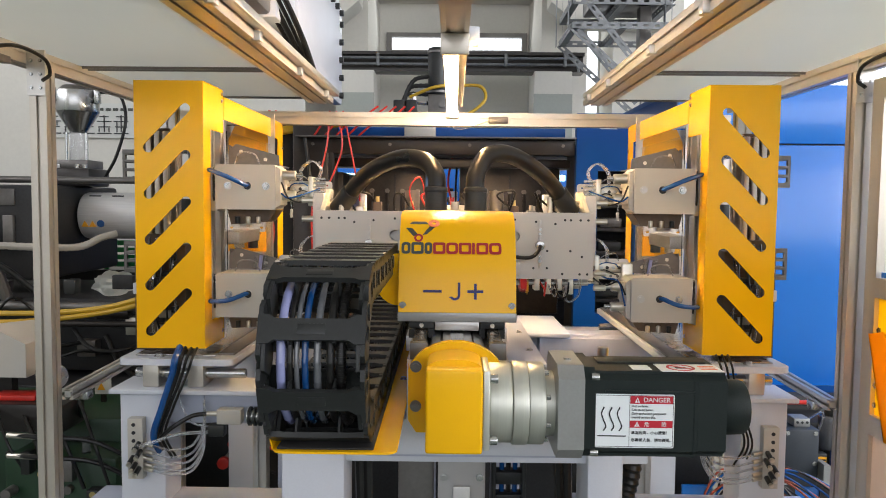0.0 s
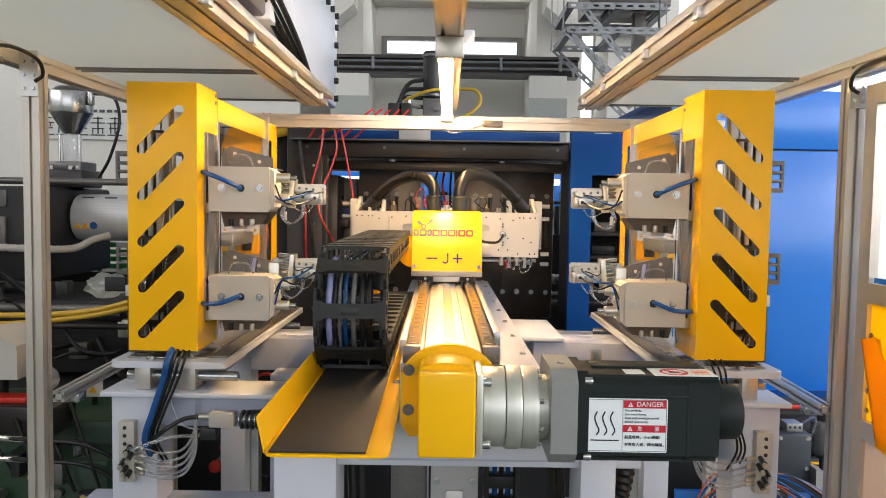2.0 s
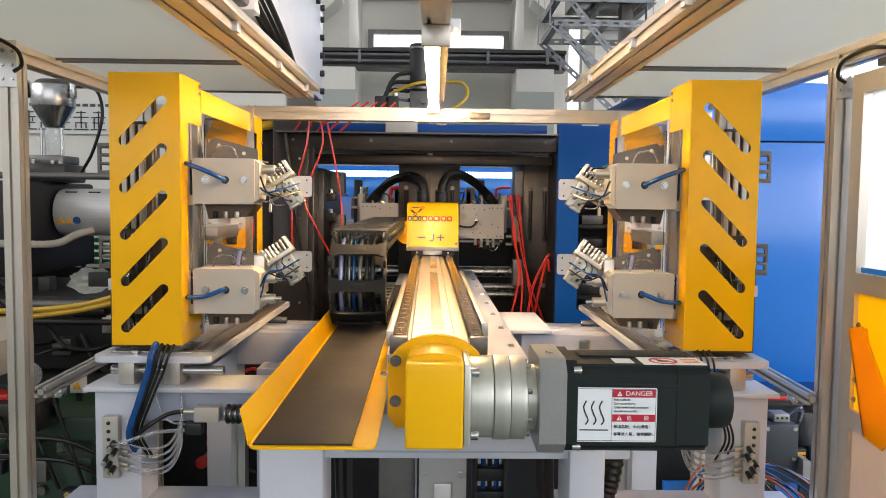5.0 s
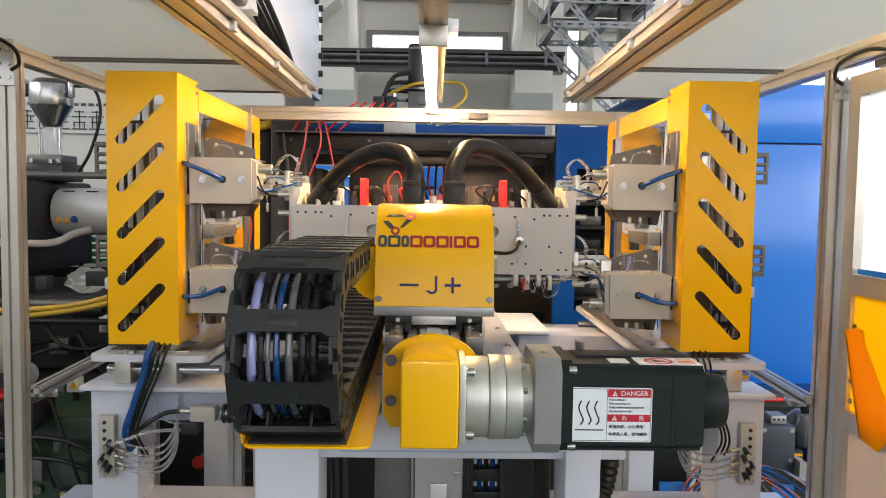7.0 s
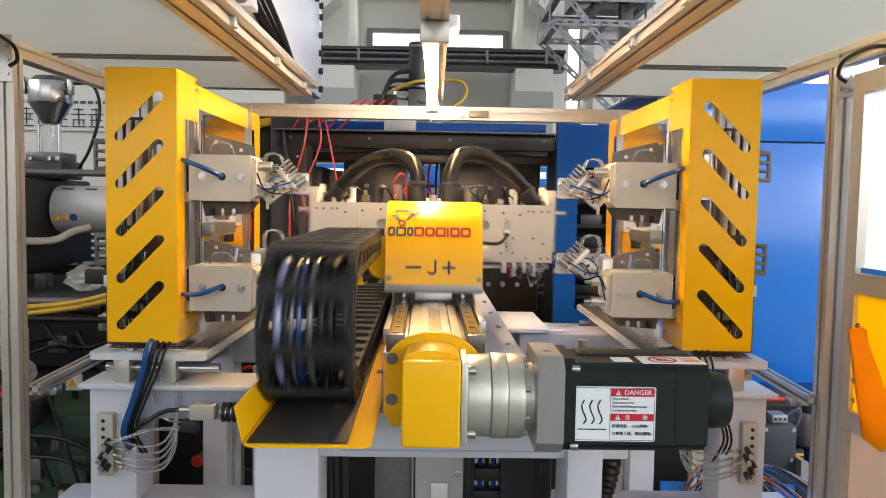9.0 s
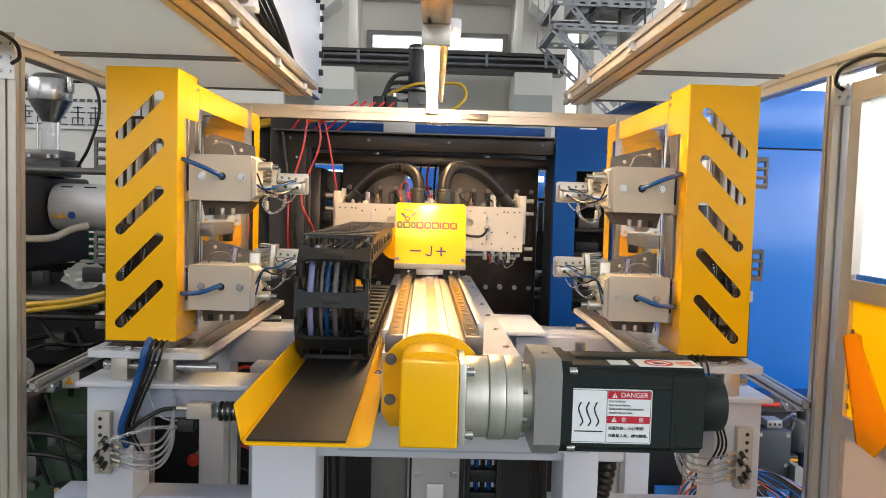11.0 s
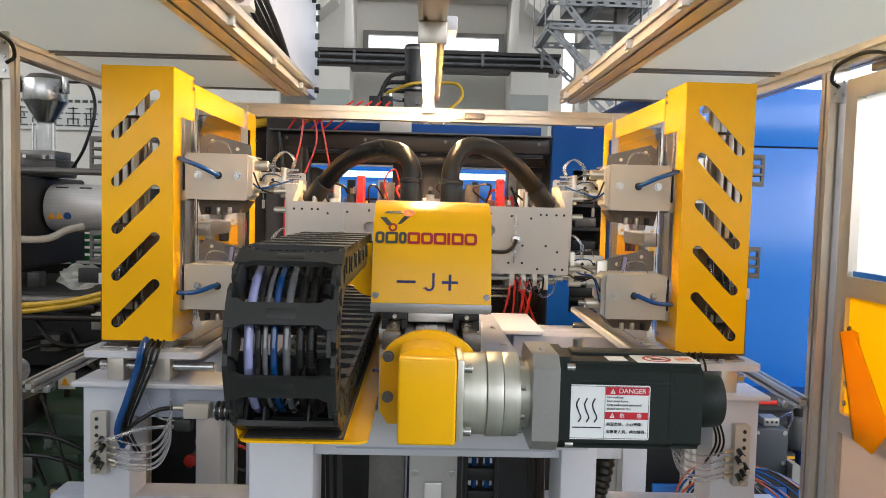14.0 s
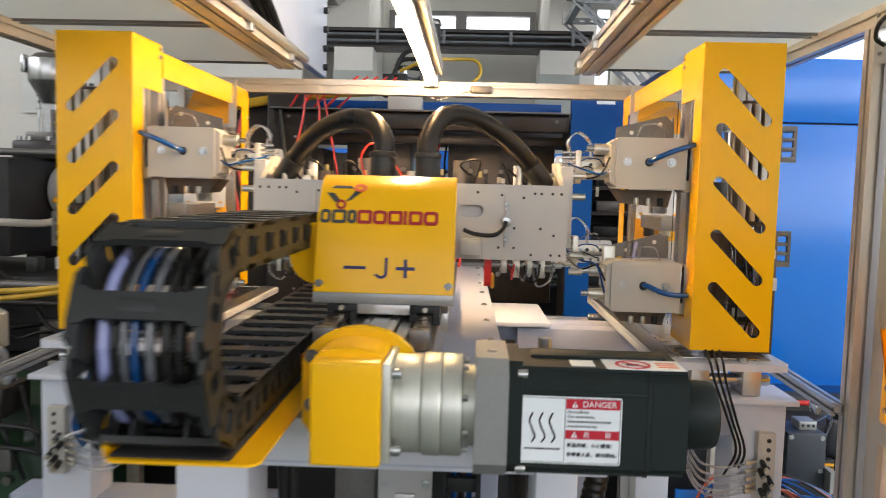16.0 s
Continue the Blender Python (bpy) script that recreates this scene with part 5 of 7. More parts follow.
    for k in range(4):
        part("motor_cable", tube(B(), [(0.43 + 0.004 * k, 1.2, 1.165), (0.437 + 0.005 * k, 1.21, 1.145), (0.436 + 0.006 * k, 1.22, 1.125), (0.425 + 0.006 * k, 1.23, 1.115)], 0.0026, 8), "hose" if k % 2 else "cable_blue", mb)


gear_motor()


# ---------------------------------------------------------------- the moving carriage (local: y = 0 at the cover's foot)
def carriage():
    g = new("slide_carriage")
    g.matrix_basis = pose(0.02, 1.42, 0, 0, 0, 0.6)
    tagged(g, "yellow-covered slide carriage with wide grey gripper plate and hoses", "slide carriage")
    L = dict(local=True)
    # bent yellow cover: profile in y, z
    prof = [(-0.012, 1.292), (0.002, 1.36), (0.018, 1.41), (0.03, 1.436), (0.045, 1.456), (0.066, 1.471), (0.095, 1.479), (0.2, 1.481)]
    th = [(y + 0.004, z - 0.003) for y, z in prof]
    bm = B()
    prism(bm, prof + th[::-1], "x", -0.111, 0.111)
    for x in (-0.111, 0.108):
        prism(bm, [(y + 0.003, z - 0.002) for y, z in prof] + [(0.2, 1.292)], "x", x + 0.0002, x + 0.0028)
    cov = part("cover", bm, "yellow", g, "glossy bent yellow sheet metal cover", **L)
    for x in (-0.103, 0.103):
        part("cover_screw", bolt(B(), (x, -0.0085, 1.304), "-y", 0.0048, 0.004, False), "steel", cov, **L)

    def on_cover(u, v):
        """Rotation and place on the leaning face at height v."""
        i = max(k for k in range(len(prof) - 1) if prof[k][1] <= v)
        (ya, za), (yb, zb) = prof[i], prof[i + 1]
        f = (v - za) / (zb - za)
        return Matrix.Translation((u, ya + f * (yb - ya) - 0.0006, v)) @ Euler((radians(90) - math.atan2(yb - ya, zb - za), 0, 0)).to_matrix().to_4x4()

    def mark(name, loop, u, v, mat, holes=()):
        bm = B()
        prism(bm, loop, "z", 0, 0.0006, holes)
        bm.transform(on_cover(u, v))
        part(name, bm, mat, cov, local=True, smooth=False)
    # axis mark: minus, J, plus
    mark("minus_sign", [(-0.0175, -0.0024), (0.0175, -0.0024), (0.0175, 0.0024), (-0.0175, 0.0024)], -0.047, 1.331, "ink_navy")
    jr = [(0.0115, 0.017), (0.0115, -0.007)] + [(0.0015 + 0.01 * math.cos(a), -0.007 - 0.01 * math.sin(a)) for a in (radians(15 * k) for k in range(1, 12))] + [(-0.0105, -0.0125)]
    jr += [(-0.0068, -0.0098)] + [(0.0015 + 0.0055 * math.cos(a), -0.007 - 0.0055 * math.sin(a)) for a in (radians(150 - 15 * k) for k in range(10))] + [(0.007, -0.007), (0.007, 0.017)]
    mark("axis_letter", jr, -0.006, 1.331, "ink_navy")
    mark("plus_sign", [(-0.015, -0.0026), (-0.0026, -0.0026), (-0.0026, -0.015), (0.0026, -0.015), (0.0026, -0.0026), (0.015, -0.0026), (0.015, 0.0026), (0.0026, 0.0026), (0.0026, 0.015), (-0.0026, 0.015), (-0.0026, 0.0026), (-0.015, 0.0026)], 0.034, 1.331, "ink_navy")
    # emblem and name drawn as plain shapes
    mark("emblem_bar", [(-0.022, -0.0035), (0.014, -0.0035), (0.01, 0.0035), (-0.016, 0.0035)], -0.071, 1.458, "ink_grey")
    mark("emblem_bar", [(-0.016, 0.009), (-0.004, 0.009), (0.008, -0.006), (-0.001, -0.01)], -0.084, 1.441, "ink_grey")
    mark("emblem_bar", [(-0.004, -0.009), (0.005, -0.006), (0.02, 0.01), (0.01, 0.012)], -0.064, 1.442, "ink_grey")
    mark("emblem_ring", ring2(0, 0, 0.0085, 20), -0.075, 1.43, "ink_wine", [ring2(0, 0, 0.0045, 20)])
    mark("emblem_dot", ring2(0, 0, 0.011, 20), -0.046, 1.457, "ink_orange", [ring2(0, 0, 0.004, 12)])
    x, hgt, st = -0.107, 0.0235, 0.0052
    for k, w in enumerate((0.017, 0.0235, 0.0145, 0.0235, 0.0225, 0.0235, 0.0065, 0.0225, 0.0235)):
        mt = "ink_grey" if k < 3 else "ink_wine"
        if w < 0.01:
            mark("name_bar", rounded(0, st, -hgt / 2, hgt / 2, 0.001), x, 1.411, mt)
        else:
            r = 0.0035 if k % 2 else 0.006
            mark("name_ring", rounded(0, w, -hgt / 2, hgt / 2, r, 5), x, 1.411, mt, [rounded(st, w - st, -hgt / 2 + st, hgt / 2 - st, r * 0.45, 4)])
        x += w + 0.0017
    # plate, bearing blocks
    part("base_plate", box(B(), -0.112, 0.112, -0.012, 0.5, 1.274, 1.2915, 0.0015), "cast_alu", g, "milled aluminium base plate", **L)
    part("centre_block", box(B(), -0.042, 0.042, 0.0, 0.45, 1.2555, 1.2735, 0.002), "alu", g, **L)
    for x in (-0.067, 0.067):
        for y in (0.0, 0.38):
            bb = part("bearing_block", box(B(), x - 0.024, x + 0.024, y, y + 0.09, 1.259, 1.2735, 0.002), "plastic", g, **L)
            part("skirt", prism(B(), [(x - 0.024, 1.241), (x - 0.013, 1.241), (x - 0.013, 1.2588), (x - 0.024, 1.2588)], "y", y, y + 0.09), "plastic", bb, **L)
            part("skirt", prism(B(), [(x + 0.013, 1.241), (x + 0.024, 1.241), (x + 0.024, 1.2588), (x + 0.013, 1.2588)], "y", y, y + 0.09), "plastic", bb, **L)
            part("grease_nipple", cyl(B(), (x, y - 0.008, 1.266), (x, y + 0.002, 1.266), 0.004, 10), "nickel", bb, **L)
    part("column", box(B(), -0.09, 0.09, 0.2, 0.5, 1.2925, 1.47, 0.004), "panel", g, **L)
    # yellow bracket carrying the cable chain
    part("chain_bracket", prism(B(), [(-0.1125, 1.30)] + [(-0.1125 - 0.045 * math.sin(radians(a)), 1.35 - 0.05 * math.cos(radians(a))) for a in range(10, 171, 16)] + [(-0.1125, 1.40)], "y", 0.02, 0.026), "yellow", g, **L)
    part("chain_shelf", box(B(), -0.26, -0.1125, 0.03, 0.26, 1.385, 1.389, 0.001), "yellow", g, **L)
    # wide gripper plate
    holes = [slot2(-0.155, 1.412, -0.128, 1.412, 0.014), slot2(0.128, 1.412, 0.155, 1.412, 0.014)]
    gp = part("gripper_plate", prism(B(), [(-0.36, 1.302), (0.36, 1.302), (0.36, 1.474), (-0.36, 1.474)], "y", 0.53, 0.55, holes), "panel", g, "wide light grey drilled gripper plate", **L)
    mesh = cyl(B(), (0, -0.0004, 0), (0, 0.002, 0), 0.0032, 10)
    first = part("screw_hole", mesh, "ink", gp, local=True)
    spots = [(s * a, z) for s in (-1, 1) for a, z in ((0.345, 1.455), (0.325, 1.455), (0.3, 1.455), (0.285, 1.455), (0.26, 1.445), (0.21, 1.45), (0.155, 1.455), (0.345, 1.315), (0.325, 1.315), (0.28, 1.315), (0.3, 1.375), (0.24, 1.375), (0.24, 1.33), (0.205, 1.33), (0.33, 1.36))]
    first.matrix_basis = pose(spots[0][0], 0.53, spots[0][1])
    for x, z in spots[1:]:
        shared("screw_hole", first.data, gp, pose(x, 0.53, z))
    for x in (-0.22, 0.22):
        part("fixing_rail", box(B(), x - 0.003, x + 0.003, 0.524, 0.5299, 1.33, 1.455, 0.001), "panel", gp, **L)
        for z in (1.35, 1.36, 1.42, 1.43):
            part("pin_screw", cyl(B(), (x, 0.52, z), (x, 0.524, z), 0.004, 8), "steel", gp, **L)
        part("knob", cyl(B(), (x, 0.505, 1.39), (x, 0.53, 1.39), 0.012, 16, bevel=0.002), "steel", gp, **L)
    part("knob_cable", tube(B(), [(0.125, 0.5, 1.37), (0.15, 0.49, 1.362), (0.19, 0.49, 1.36), (0.21, 0.495, 1.372), (0.22, 0.505, 1.39)], 0.005, 8), "hose", gp, **L)
    part("junction_box", box(B(), 0.117, 0.165, 0.47, 0.528, 1.315, 1.35, 0.003), "ivory", g, **L)
    part("plate_box", box(B(), -0.345, 0.345, 0.551, 0.69, 1.32, 1.445, 0.004), "panel", g, **L)
    for s in (-1, 1):
        a, b = lohi(s * 0.352, s * 0.34)
        part("gusset", prism(B(), [(0.5505, 1.4745), (0.70, 1.4745), (0.70, 1.53), (0.655, 1.53)], "x", a, b), "ivory", gp, **L)
        gx = s * 0.35
        # vertical tool rack at the plate's end
        t = part("tool_rack", box(B(), *lohi(gx, gx + s * 0.03), 0.6, 0.68, 1.33, 1.52, 0.003), "panel", g, **L)
        for z in (1.50, 1.45, 1.27, 1.31):
            part("tool_pin", cyl(B(), (gx + s * 0.03, 0.62, z), (gx + s * 0.062, 0.62, z), 0.008, 10), "nickel", t, **L)
            part("tool_pin", cyl(B(), (gx - s * 0.045, 0.64, z), (gx, 0.64, z), 0.005, 8), "steel", t, **L)
        for k in range(4):
            part("small_gripper", box(B(), *lohi(gx - s * (0.03 + 0.03 * k), gx - s * (0.045 + 0.03 * k)), 0.59, 0.63, 1.255 + 0.01 * (k % 2), 1.301, 0.002), "nickel", g, **L)
            part("small_gripper", box(B(), *lohi(gx - s * (0.02 + 0.036 * k), gx - s * (0.034 + 0.036 * k)), 0.65, 0.69, 1.446, 1.49 + 0.016 * ((k * 7) % 3), 0.002), "nickel" if k % 2 else "white", g, **L)
            part("air_tube", tube(B(), [(gx - s * (0.01 + 0.03 * k), 0.6, 1.30), (gx - s * (0.02 + 0.03 * k), 0.57, 1.255), (gx - s * (0.05 + 0.02 * k), 0.57, 1.24 + 0.01 * k), (gx - s * (0.06 + 0.02 * k), 0.6, 1.29)], 0.0025, 6), ("clear", "hose", "clear", "cable_red")[k], g, **L)
        part("lower_rod", cyl(B(), (s * 0.12, 0.6, 1.285), (s * 0.36, 0.6, 1.285), 0.007, 10), "steel", g, **L)
        # big black hose with its couplings
        cx = s * 0.047
        hp = [(cx, 0.38, 1.50), (cx, 0.385, 1.56), (cx + s * 0.03, 0.41, 1.597 + (0.014 if s > 0 else 0)), (cx + s * 0.09, 0.45, 1.605 + (0.01 if s > 0 else 0)), (cx + s * 0.17, 0.52, 1.575), (cx + s * 0.235, 0.585, 1.515), (cx + s * 0.262, 0.61, 1.482)]
        h = part("hose", tube(B(), hp, 0.0215, 16, steps=10), "hose", g, "thick black rubber hose", **L)
        part("coupling", cyl(B(), (cx, 0.38, 1.47), (cx, 0.382, 1.535), 0.0265, 18, bevel=0.004), "plastic", h, **L)
        part("coupling_ring", cyl(B(), (cx, 0.381, 1.521), (cx, 0.382, 1.532), 0.0285, 18, bevel=0.002), "plastic", h, **L)
        part("end_coupling", cyl(B(), (cx + s * 0.225, 0.575, 1.525), (cx + s * 0.268, 0.615, 1.475), 0.0255, 18, bevel=0.003), "plastic", h, **L)
        for k in range(1 if s < 0 else 0):
            part("red_tube", tube(B(), [(s * (0.1 + 0.03 * k), 0.6, 1.45), (s * (0.12 + 0.03 * k), 0.58, 1.53), (s * (0.09 + 0.02 * k), 0.6, 1.56), (s * (0.07 + 0.05 * k), 0.62, 1.45)], 0.0022, 6), "cable_red", g, **L)
        part("pump", cyl(B(), (s * 0.115, 0.64, 1.446), (s * 0.115, 0.64, 1.53), 0.02, 14), "steel_grey", g, **L)
    for k in range(14):
        r = random.Random(40 + k)
        x = -0.3 + 0.046 * k
        if abs(x) < 0.04:
            continue
        hgt = r.uniform(0.02, 0.07)
        if k % 3:
            v = part("valve", box(B(), x - 0.011, x + 0.011, 0.6, 0.64, 1.4455, 1.4455 + hgt, 0.002), ("plastic", "nickel", "brown", "steel_grey")[k % 4], g, **L)
            part("valve_tip", cyl(B(), (x, 0.62, 1.4455 + hgt), (x, 0.62, 1.46 + hgt), 0.005, 8), ("gold", "nickel")[k % 2], v, **L)
        else:
            part("push_fitting", cyl(B(), (x, 0.58, 1.4455), (x, 0.58, 1.4455 + hgt), 0.007, 10), "nickel", g, **L)
    for k in range(6):
        r = random.Random(80 + k)
        x = -0.26 + 0.1 * k
        part("control_wire", tube(B(), [(x, 0.6, 1.46), (x + r.uniform(-0.04, 0.04), 0.58, 1.5 + r.uniform(0, 0.03)), (x + r.uniform(-0.03, 0.06), 0.6, 1.515), (x + 0.05, 0.63, 1.46)], 0.003, 6), ("hose", "hose", "cable_red", "hose", "hose", "hose")[k], g, **L)
    part("distributor", box(B(), -0.03, 0.03, 0.6, 0.66, 1.446, 1.49, 0.003), "ivory", g, **L)
    part("sensor", cyl(B(), (0, 0.56, 1.47), (0, 0.56, 1.50), 0.011, 12), "nickel", g, **L)
    return g


CARRIAGE = carriage()


# ---------------------------------------------------------------- cable chain of rigid links
PITCH, RADIUS, N_LINKS = 0.074, 0.0975, 29
Z_LOW = 1.1905
CHAIN_X = -0.192
Y_FIXED = 0.97
CABLE_STEPS = 3


def cable_chain():
    g = new("cable_chain")
    g.matrix_basis = pose(0.02, 1.42, 0, 0, 0, 0.6)
    tagged(g, "black nylon cable chain with coloured hoses inside", "cable chain")
    w, hh = 0.069, 0.0265
    # link: along local y, local z points to the outside of the bend
    bm = B()
    for s in (-1, 1):
        out = [(-0.034, -hh), (0.030, -hh), (0.041, -0.017), (0.041, 0.017), (0.030, hh), (-0.034, hh), (-0.040, 0.016), (-0.040, -0.016)]
        a, b = lohi(s * w, s * (w - 0.006))
        prism(bm, out, "x", a, b, [rounded(-0.008, 0.012, -0.013, 0.013, 0.004, 2)])
        a, b = lohi(s * (w - 0.0065), s * (w - 0.0115))
        prism(bm, [(-0.052, -0.017), (-0.03, -hh + 0.002), (-0.012, -hh + 0.002), (-0.012, hh - 0.002), (-0.03, hh - 0.002), (-0.052, 0.017)], "x", a, b)
        cyl(bm, (s * (w - 0.001), 0.03, 0), (s * (w + 0.0025), 0.03, 0), 0.012, 12)
    for z0, z1 in ((hh - 0.006, hh + 0.0015), (-hh - 0.0005, -hh + 0.006)):
        lp = [(-w, -0.019), (-w + 0.014, -0.019), (-w + 0.022, -0.014), (w - 0.022, -0.014), (w - 0.014, -0.019), (w, -0.019), (w, 0.019), (w - 0.014, 0.019), (w - 0.022, 0.014), (-w + 0.022, 0.014), (-w + 0.014, 0.019), (-w, 0.019)]
        prism(bm, lp, "z", z0, z1)
    box(bm, -0.018, 0.018, -0.007, 0.007, hh + 0.0015, hh + 0.0022, 0.0003)
    for x in (-0.03, 0.028):
        box(bm, x - 0.0015, x + 0.0015, -0.016, 0.016, -hh + 0.006, hh - 0.006)
    first = part("chain_link", bm, "plastic", g, local=True)
    links = [first]
    for k in range(1, N_LINKS):
        links.append(shared("chain_link", first.data, g, Matrix.Identity(4)))
    # cables inside, in short rigid pieces that follow the bend
    runs = (("chain_violet", -0.043, 0.0062, 0), ("dull_tube", -0.0225, 0.0036, 0), ("chain_blue", -0.0115, 0.0045, 0), ("dull_tube", 0.0045, 0.0052, 0),
            ("hose", -0.0315, 0.0042, 0), ("hose", 0.0215, 0.0058, 0), ("hose", 0.0355, 0.0062, 0.0008))
    half = PITCH / CABLE_STEPS / 2
    cables = []
    for mt, x, r, ridge in runs:
        bm = B()
        if ridge:
            for q in range(5):
                y = -half + 2 * half * q / 5
                cyl(bm, (x, y, 0), (x, y + half * 0.2, 0), r + ridge, 12)
        cyl(bm, (x, -half - 0.0012, 0), (x, half + 0.0012, 0), r, 14)
        lead = part("cable_piece", bm, mt, g, local=True)
        cables.append((0, lead))
        for k in range(1, N_LINKS * CABLE_STEPS):
            cables.append((k, shared("cable_piece", lead.data, g, Matrix.Identity(4))))
    return links, cables


LINKS, CABLES = cable_chain()


# ---------------------------------------------------------------- the moulding machine behind
def moulding_machine():
    g = thing("moulding_machine", 0, 4.0, 0, "dark injection moulding machine frame with black cross beam", "machine")
    part("left_column", box(B(), -0.72, -0.56, 3.42, 3.7, 0, 1.87, 0.005), "steel_dark", g)
    part("side_cover", box(B(), -1.12, -0.73, 3.5, 3.56, 0.66, 1.86, 0.006), "dark", g, "dark oily side cover")
    part("cover_edge", box(B(), -0.90, -0.885, 3.46, 3.499, 0.7, 1.84, 0.003), "steel_dark", g)
    for k in range(6):
        part("cover_screw", bolt(B(), (-0.60, 3.42, 1.02 + 0.13 * k), "-y", 0.004, 0.003, False), "steel", g)
    part("column_edge", box(B(), -0.56, -0.535, 3.42, 3.46, 0, 1.72, 0.003), "steel_dark", g)
    part("cross_beam", box(B(), -0.70, 0.553, 3.42, 3.5, 1.712, 1.79, 0.004), "steel_dark", g)
    part("beam_lip", box(B(), -0.70, 0.553, 3.38, 3.419, 1.783, 1.79, 0.001), "steel_grey", g)
    part("lower_lip", box(B(), -0.60, 0.553, 3.55, 3.6, 1.66, 1.70, 0.002), "steel_dark", g)
    for x in (-0.63, -0.28, 0.08, 0.5):
        part("bolt", bolt(B(), (x, 3.42, 1.755), "-y", 0.005, 0.004), "steel_grey", g)
    part("blue_top_tray", box(B(), -0.62, 0.55, 3.7, 4.3, 1.80, 1.86, 0.005), "blue_dark", g, "deep blue painted top tray")
    part("centre_bridge", box(B(), -0.225, -0.08, 3.55, 3.7, 1.795, 1.875, 0.004), "ivory", g)
    part("blue_column", prism(B(), [(0.558, 0), (0.83, 0), (0.83, 1.90), (0.558, 1.90)], "y", 3.40, 3.45, [[(0.655, 1.0), (0.826, 1.0), (0.826, 1.645), (0.655, 1.645)]]), "blue_dark", g, "blue painted sheet metal column")
    part("window_box", prism(B(), [(0.56, 0.9), (0.9, 0.9), (0.9, 1.75), (0.56, 1.75)], "y", 3.451, 3.7, [[(0.64, 0.98), (0.86, 0.98), (0.86, 1.66), (0.64, 1.66)]]), "dark", g)
    part("window_back", box(B(), 0.64, 0.86, 3.68, 3.69, 0.98, 1.66), "dark", g)
    for k in range(5):
        part("inner_shelf", box(B(), 0.642, 0.858, 3.5, 3.67, 1.04 + 0.11 * k, 1.055 + 0.11 * k), "steel_dark", g)
        part("shelf_unit", box(B(), 0.67 + 0.01 * k, 0.8, 3.55, 3.66, 1.0555 + 0.11 * k, 1.1 + 0.11 * k, 0.004), "steel_grey" if k % 2 else "plastic", g)
    part("column_tag", box(B(), 0.66, 0.735, 3.3975, 3.3995, 1.83, 1.85), "label", g)
    for z in (1.12, 1.04, 1.0):
        part("tie_bar", cyl(B(), (-0.72, 3.95, z), (0.9, 3.95, z), 0.028 if z > 1.1 else 0.018, 20), "steel", g)
    part("top_tie_bar", cyl(B(), (-0.72, 4.15, 1.71), (0.9, 4.15, 1.71), 0.03, 20), "steel_grey", g)
    part("base", box(B(), -2.6, 2.6, 3.3, 4.6, 0, 0.66, 0.01), "dark", g)
    part("back_sheet", box(B(), -0.72, 0.9, 4.62, 4.64, 0.66, 1.33), "steel_dark", g)
    part("upper_back_sheet", box(B(), -0.72, 0.9, 4.62, 4.64, 1.715, 1.86), "steel_dark", g)
    part("bed_front", box(B(), -0.72, 0.56, 3.46, 3.5, 0.5, 0.93, 0.004), "dark", g)
    # left platen with clamps
    pl = part("fixed_platen", box(B(), -0.66, -0.535, 3.72, 4.4, 0.8, 1.64, 0.006), "steel_dark", g)
    for z in (1.5, 1.4, 1.18, 1.08):
        part("clamp", box(B(), -0.534, -0.49, 3.8, 3.9, z - 0.02, z + 0.02, 0.003), "steel_dark", pl)
        part("clamp_bolt", cyl(B(), (-0.52, 3.85, z + 0.02), (-0.52, 3.85, z + 0.04), 0.012, 6), "steel", pl)
    for z in (1.58, 1.36, 1.14):
        part("platen_block", box(B(), 0.40, 0.47, 3.74, 3.82, z - 0.07, z + 0.06, 0.005), "galv", pl)
        part("platen_block", box(B(), -0.533, -0.46, 3.92, 4.0, z - 0.06, z + 0.05, 0.005), "galv", pl)
    # red-capped valves low on the bed
    for k in range(7):
        rr = random.Random(500 + k)
        x, z = -0.98 + 0.05 * (k % 3) + rr.uniform(-0.01, 0.01), 0.36 + 0.085 * k
        v = part("bed_valve", cyl(B(), (x, 3.2, z), (x, 3.299, z), 0.016, 14), "nickel", g)
        part("red_cap", cyl(B(), (x, 3.17, z), (x, 3.1995, z), 0.026, 16, bevel=0.004), "cable_red", v)
        part("valve_hose", tube(B(), [(x, 3.24, z), (x + 0.05, 3.22, z - 0.05), (x + 0.12, 3.24, z - 0.03), (x + 0.2, 3.29, z - 0.08)], 0.007, 8), "cable_red" if k % 2 else "hose", v)
    # hoses
    for a, b, c, d in ((-0.52, -0.49, -0.57, -0.46), (-0.49, -0.45, -0.41, -0.4), (-0.55, -0.56, -0.62, -0.63)):
        part("red_tube", tube(B(), [(a, 3.4, 1.9), (b, 3.37, 1.73), (c, 3.38, 1.5), ((c + d) / 2, 3.37, 1.36), (d, 3.42, 1.24)], 0.0045, 6), "cable_red", g)
    for k in range(5):
        part("top_red_tube", tube(B(), [(-0.62 + 0.05 * k, 3.4, 1.79), (-0.54 + 0.06 * k, 3.36, 1.88), (-0.45 + 0.05 * k, 3.35, 1.84), (-0.33 + 0.04 * k, 3.38, 1.92)], 0.0045, 6), "cable_red", g)
    for k in range(2):
        part("outer_red_tube", tube(B(), [(-0.82 + 0.03 * k, 3.4, 1.9), (-0.88 + 0.04 * k, 3.38, 1.6), (-0.83 + 0.03 * k, 3.38, 1.35), (-0.86, 3.4, 1.1)], 0.006, 6), "cable_red", g)
    part("black_tube", tube(B(), [(-0.66, 3.4, 1.78), (-0.62, 3.38, 1.5), (-0.58, 3.38, 1.2), (-0.53, 3.4, 1.0)], 0.008, 8), "hose", g)
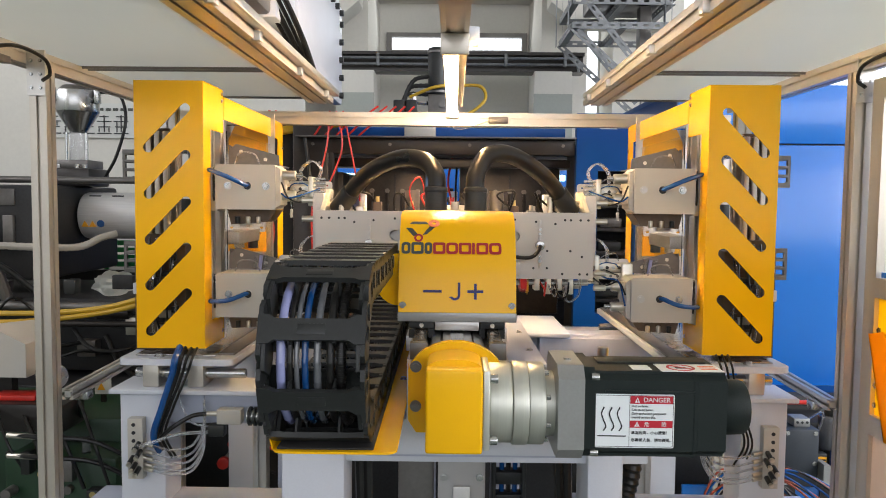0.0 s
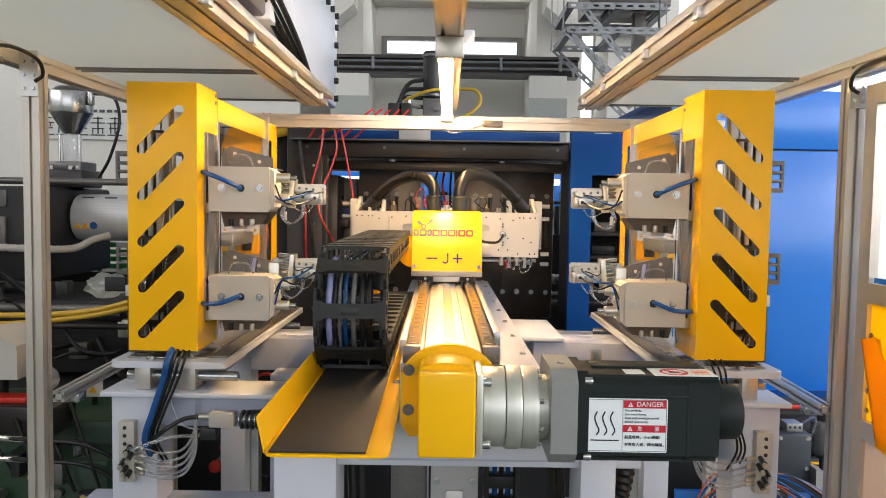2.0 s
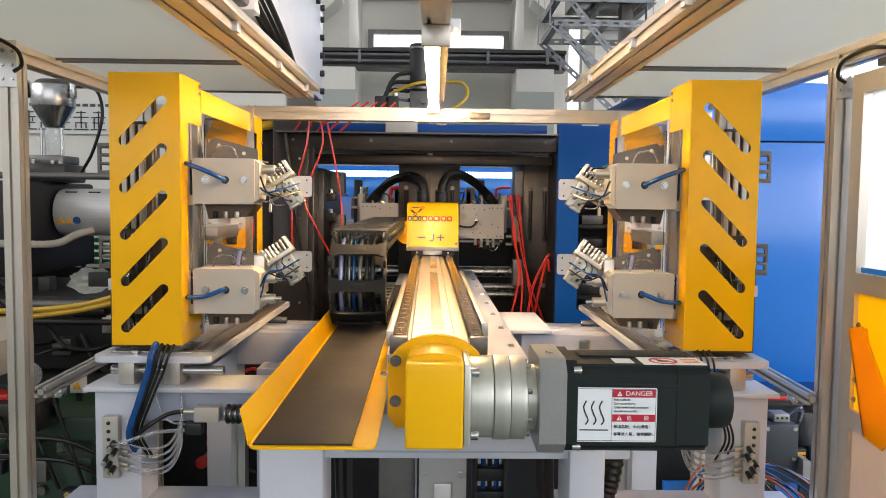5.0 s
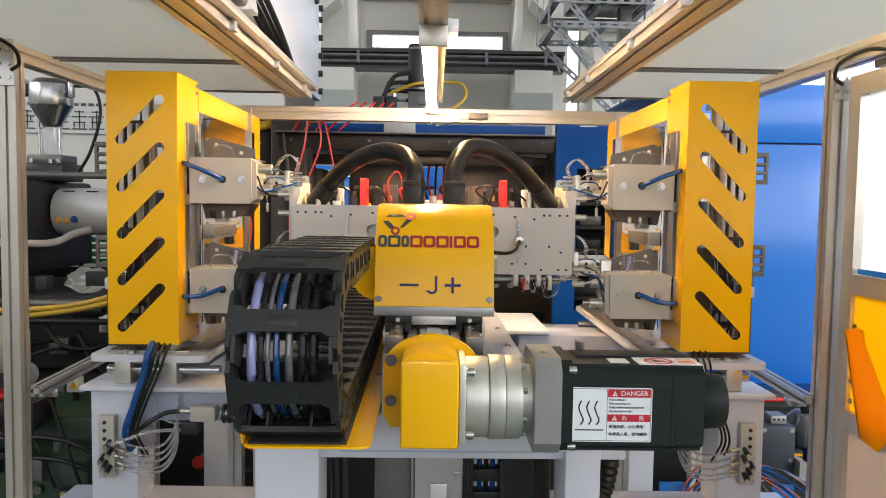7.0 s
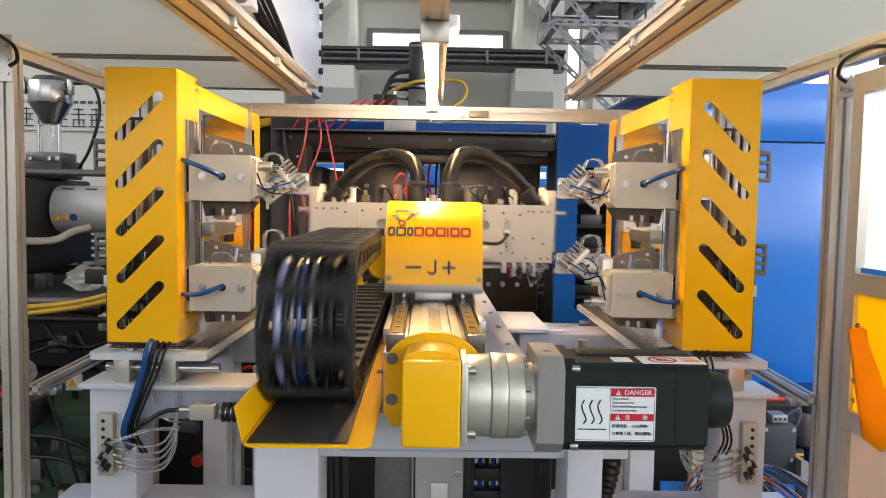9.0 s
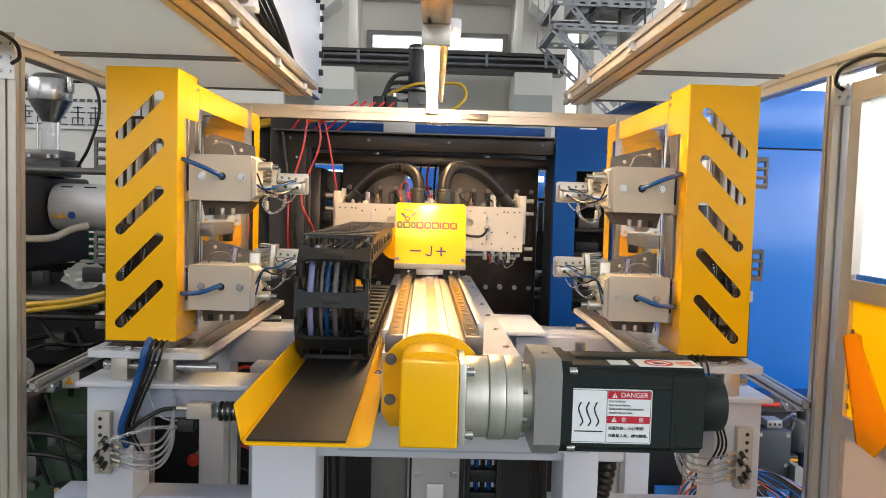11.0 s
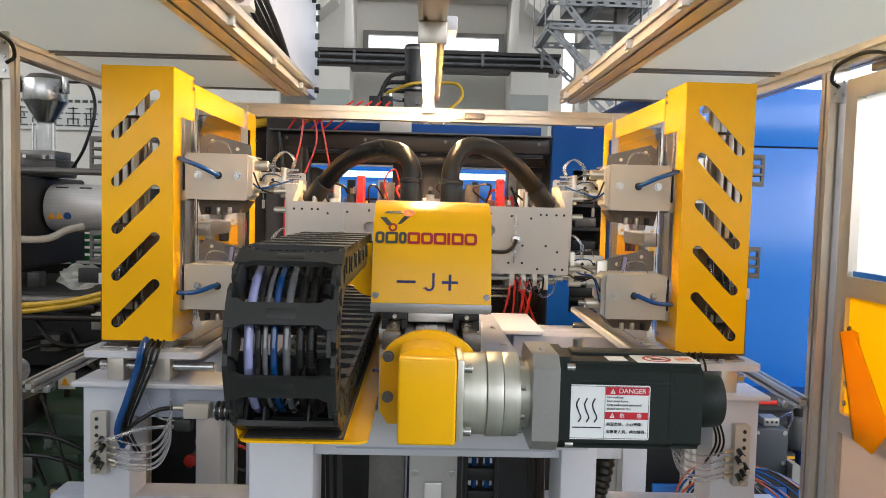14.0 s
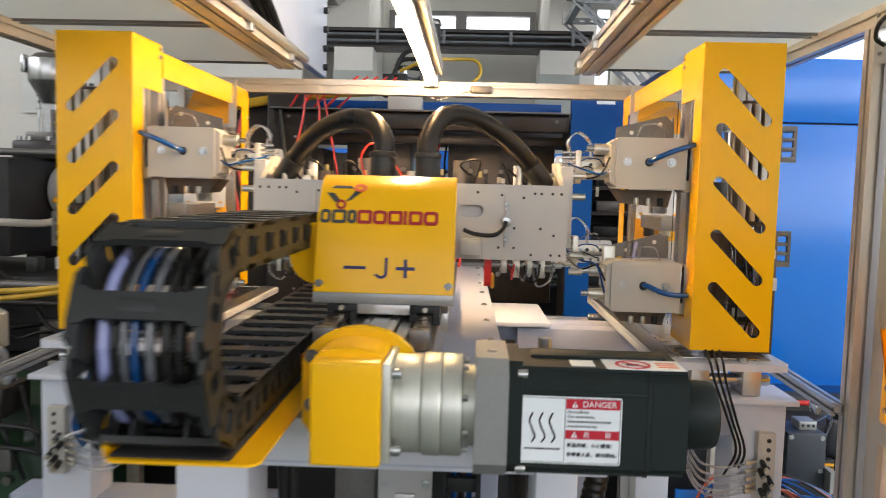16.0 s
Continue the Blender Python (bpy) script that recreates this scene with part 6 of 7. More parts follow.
    part("yellow_hose", tube(B(), [(-1.1, 3.5, 1.72), (-0.85, 3.45, 1.8), (-0.5, 3.5, 1.86), (-0.3, 3.55, 1.88)], 0.02, 10), "cable_yellow", g)
    for k in range(2):
        part("elbow_hose", tube(B(), [(-0.42 + 0.09 * k, 3.3, 0.95), (-0.42 + 0.09 * k, 3.3, 1.06), (-0.37 + 0.08 * k, 3.33, 1.13), (-0.3 + 0.07 * k, 3.4, 1.14)], 0.012, 10), "hose", g)
    for k in range(4):
        part("top_hanging_tube", tube(B(), [(-0.03 + 0.03 * k, 3.9, 1.72), (-0.06 + 0.04 * k, 3.86, 1.6), (-0.02 + 0.02 * k, 3.88, 1.5)], 0.006, 6), "cable_red" if k % 2 else "hose", g)


def mould_half(name, label, x0, x1):
    g = thing(name, 0, 3.95, 0.8, label, "mould", "mould plates")
    part("plate", box(B(), x0, x1, 3.72, 4.3, 0.95, 1.7, 0.006), "mould", g)
    n = max(2, int((x1 - x0) / 0.07))
    for k in range(n):
        xx = x0 + (k + 0.5) * (x1 - x0) / n
        part("fitting", cyl(B(), (xx, 3.70, 1.55), (xx, 3.72, 1.55), 0.011, 12), "steel_grey", g)
        part("fitting", cyl(B(), (xx, 3.69, 1.08), (xx, 3.72, 1.08), 0.012, 12), "steel", g)
        part("core_tube", cyl(B(), (xx, 3.705, 1.3), (xx, 3.705, 1.54), 0.009, 10), "steel_dark", g)
    part("seam", box(B(), (x0 + x1) / 2 - 0.004, (x0 + x1) / 2 + 0.004, 3.716, 3.7195, 0.96, 1.63), "ink", g)
    part("eye_bolt", cyl(B(), ((x0 + x1) / 2, 3.9, 1.7), ((x0 + x1) / 2, 3.9, 1.73), 0.015, 12), "steel", g)
    return g


moulding_machine()
MOULD_C = mould_half("mould_centre_plate", "grey steel centre plate of the mould stack", -0.17, 0.13)
MOULD_R = mould_half("mould_moving_plate", "grey steel moving plate of the mould", 0.44, 0.93)


def mould_tubes(g):
    for k in range(5):
        r = random.Random(k)
        a, b, c = (r.uniform(-0.012, 0.012) for _ in range(3))
        part("right_red_tube", tube(B(), [(0.36 + 0.012 * k, 3.6, 1.52), (0.38 + 0.012 * k + a, 3.57, 1.32), (0.4 + 0.016 * k + b, 3.55, 1.12), (0.36 + 0.045 * k + c, 3.52, 0.9)], 0.0052, 6), "cable_red" if k != 2 else "hose", g)
    for k in range(2):
        part("looped_tube", tube(B(), [(0.44 + 0.03 * k, 3.5, 0.92), (0.47 + 0.03 * k, 3.49, 1.1), (0.52 + 0.01 * k, 3.48, 1.22), (0.54, 3.48, 1.25 - 0.08 * k)], 0.006, 6), "cable_red", g)


mould_tubes(MOULD_R)


def lit_background():
    g = thing("blue_side_cover", 0, 6.0, 0, "blue cover of the neighbouring machine under cool tube lamps", "machine cover")
    part("cover", box(B(), -1.4, 1.5, 5.6, 5.7, 0, 1.74, 0.01), "blue", g)
    part("ledge", box(B(), -1.4, 1.5, 5.52, 5.599, 1.28, 1.34, 0.005), "white", g)
    rr = random.Random(90)
    for k in range(34):
        x, y = -1.0 + 0.06 * k + rr.uniform(-0.02, 0.02), rr.uniform(5.0, 5.42)
        z1 = rr.uniform(1.42, 1.64)
        if k % 3:
            part("machine_part", box(B(), x, x + rr.uniform(0.02, 0.07), y, y + 0.06, 1.2, z1, 0.005), ("galv", "white", "steel_dark", "steel", "plastic")[k % 5], g)
        else:
            part("machine_pipe", tube(B(), [(x, y, 1.2), (x, y, z1 - 0.05), (x + 0.03, y, z1), (x + rr.uniform(0.08, 0.2), y, z1 + 0.005)], rr.uniform(0.006, 0.014), 8), ("galv", "hose", "cable_red")[k % 2 if k % 4 else 2], g)
    part("part_shelf", box(B(), -1.3, 1.4, 4.95, 5.5, 1.17, 1.1995), "steel_dark", g)
    for x in (-0.9, -0.6, -0.3, 0.2, 0.45, 0.7):
        part("fitting", box(B(), x, x + 0.1, 5.45, 5.58, 1.36, 1.5, 0.01), "galv", g)
    for x0, x1 in ((-0.85, -0.15), (0.15, 0.8)):
        part("lamp_tube", cyl(B(), (x0, 5.4, 1.675), (x1, 5.4, 1.675), 0.022, 12), "cool_tube", g)


lit_background()


def right_guard():
    g = thing("clamp_unit_guard", 1.8, 3.6, 0.66, "large glossy blue sheet metal guard of the clamp unit", "machine guard")
    part("lower_panel", box(B(), 1.0, 3.4, 3.38, 3.41, 0.68, 1.765, 0.004), "blue", g)
    part("upper_panel", box(B(), 1.0, 3.4, 3.38, 3.41, 1.772, 2.03, 0.004), "blue", g)
    part("seam_strip", box(B(), 1.0, 3.4, 3.4105, 3.42, 1.72, 1.81), "steel_dark", g)
    part("top_sheet", box(B(), 1.0, 3.4, 3.421, 4.5, 2.0, 2.03, 0.004), "blue_dark", g)
    part("foot_rail", box(B(), 1.0, 3.4, 3.40, 3.44, 0.63, 0.679), "steel_dark", g)
    part("red_pipe", cyl(B(), (1.2, 3.25, 0.645), (2.6, 3.25, 0.645), 0.01, 10), "cable_red", g)
    part("base_sheet", box(B(), 0.95, 3.4, 3.0, 3.02, 0, 0.362, 0.003), "blue", g, "blue painted base sheet")
    part("dark_bed", box(B(), 0.95, 3.4, 3.1, 3.36, 0.05, 0.6, 0.008), "dark", g)
    part("sill_strip", box(B(), 1.0, 3.4, 3.37, 3.3795, 0.63, 0.69), "blue_dark", g)
    e = thing("control_box", 1.33, 2.88, 0, "slate grey electrical box with connector on a post", "electrical box")
    part("post", box(B(), 1.3, 1.36, 2.9, 2.96, 0, 0.4395, 0.003), "steel_dark", e)
    part("case", box(B(), 1.262, 1.395, 2.8, 2.95, 0.44, 0.66, 0.006), "slate", e)
    for x, z in ((1.275, 0.645), (1.38, 0.645), (1.38, 0.53), (1.275, 0.455)):
        part("screw", bolt(B(), (x, 2.8, z), "-y", 0.006, 0.004), "steel", e)
    cn = part("connector", prism(B(), [(1.3955, 0.465), (1.43, 0.465), (1.44, 0.49), (1.43, 0.53), (1.3955, 0.54)], "y", 2.76, 2.84), "cast_alu", e, "grey cast connector hood")
    part("hood_screw", cyl(B(), (1.44, 2.8, 0.5), (1.452, 2.8, 0.5), 0.008, 12), "steel", cn)
    rl = part("relay", box(B(), 1.312, 1.372, 2.83, 2.9, 0.661, 0.692, 0.003), "cast_alu", e)
    for k in range(3):
        part("terminal_screw", cyl(B(), (1.324 + 0.018 * k, 2.828, 0.678), (1.324 + 0.018 * k, 2.832, 0.678), 0.005, 10), "ink", rl)
    part("white_lead", tube(B(), [(1.375, 2.86, 0.68), (1.41, 2.83, 0.72), (1.43, 2.85, 0.69), (1.425, 2.88, 0.62)], 0.004, 8), "clear", e)
    p = thing("oil_bottle", 1.51, 2.95, 0.42, "smoky plastic oil bottle with white cap on a shelf", "bottle")
    part("shelf", box(B(), 1.4, 1.66, 2.86, 3.05, 0.415, 0.43, 0.002), "steel_dark", p)
    part("shelf_post", box(B(), 1.5, 1.54, 2.99, 2.999, 0, 0.4145), "steel_dark", p)
    part("body", cyl(B(), (1.515, 2.96, 0.535), (1.515, 2.96, 0.67), 0.046, 28, bevel=0.01), "dull_tube", p)
    part("cap", cyl(B(), (1.515, 2.96, 0.6705), (1.515, 2.96, 0.71), 0.026, 18, bevel=0.003), "plastic", p)
    part("ribbed_foot", cyl(B(), (1.515, 2.96, 0.43), (1.515, 2.96, 0.5345), 0.04, 24), "plastic", p)
    c = thing("label_box", 1.47, 2.89, 0.43, "small boxes with yellow and blue labels beside bottle", "box")
    part("yellow_box", box(B(), 1.415, 1.46, 2.868, 2.9, 0.4315, 0.545, 0.003), "plastic", c)
    for k in range(3):
        part("label_stripe", box(B(), 1.418, 1.457, 2.866, 2.8675, 0.49 + 0.017 * k, 0.5 + 0.017 * k), "yellow_dark", c)
    part("blue_box", box(B(), 1.485, 1.528, 2.868, 2.9, 0.4315, 0.55, 0.003), "blue_dark", c)
    part("label_stripe", box(B(), 1.489, 1.524, 2.866, 2.8675, 0.525, 0.54), "label", c)
    rr = random.Random(61)
    b = thing("wire_bundle", 1.6, 3.05, 0.4, "tangled dark wires with red leads before the bed", "wires")
    for k in range(16):
        x, z = rr.uniform(1.42, 1.75), rr.uniform(0.5, 0.66)
        part("wire", tube(B(), [(x, 3.098, z), (x + rr.uniform(-0.04, 0.06), 3.06, z - rr.uniform(0.0, 0.06)), (x + rr.uniform(-0.05, 0.1), 3.07, z - rr.uniform(0.05, 0.12)), (x + rr.uniform(-0.05, 0.12), 3.098, z - rr.uniform(0.02, 0.2))], rr.uniform(0.003, 0.008), 8), ("hose", "hose", "cable_red", "hose", "cable_blue")[k % 5], b)
    for k in range(9):
        x, z = 1.4 + 0.05 * k + rr.uniform(-0.01, 0.01), rr.uniform(0.44, 0.58)
        part("valve_block", box(B(), x, x + rr.uniform(0.02, 0.045), 3.06, 3.0985, z, z + rr.uniform(0.02, 0.06), 0.003), ("plastic", "steel_dark", "galv")[k % 3], b)


right_guard()


def injection_unit():
    g = thing("injection_unit", -1.8, 4.0, 0.66, "injection unit with steel barrel cover and dark carriage", "machine unit")
    part("barrel_cover", cyl(B(), (-1.945, 4.0, 1.406), (-0.75, 4.0, 1.406), 0.123, 40, bevel=0.012), "barrel", g, "brushed steel barrel cover")
    for x in (-1.9, -1.78, -1.66, -1.5):
        part("cover_slot", box(B(), x, x + 0.06, 3.93, 3.96, 1.502, 1.514), "ink", g)
    part("warning_tag", prism(B(), [(-1.92, 1.35), (-1.885, 1.35), (-1.9025, 1.383)], "y", 3.879, 3.893), "yellow_dark", g)
    part("warning_tag", prism(B(), [(-1.88, 1.35), (-1.845, 1.35), (-1.8625, 1.383)], "y", 3.879, 3.893), "yellow_dark", g)
    part("blue_tag", cyl(B(), (-1.82, 3.879, 1.367), (-1.82, 3.893, 1.367), 0.019, 18), "cable_blue", g)
    part("carriage_case", box(B(), -3.2, -1.96, 3.6, 4.4, 1.1, 1.56, 0.02), "dark", g)
    part("upper_bar", cyl(B(), (-3.4, 3.75, 1.588), (-0.75, 3.75, 1.588), 0.017, 16), "steel_grey", g)
    part("lower_case", box(B(), -3.4, -0.95, 3.5, 4.3, 0.68, 1.03, 0.02), "dark", g)
    part("pipe", cyl(B(), (-3.4, 3.42, 1.0), (-0.75, 3.42, 1.0), 0.02, 12), "steel_grey", g)
    part("pipe", cyl(B(), (-3.4, 3.42, 0.92), (-0.75, 3.42, 0.92), 0.014, 12), "steel_dark", g)
    part("white_pipe", tube(B(), [(-2.2, 3.55, 1.27), (-1.96, 3.57, 1.262), (-1.84, 3.7, 1.258), (-1.76, 3.75, 1.3), (-1.7, 3.8, 1.32)], 0.017, 10, ridge=0.002, steps=12), "ivory", g)
    part("flex_conduit", tube(B(), [(-2.5, 3.5, 1.45), (-2.3, 3.4, 1.35), (-2.1, 3.4, 1.2), (-2.05, 3.45, 1.0)], 0.025, 10, ridge=0.003, steps=14), "steel_grey", g)
    for k in range(2):
        part("yellow_hose", tube(B(), [(-2.6, 3.3, 1.03 - 0.03 * k), (-2.0, 3.2, 1.0 - 0.04 * k), (-1.5, 3.15, 1.03 - 0.02 * k), (-1.15, 3.1, 1.13 - 0.03 * k), (-0.9, 3.1, 1.2 - 0.03 * k)], 0.0115, 10), "cable_yellow", g)
    part("red_tube", tube(B(), [(-0.9, 3.4, 0.62), (-0.7, 3.2, 0.75), (-0.6, 3.15, 0.95)], 0.01, 8), "cable_red", g)
    # pipework, valves and cables crowding the front of the carriage
    rr = random.Random(21)
    for k in range(26):
        x, z = -2.9 + 0.07 * k + rr.uniform(-0.03, 0.03), rr.uniform(0.74, 1.08)
        w, hgt = rr.uniform(0.03, 0.1), rr.uniform(0.03, 0.09)
        mt = ("dark", "steel_dark", "plastic", "steel_grey", "steel_dark", "dark", "nickel")[k % 7]
        if k % 3:
            part("valve_block", box(B(), x, x + w, 3.42 + rr.uniform(0, 0.05), 3.499, z, z + hgt, 0.004), mt, g)
        else:
            part("cylinder", cyl(B(), (x, 3.44, z), (x + w * 1.6, 3.44, z), hgt * 0.35, 14, bevel=0.003), mt, g)
    for k in range(12):
        x = -2.8 + 0.15 * k
        z = rr.uniform(0.85, 1.1)
        part("black_cable", tube(B(), [(x, 3.45, z), (x + 0.1, 3.38, z - rr.uniform(0.05, 0.15)), (x + 0.22, 3.37, z - rr.uniform(0.02, 0.2)), (x + 0.34, 3.44, z + rr.uniform(-0.2, 0.0))], rr.uniform(0.006, 0.013), 8), "hose", g)
    for k in range(9):
        x = -2.95 + 0.1 * k
        part("case_rib", box(B(), x, x + 0.05, 3.575, 3.599, 1.18 + rr.uniform(0, 0.1), 1.4 + rr.uniform(0, 0.12), 0.004), ("dark", "steel_dark", "steel_grey")[k % 3], g)
    part("machine_plate", box(B(), -2.3, -2.1, 3.592, 3.599, 1.46, 1.54, 0.002), "steel_grey", g)
    part("drag_hose", tube(B(), [(-2.3, 3.55, 1.62), (-2.12, 3.45, 1.5), (-2.2, 3.4, 1.3), (-2.0, 3.4, 1.15), (-1.85, 3.45, 1.0)], 0.014, 10), "hose", g)
    h = thing("material_hopper", -1.95, 4.05, 1.66, "stainless steel granulate hopper with clamped lid and sight tube", "hopper")
    hx, hy = -2.01, 4.05
    part("drum", cyl(B(), (hx, hy, 1.955), (hx, hy, 2.07), 0.107, 36, bevel=0.005), "steel", h)
    part("cone", cyl(B(), (hx, hy, 1.845), (hx, hy, 1.9545), 0.04, 36, r2=0.105), "steel", h)
    part("lid", cyl(B(), (hx, hy, 2.071), (hx, hy, 2.095), 0.1, 36, r2=0.075), "steel_grey", h)
    part("sight_tube", cyl(B(), (hx, hy, 1.7), (hx, hy, 1.8445), 0.047, 28), "clear", h)
    for dx in (-0.052, 0.052):
        part("tie_rod", cyl(B(), (hx + dx, hy - 0.03, 1.7), (hx + dx, hy - 0.03, 1.845), 0.006, 10), "steel", h)
    part("throat", box(B(), hx - 0.09, hx + 0.09, hy - 0.09, hy + 0.09, 1.655, 1.6995, 0.006), "steel_grey", h)
    part("throat_base", box(B(), hx - 0.13, hx + 0.12, hy - 0.14, hy + 0.1, 1.5605, 1.6545, 0.012), "steel_dark", h)
    for dx in (-0.1, -0.05, 0.05, 0.09):
        part("base_bolt", cyl(B(), (hx + dx, hy - 0.12, 1.6545), (hx + dx, hy - 0.12, 1.675), 0.012, 6), "steel", h)
    for s in (-1, 1):
        part("lid_clamp", box(B(), hx + s * 0.109, hx + s * 0.132, 4.0, 4.04, 2.0, 2.09, 0.004), "steel", h)
    part("cable", tube(B(), [(-1.84, 3.95, 2.05), (-1.72, 3.9, 2.03), (-1.68, 3.88, 1.9), (-1.73, 3.88, 1.72), (-1.8, 3.9, 1.61)], 0.008, 8), "hose", h)
    s = thing("wall_sign", -2.4, 6.0, 2.0, "white sign board with dark lettering on the wall", "sign")
    part("board", box(B(), -3.4, -1.9, 6.08, 6.1, 1.985, 2.26), "paper", s)
    for k in range(5):
        x = -3.285 + 0.137 * k
        strokes = [(2.015, 2.024, 0.0, 0.118), (2.068, 2.076, 0.012, 0.108), (2.112, 2.12, 0.0, 0.118), (2.15, 2.158, 0.02, 0.098), (2.03, 2.165, 0.056, 0.064)]
        strokes += [(2.03, 2.066, 0.014, 0.021), (2.03, 2.066, 0.094, 0.101)] if k % 2 else [(2.028, 2.11, 0.022, 0.029), (2.082, 2.11, 0.084, 0.091)]
        for z0, z1, a0, a1 in strokes:
            part("text_bar", box(B(), x + a0, x + a1, 6.074, 6.079, z0, z1), "ink", s)
    for k in range(12):
        part("text_bar", box(B(), -3.28 + 0.06 * k, -3.24 + 0.06 * k, 6.074, 6.079, 2.2, 2.222), "ink_grey", s)
    part("wall_panel", box(B(), -4.2, -1.2, 6.11, 6.16, 0, 3.2), "wall", s)
    b = thing("green_pump_unit", -1.7, 3.0, 0, "dark green hydraulic pump unit with gauge and fittings", "pump")
    part("tank", box(B(), -2.6, -1.15, 2.75, 3.2, 0, 0.68, 0.02), "green", b)
    part("side_tank", box(B(), -1.55, -1.15, 2.55, 2.74, 0, 0.6, 0.02), "green", b)
    part("gauge", cyl(B(), (-1.42, 2.62, 0.88), (-1.36, 2.55, 0.88), 0.045, 24, bevel=0.004), "steel", b)
    part("gauge_stem", cyl(B(), (-1.4, 2.62, 0.68), (-1.4, 2.62, 0.84), 0.014, 12), "steel_grey", b)
    part("valve_block", box(B(), -1.62, -1.34, 2.56, 2.72, 0.68, 0.78, 0.008), "steel_dark", b)
    part("red_cover", box(B(), -1.62, -1.46, 2.6, 2.68, 0.781, 0.8, 0.004), "cable_red", b)
    part("brass_tap", cyl(B(), (-1.9, 2.6, 0.6), (-1.9, 2.6, 0.75), 0.018, 12), "gold", b)
    part("tap_handle", box(B(), -1.97, -1.85, 2.58, 2.62, 0.75, 0.77, 0.005), "gold", b)
    for z in (0.62, 0.69):
        part("hydraulic_hose", tube(B(), [(-1.5, 2.5, z), (-1.35, 2.48, z), (-1.2, 2.5, z - 0.02), (-1.05, 2.55, z - 0.12)], 0.008, 10), "hose", b)
        part("hose_ferrule", cyl(B(), (-1.5, 2.5, z), (-1.4, 2.487, z), 0.0095, 10), "nickel", b)
    rr = random.Random(77)
    for k in range(16):
        x, z = -1.95 + 0.05 * k + rr.uniform(-0.015, 0.015), rr.uniform(0.42, 0.56)
        y = 2.548 if x > -1.55 else 2.748
        if k % 2:
            part("pump_fitting", cyl(B(), (x, y - rr.uniform(0.02, 0.06), z), (x, y, z), rr.uniform(0.01, 0.024), 12), ("nickel", "steel_grey", "plastic", "gold")[k % 4], b)
        else:
            part("pump_block", box(B(), x, x + rr.uniform(0.03, 0.07), y - rr.uniform(0.02, 0.05), y, z, z + rr.uniform(0.03, 0.08), 0.004), ("steel_dark", "plastic", "steel_grey", "dark")[(k // 2) % 4], b)
    for k in range(7):
        x = -1.95 + 0.1 * k
        part("pump_cable", tube(B(), [(x, 2.7, 0.69), (x + 0.06, 2.58, 0.74 + rr.uniform(0, 0.05)), (x + 0.15, 2.5, 0.66), (x + 0.2, 2.52, 0.5 + rr.uniform(-0.05, 0.08))], rr.uniform(0.005, 0.009), 8), "hose", b)
    part("sight_glass", cyl(B(), (-1.28, 2.6, 0.6), (-1.28, 2.6, 0.655), 0.014, 14), "clear", b)
    w = thing("white_junction_case", -1.75, 2.7, 0.86, "white plastic junction case with red lamps", "electrical box")
    part("case", prism(B(), [(-1.85, 0.86), (-1.5, 0.86), (-1.5, 0.98), (-1.6, 1.03), (-1.85, 1.0)], "y", 2.62, 2.85), "ivory", w)
    part("lamp", cyl(B(), (-1.72, 2.66, 1.0), (-1.72, 2.66, 1.025), 0.009, 12), "red", w)
    part("arm", box(B(), -1.75, -1.6, 2.7, 2.74, 0.66, 0.8595), "steel_dark", w)
    c = thing("green_crate", -1.75, 4.8, 0, "green slatted plastic crate on a stand behind the barrel", "crate")
    bm = B()
    for k in range(4):
        box(bm, -2.5, -1.9, 4.7, 4.72, 1.07 + 0.045 * k, 1.1 + 0.045 * k)
    for x in (-2.5, -2.2, -1.925):
        box(bm, x, x + 0.025, 4.721, 4.74, 1.05, 1.25)
    part("crate_side", bm, "crate_green", c)
    part("stand", box(B(), -2.55, -1.85, 4.7, 5.2, 0, 1.049), "steel_dark", c)
    f = thing("film_bundle", -1.45, 3.42, 1.12, "crumpled clear plastic film bundle on the machine", "plastic bag")
    bm = B()
    bmesh.ops.create_icosphere(bm, subdivisions=3, radius=1)
    for v in bm.verts:
        n = noise.noise(v.co * 2.3) * 0.35 + noise.noise(v.co * 6) * 0.15
        v.co = Vector((v.co.x * 0.1, v.co.y * 0.08, v.co.z * 0.06)) * (1 + n) + Vector((-1.63, 3.62, 1.085))
    part("film", bm, "sheet", f)
    t = thing("warning_plate", -1.39, 2.96, 0.68, "small yellow warning triangle plate", "sign")
    part("plate", box(B(), -1.42, -1.355, 2.96, 2.965, 0.715, 0.78), "paper", t)
    part("stem", box(B(), -1.4, -1.38, 2.966, 2.976, 0.68, 0.77), "steel_dark", t)
    part("triangle", prism(B(), [(-1.408, 0.732), (-1.378, 0.732), (-1.393, 0.76)], "y", 2.955, 2.9595), "yellow_dark", t)


injection_unit()


# ---------------------------------------------------------------- moulded products
def product():
    g = thing("red_product", 0, 0, 0, "red moulded plastic part with yellow sprue", "moulded part", "moulded parts")
    bm = B()
    prism(bm, rounded(-0.04, 0.04, -0.045, 0.045, 0.014), "x", -0.008, 0.008, [rounded(-0.018, 0.01, -0.012, 0.02, 0.005)])
    part("body", bm, "red", g, local=True)
    part("sprue", box(B(), 0.0085, 0.016, -0.012, 0.045, -0.052, -0.02, 0.002), "yellow_dark", g, local=True)
    return g


PRODUCTS = [(s, k, product()) for k in range(3) for s in (-1, 1)]


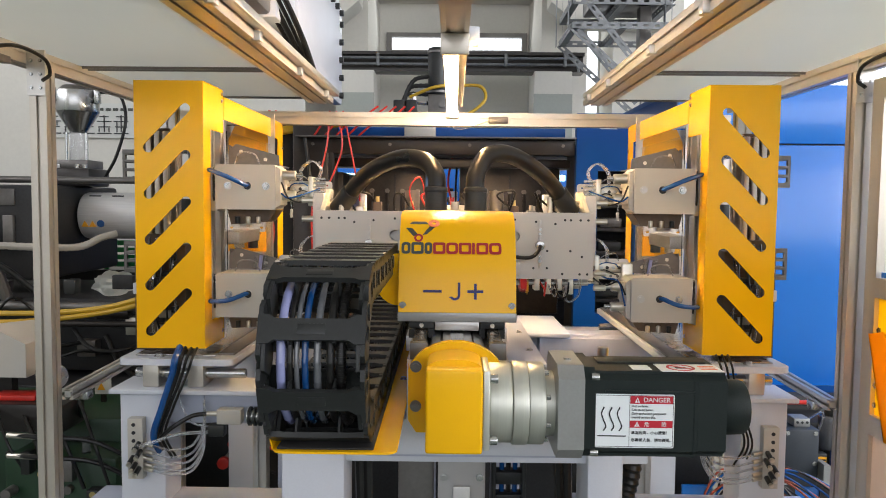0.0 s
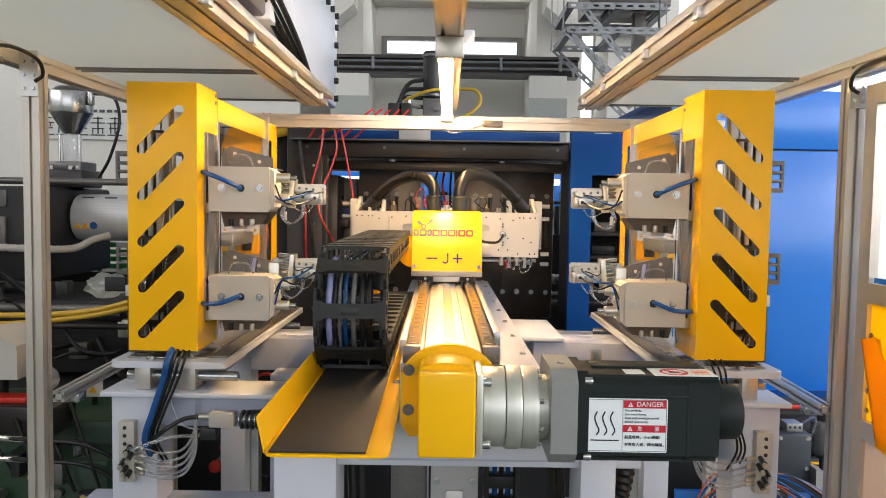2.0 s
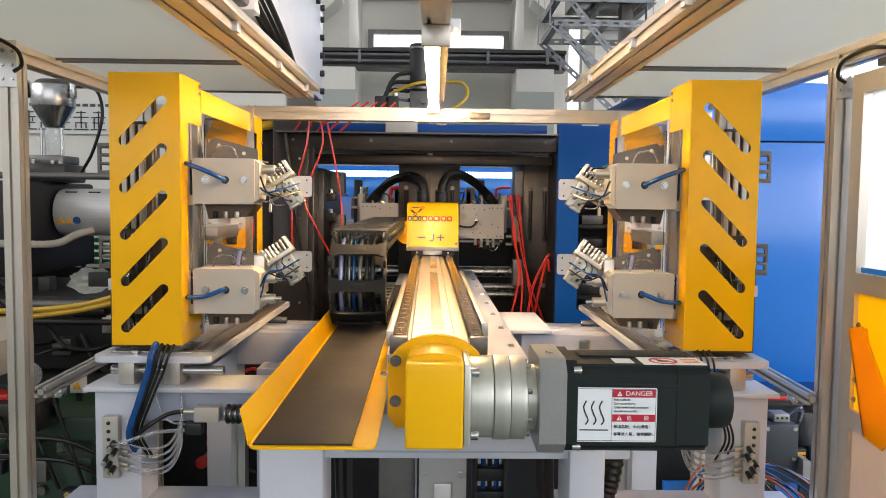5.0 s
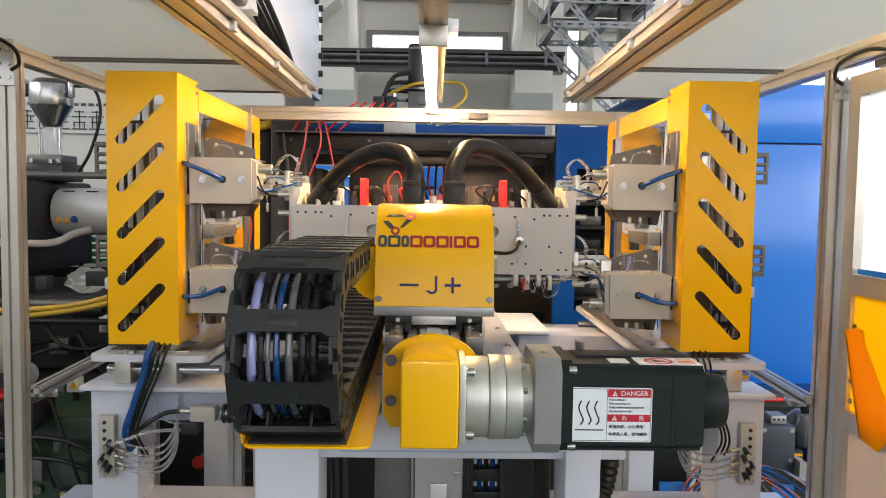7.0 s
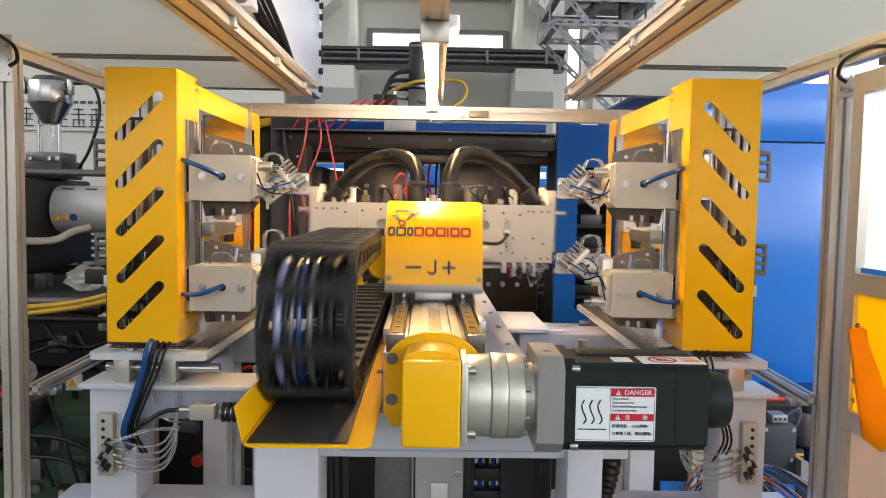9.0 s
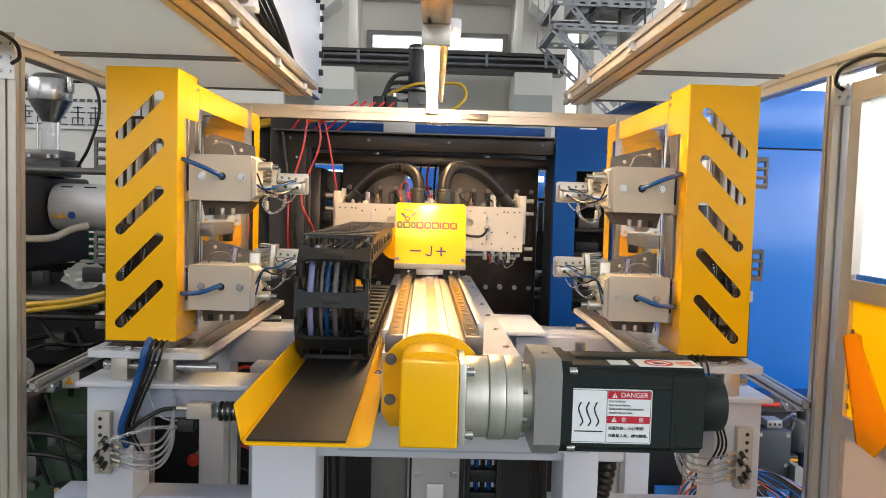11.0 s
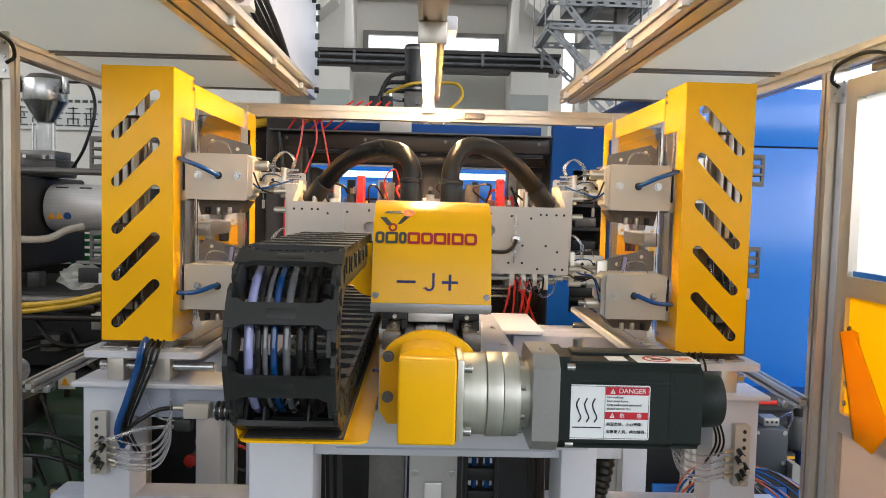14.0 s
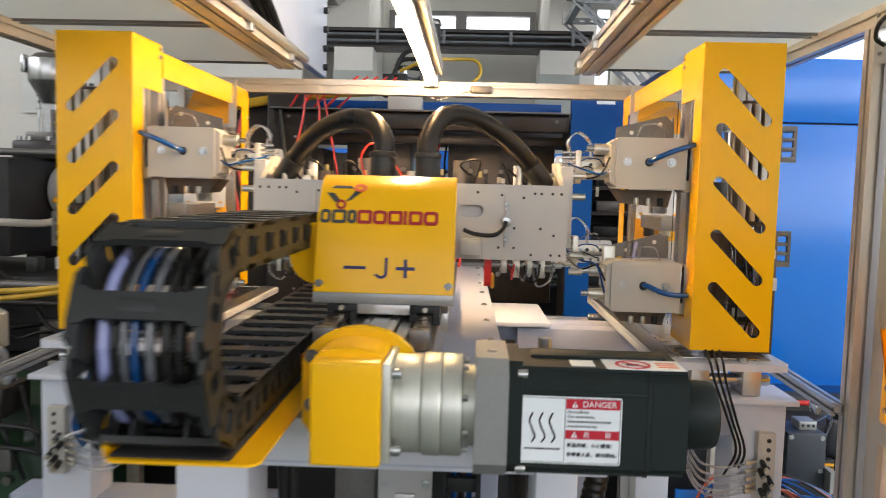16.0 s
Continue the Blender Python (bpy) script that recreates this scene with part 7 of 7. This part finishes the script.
# ---------------------------------------------------------------- everything that moves
CYCLE = 7.85
YC = [(8.8, 1.42), (8.9, 1.445), (9.0, 1.745), (9.1, 1.98), (9.2, 2.2), (9.3, 2.34), (9.4, 2.385), (9.55, 2.39),
      (12.03, 2.39), (12.1, 2.42), (12.2, 2.66), (12.3, 3.03), (12.4, 3.19), (12.5, 3.25), (12.7, 3.25), (13.2, 3.25), (13.3, 3.17),
      (13.4, 2.88), (13.5, 2.43), (13.6, 1.98), (13.7, 1.57), (13.8, 1.43), (13.9, 1.42), (16.0, 1.42)]
Y_FIRST = [(0.0, 1.42), (0.9, 1.42), (1.0, 1.445), (1.1, 1.73), (1.2, 2.04), (1.3, 2.29), (1.4, 2.38), (1.5, 2.39)]
PHI = [(8.65, 180), (8.8, 176), (8.9, 165), (9.0, 140), (9.1, 118), (9.2, 95), (9.3, 78), (9.4, 60), (9.5, 35), (9.6, 15), (9.7, 6), (9.8, 5),
       (12.6, 5), (12.7, 15), (12.8, 48), (12.9, 70), (13.0, 90), (13.1, 107), (13.2, 124), (13.3, 140), (13.4, 153), (13.5, 165), (13.7, 178), (13.8, 180), (16.0, 180)]
PHI_FIRST = [(0.0, 180), (0.8, 178), (0.9, 172), (1.0, 155), (1.1, 135), (1.2, 112), (1.3, 90), (1.4, 72), (1.5, 48), (1.6, 26), (1.7, 10), (1.8, 5)]
# how far the mould stands open, 0 to 1
OPEN = [(7.85, 0.0), (11.25, 0.0), (11.4, 0.3), (11.6, 0.9), (11.7, 1.0), (14.5, 1.0), (14.7, 0.6), (14.9, 0.0), (16.0, 0.0)]
OPEN_FIRST = [(0.0, 0.0), (3.4, 0.0), (3.5, 0.2), (3.6, 0.55), (3.8, 0.95), (3.9, 1.0)]


def cycles(first, second):
    """The first cycle as seen, the rest of it taken from the second one, a cycle earlier."""
    last = first[-1][0]
    mid = [(t - CYCLE, v) for t, v in second if t - CYCLE > last + 0.05 and t - 0.0 > 0 and t - CYCLE < second[0][0] - 0.1]
    return first + mid + second


def value(rows, t):
    for (a, u), (b, v) in zip(rows, rows[1:]):
        if a <= t <= b:
            return u + (v - u) * (t - a) / (b - a)
    return rows[-1][1]


def link_pose(k, y_carriage):
    """Pose of a link of the chain in the slide's space; the run lies from the fixed end forward, round the bend and back."""
    y_end = y_carriage - 1.42 + 0.16
    length = N_LINKS * PITCH
    bend = (Y_FIXED + y_end + math.pi * RADIUS - length) / 2
    low = Y_FIXED - bend
    s = (k + 0.5) * PITCH
    if s < low:
        y, z, a = Y_FIXED - s, Z_LOW, 0
    elif s < low + math.pi * RADIUS:
        a = (s - low) / RADIUS
        y, z = bend - RADIUS * math.sin(a), Z_LOW + RADIUS - RADIUS * math.cos(a)
    else:
        a = math.pi
        y, z = bend + (s - low - math.pi * RADIUS), Z_LOW + 2 * RADIUS
    # the outside of the bend looks down on the lower run, forward at the bend, up on the upper run
    return Matrix.Translation((CHAIN_X, y, z)) @ Euler((math.pi - a, 0, 0)).to_matrix().to_4x4()


def motions():
    yc = cycles(Y_FIRST, YC)
    axis = math.tan(radians(0.6))
    walk(CARRIAGE, [(t, pose(0.02 - (y - 1.42) * axis, y, 0, 0, 0, 0.6)) for t, y in yc])
    for k, ln in enumerate(LINKS):
        walk(ln, [(t, link_pose(k, y)) for t, y in yc])
    for k, ob in CABLES:
        walk(ob, [(t, link_pose((k + 0.5) / CABLE_STEPS - 0.5, y)) for t, y in yc])
    phi = cycles(PHI_FIRST, PHI)
    for s, x, y, z, ob in HEADS:
        walk(ob, [(t, pose(x, y, z, 0, a * (1 if s < 0 else -1), 0)) for t, a in phi])
    op = cycles(OPEN_FIRST, OPEN)
    walk(MOULD_C, [(t, pose(-0.26 * (1 - v), 3.95, 0.8)) for t, v in op])
    walk(MOULD_R, [(t, pose(-0.4 * (1 - v), 3.95, 0.8)) for t, v in op])
    for s, k, ob in PRODUCTS:
        xs = -0.188 if s < 0 else 0.178
        grab = (-9, 5.3, 13.15)[k]
        drop = (0.75, 8.6, 16.45)[k]
        rows = []
        for t in sorted({0.0, 16.0, *(round(0.05 * n, 2) for n in range(321))}):
            if t < grab:
                m = pose(0.02 + xs - (3.25 - 1.42) * axis, 3.85, 1.5)
            else:
                y = value(yc, min(t, drop))
                lower = max(0.0, min(1.0, (min(t, drop) - (drop - 1.05)) / 0.35))
                x = 0.02 + xs - (y - 1.42) * axis
                m = pose(x, y + 0.6, 1.5 - 0.22 * lower)
                if t > drop:
                    f = t - drop
                    fall = [(0, (0.19, 1.28)), (0.25, (0.3, 1.13)), (0.75, (0.52, 0.83)), (0.85, (0.57, 0.7)), (1.1, (0.62, 0.06)), (99, (0.62, 0.06))]
                    xx, zz = (value([(q, p[i]) for q, p in fall], f) for i in (0, 1))
                    turn = min(f, 1.1)
                    m = pose(0.01 + s * xx, 2.0, max(0.06, zz - (0.05 if s > 0 else 0)), 75 * turn, 50 * turn, 70 * turn)
            rows.append((t, m))
        keep = [r for i, r in enumerate(rows) if i in (0, len(rows) - 1) or r[1] != rows[i - 1][1] or r[1] != rows[i + 1][1]]
        walk(ob, keep)


motions()
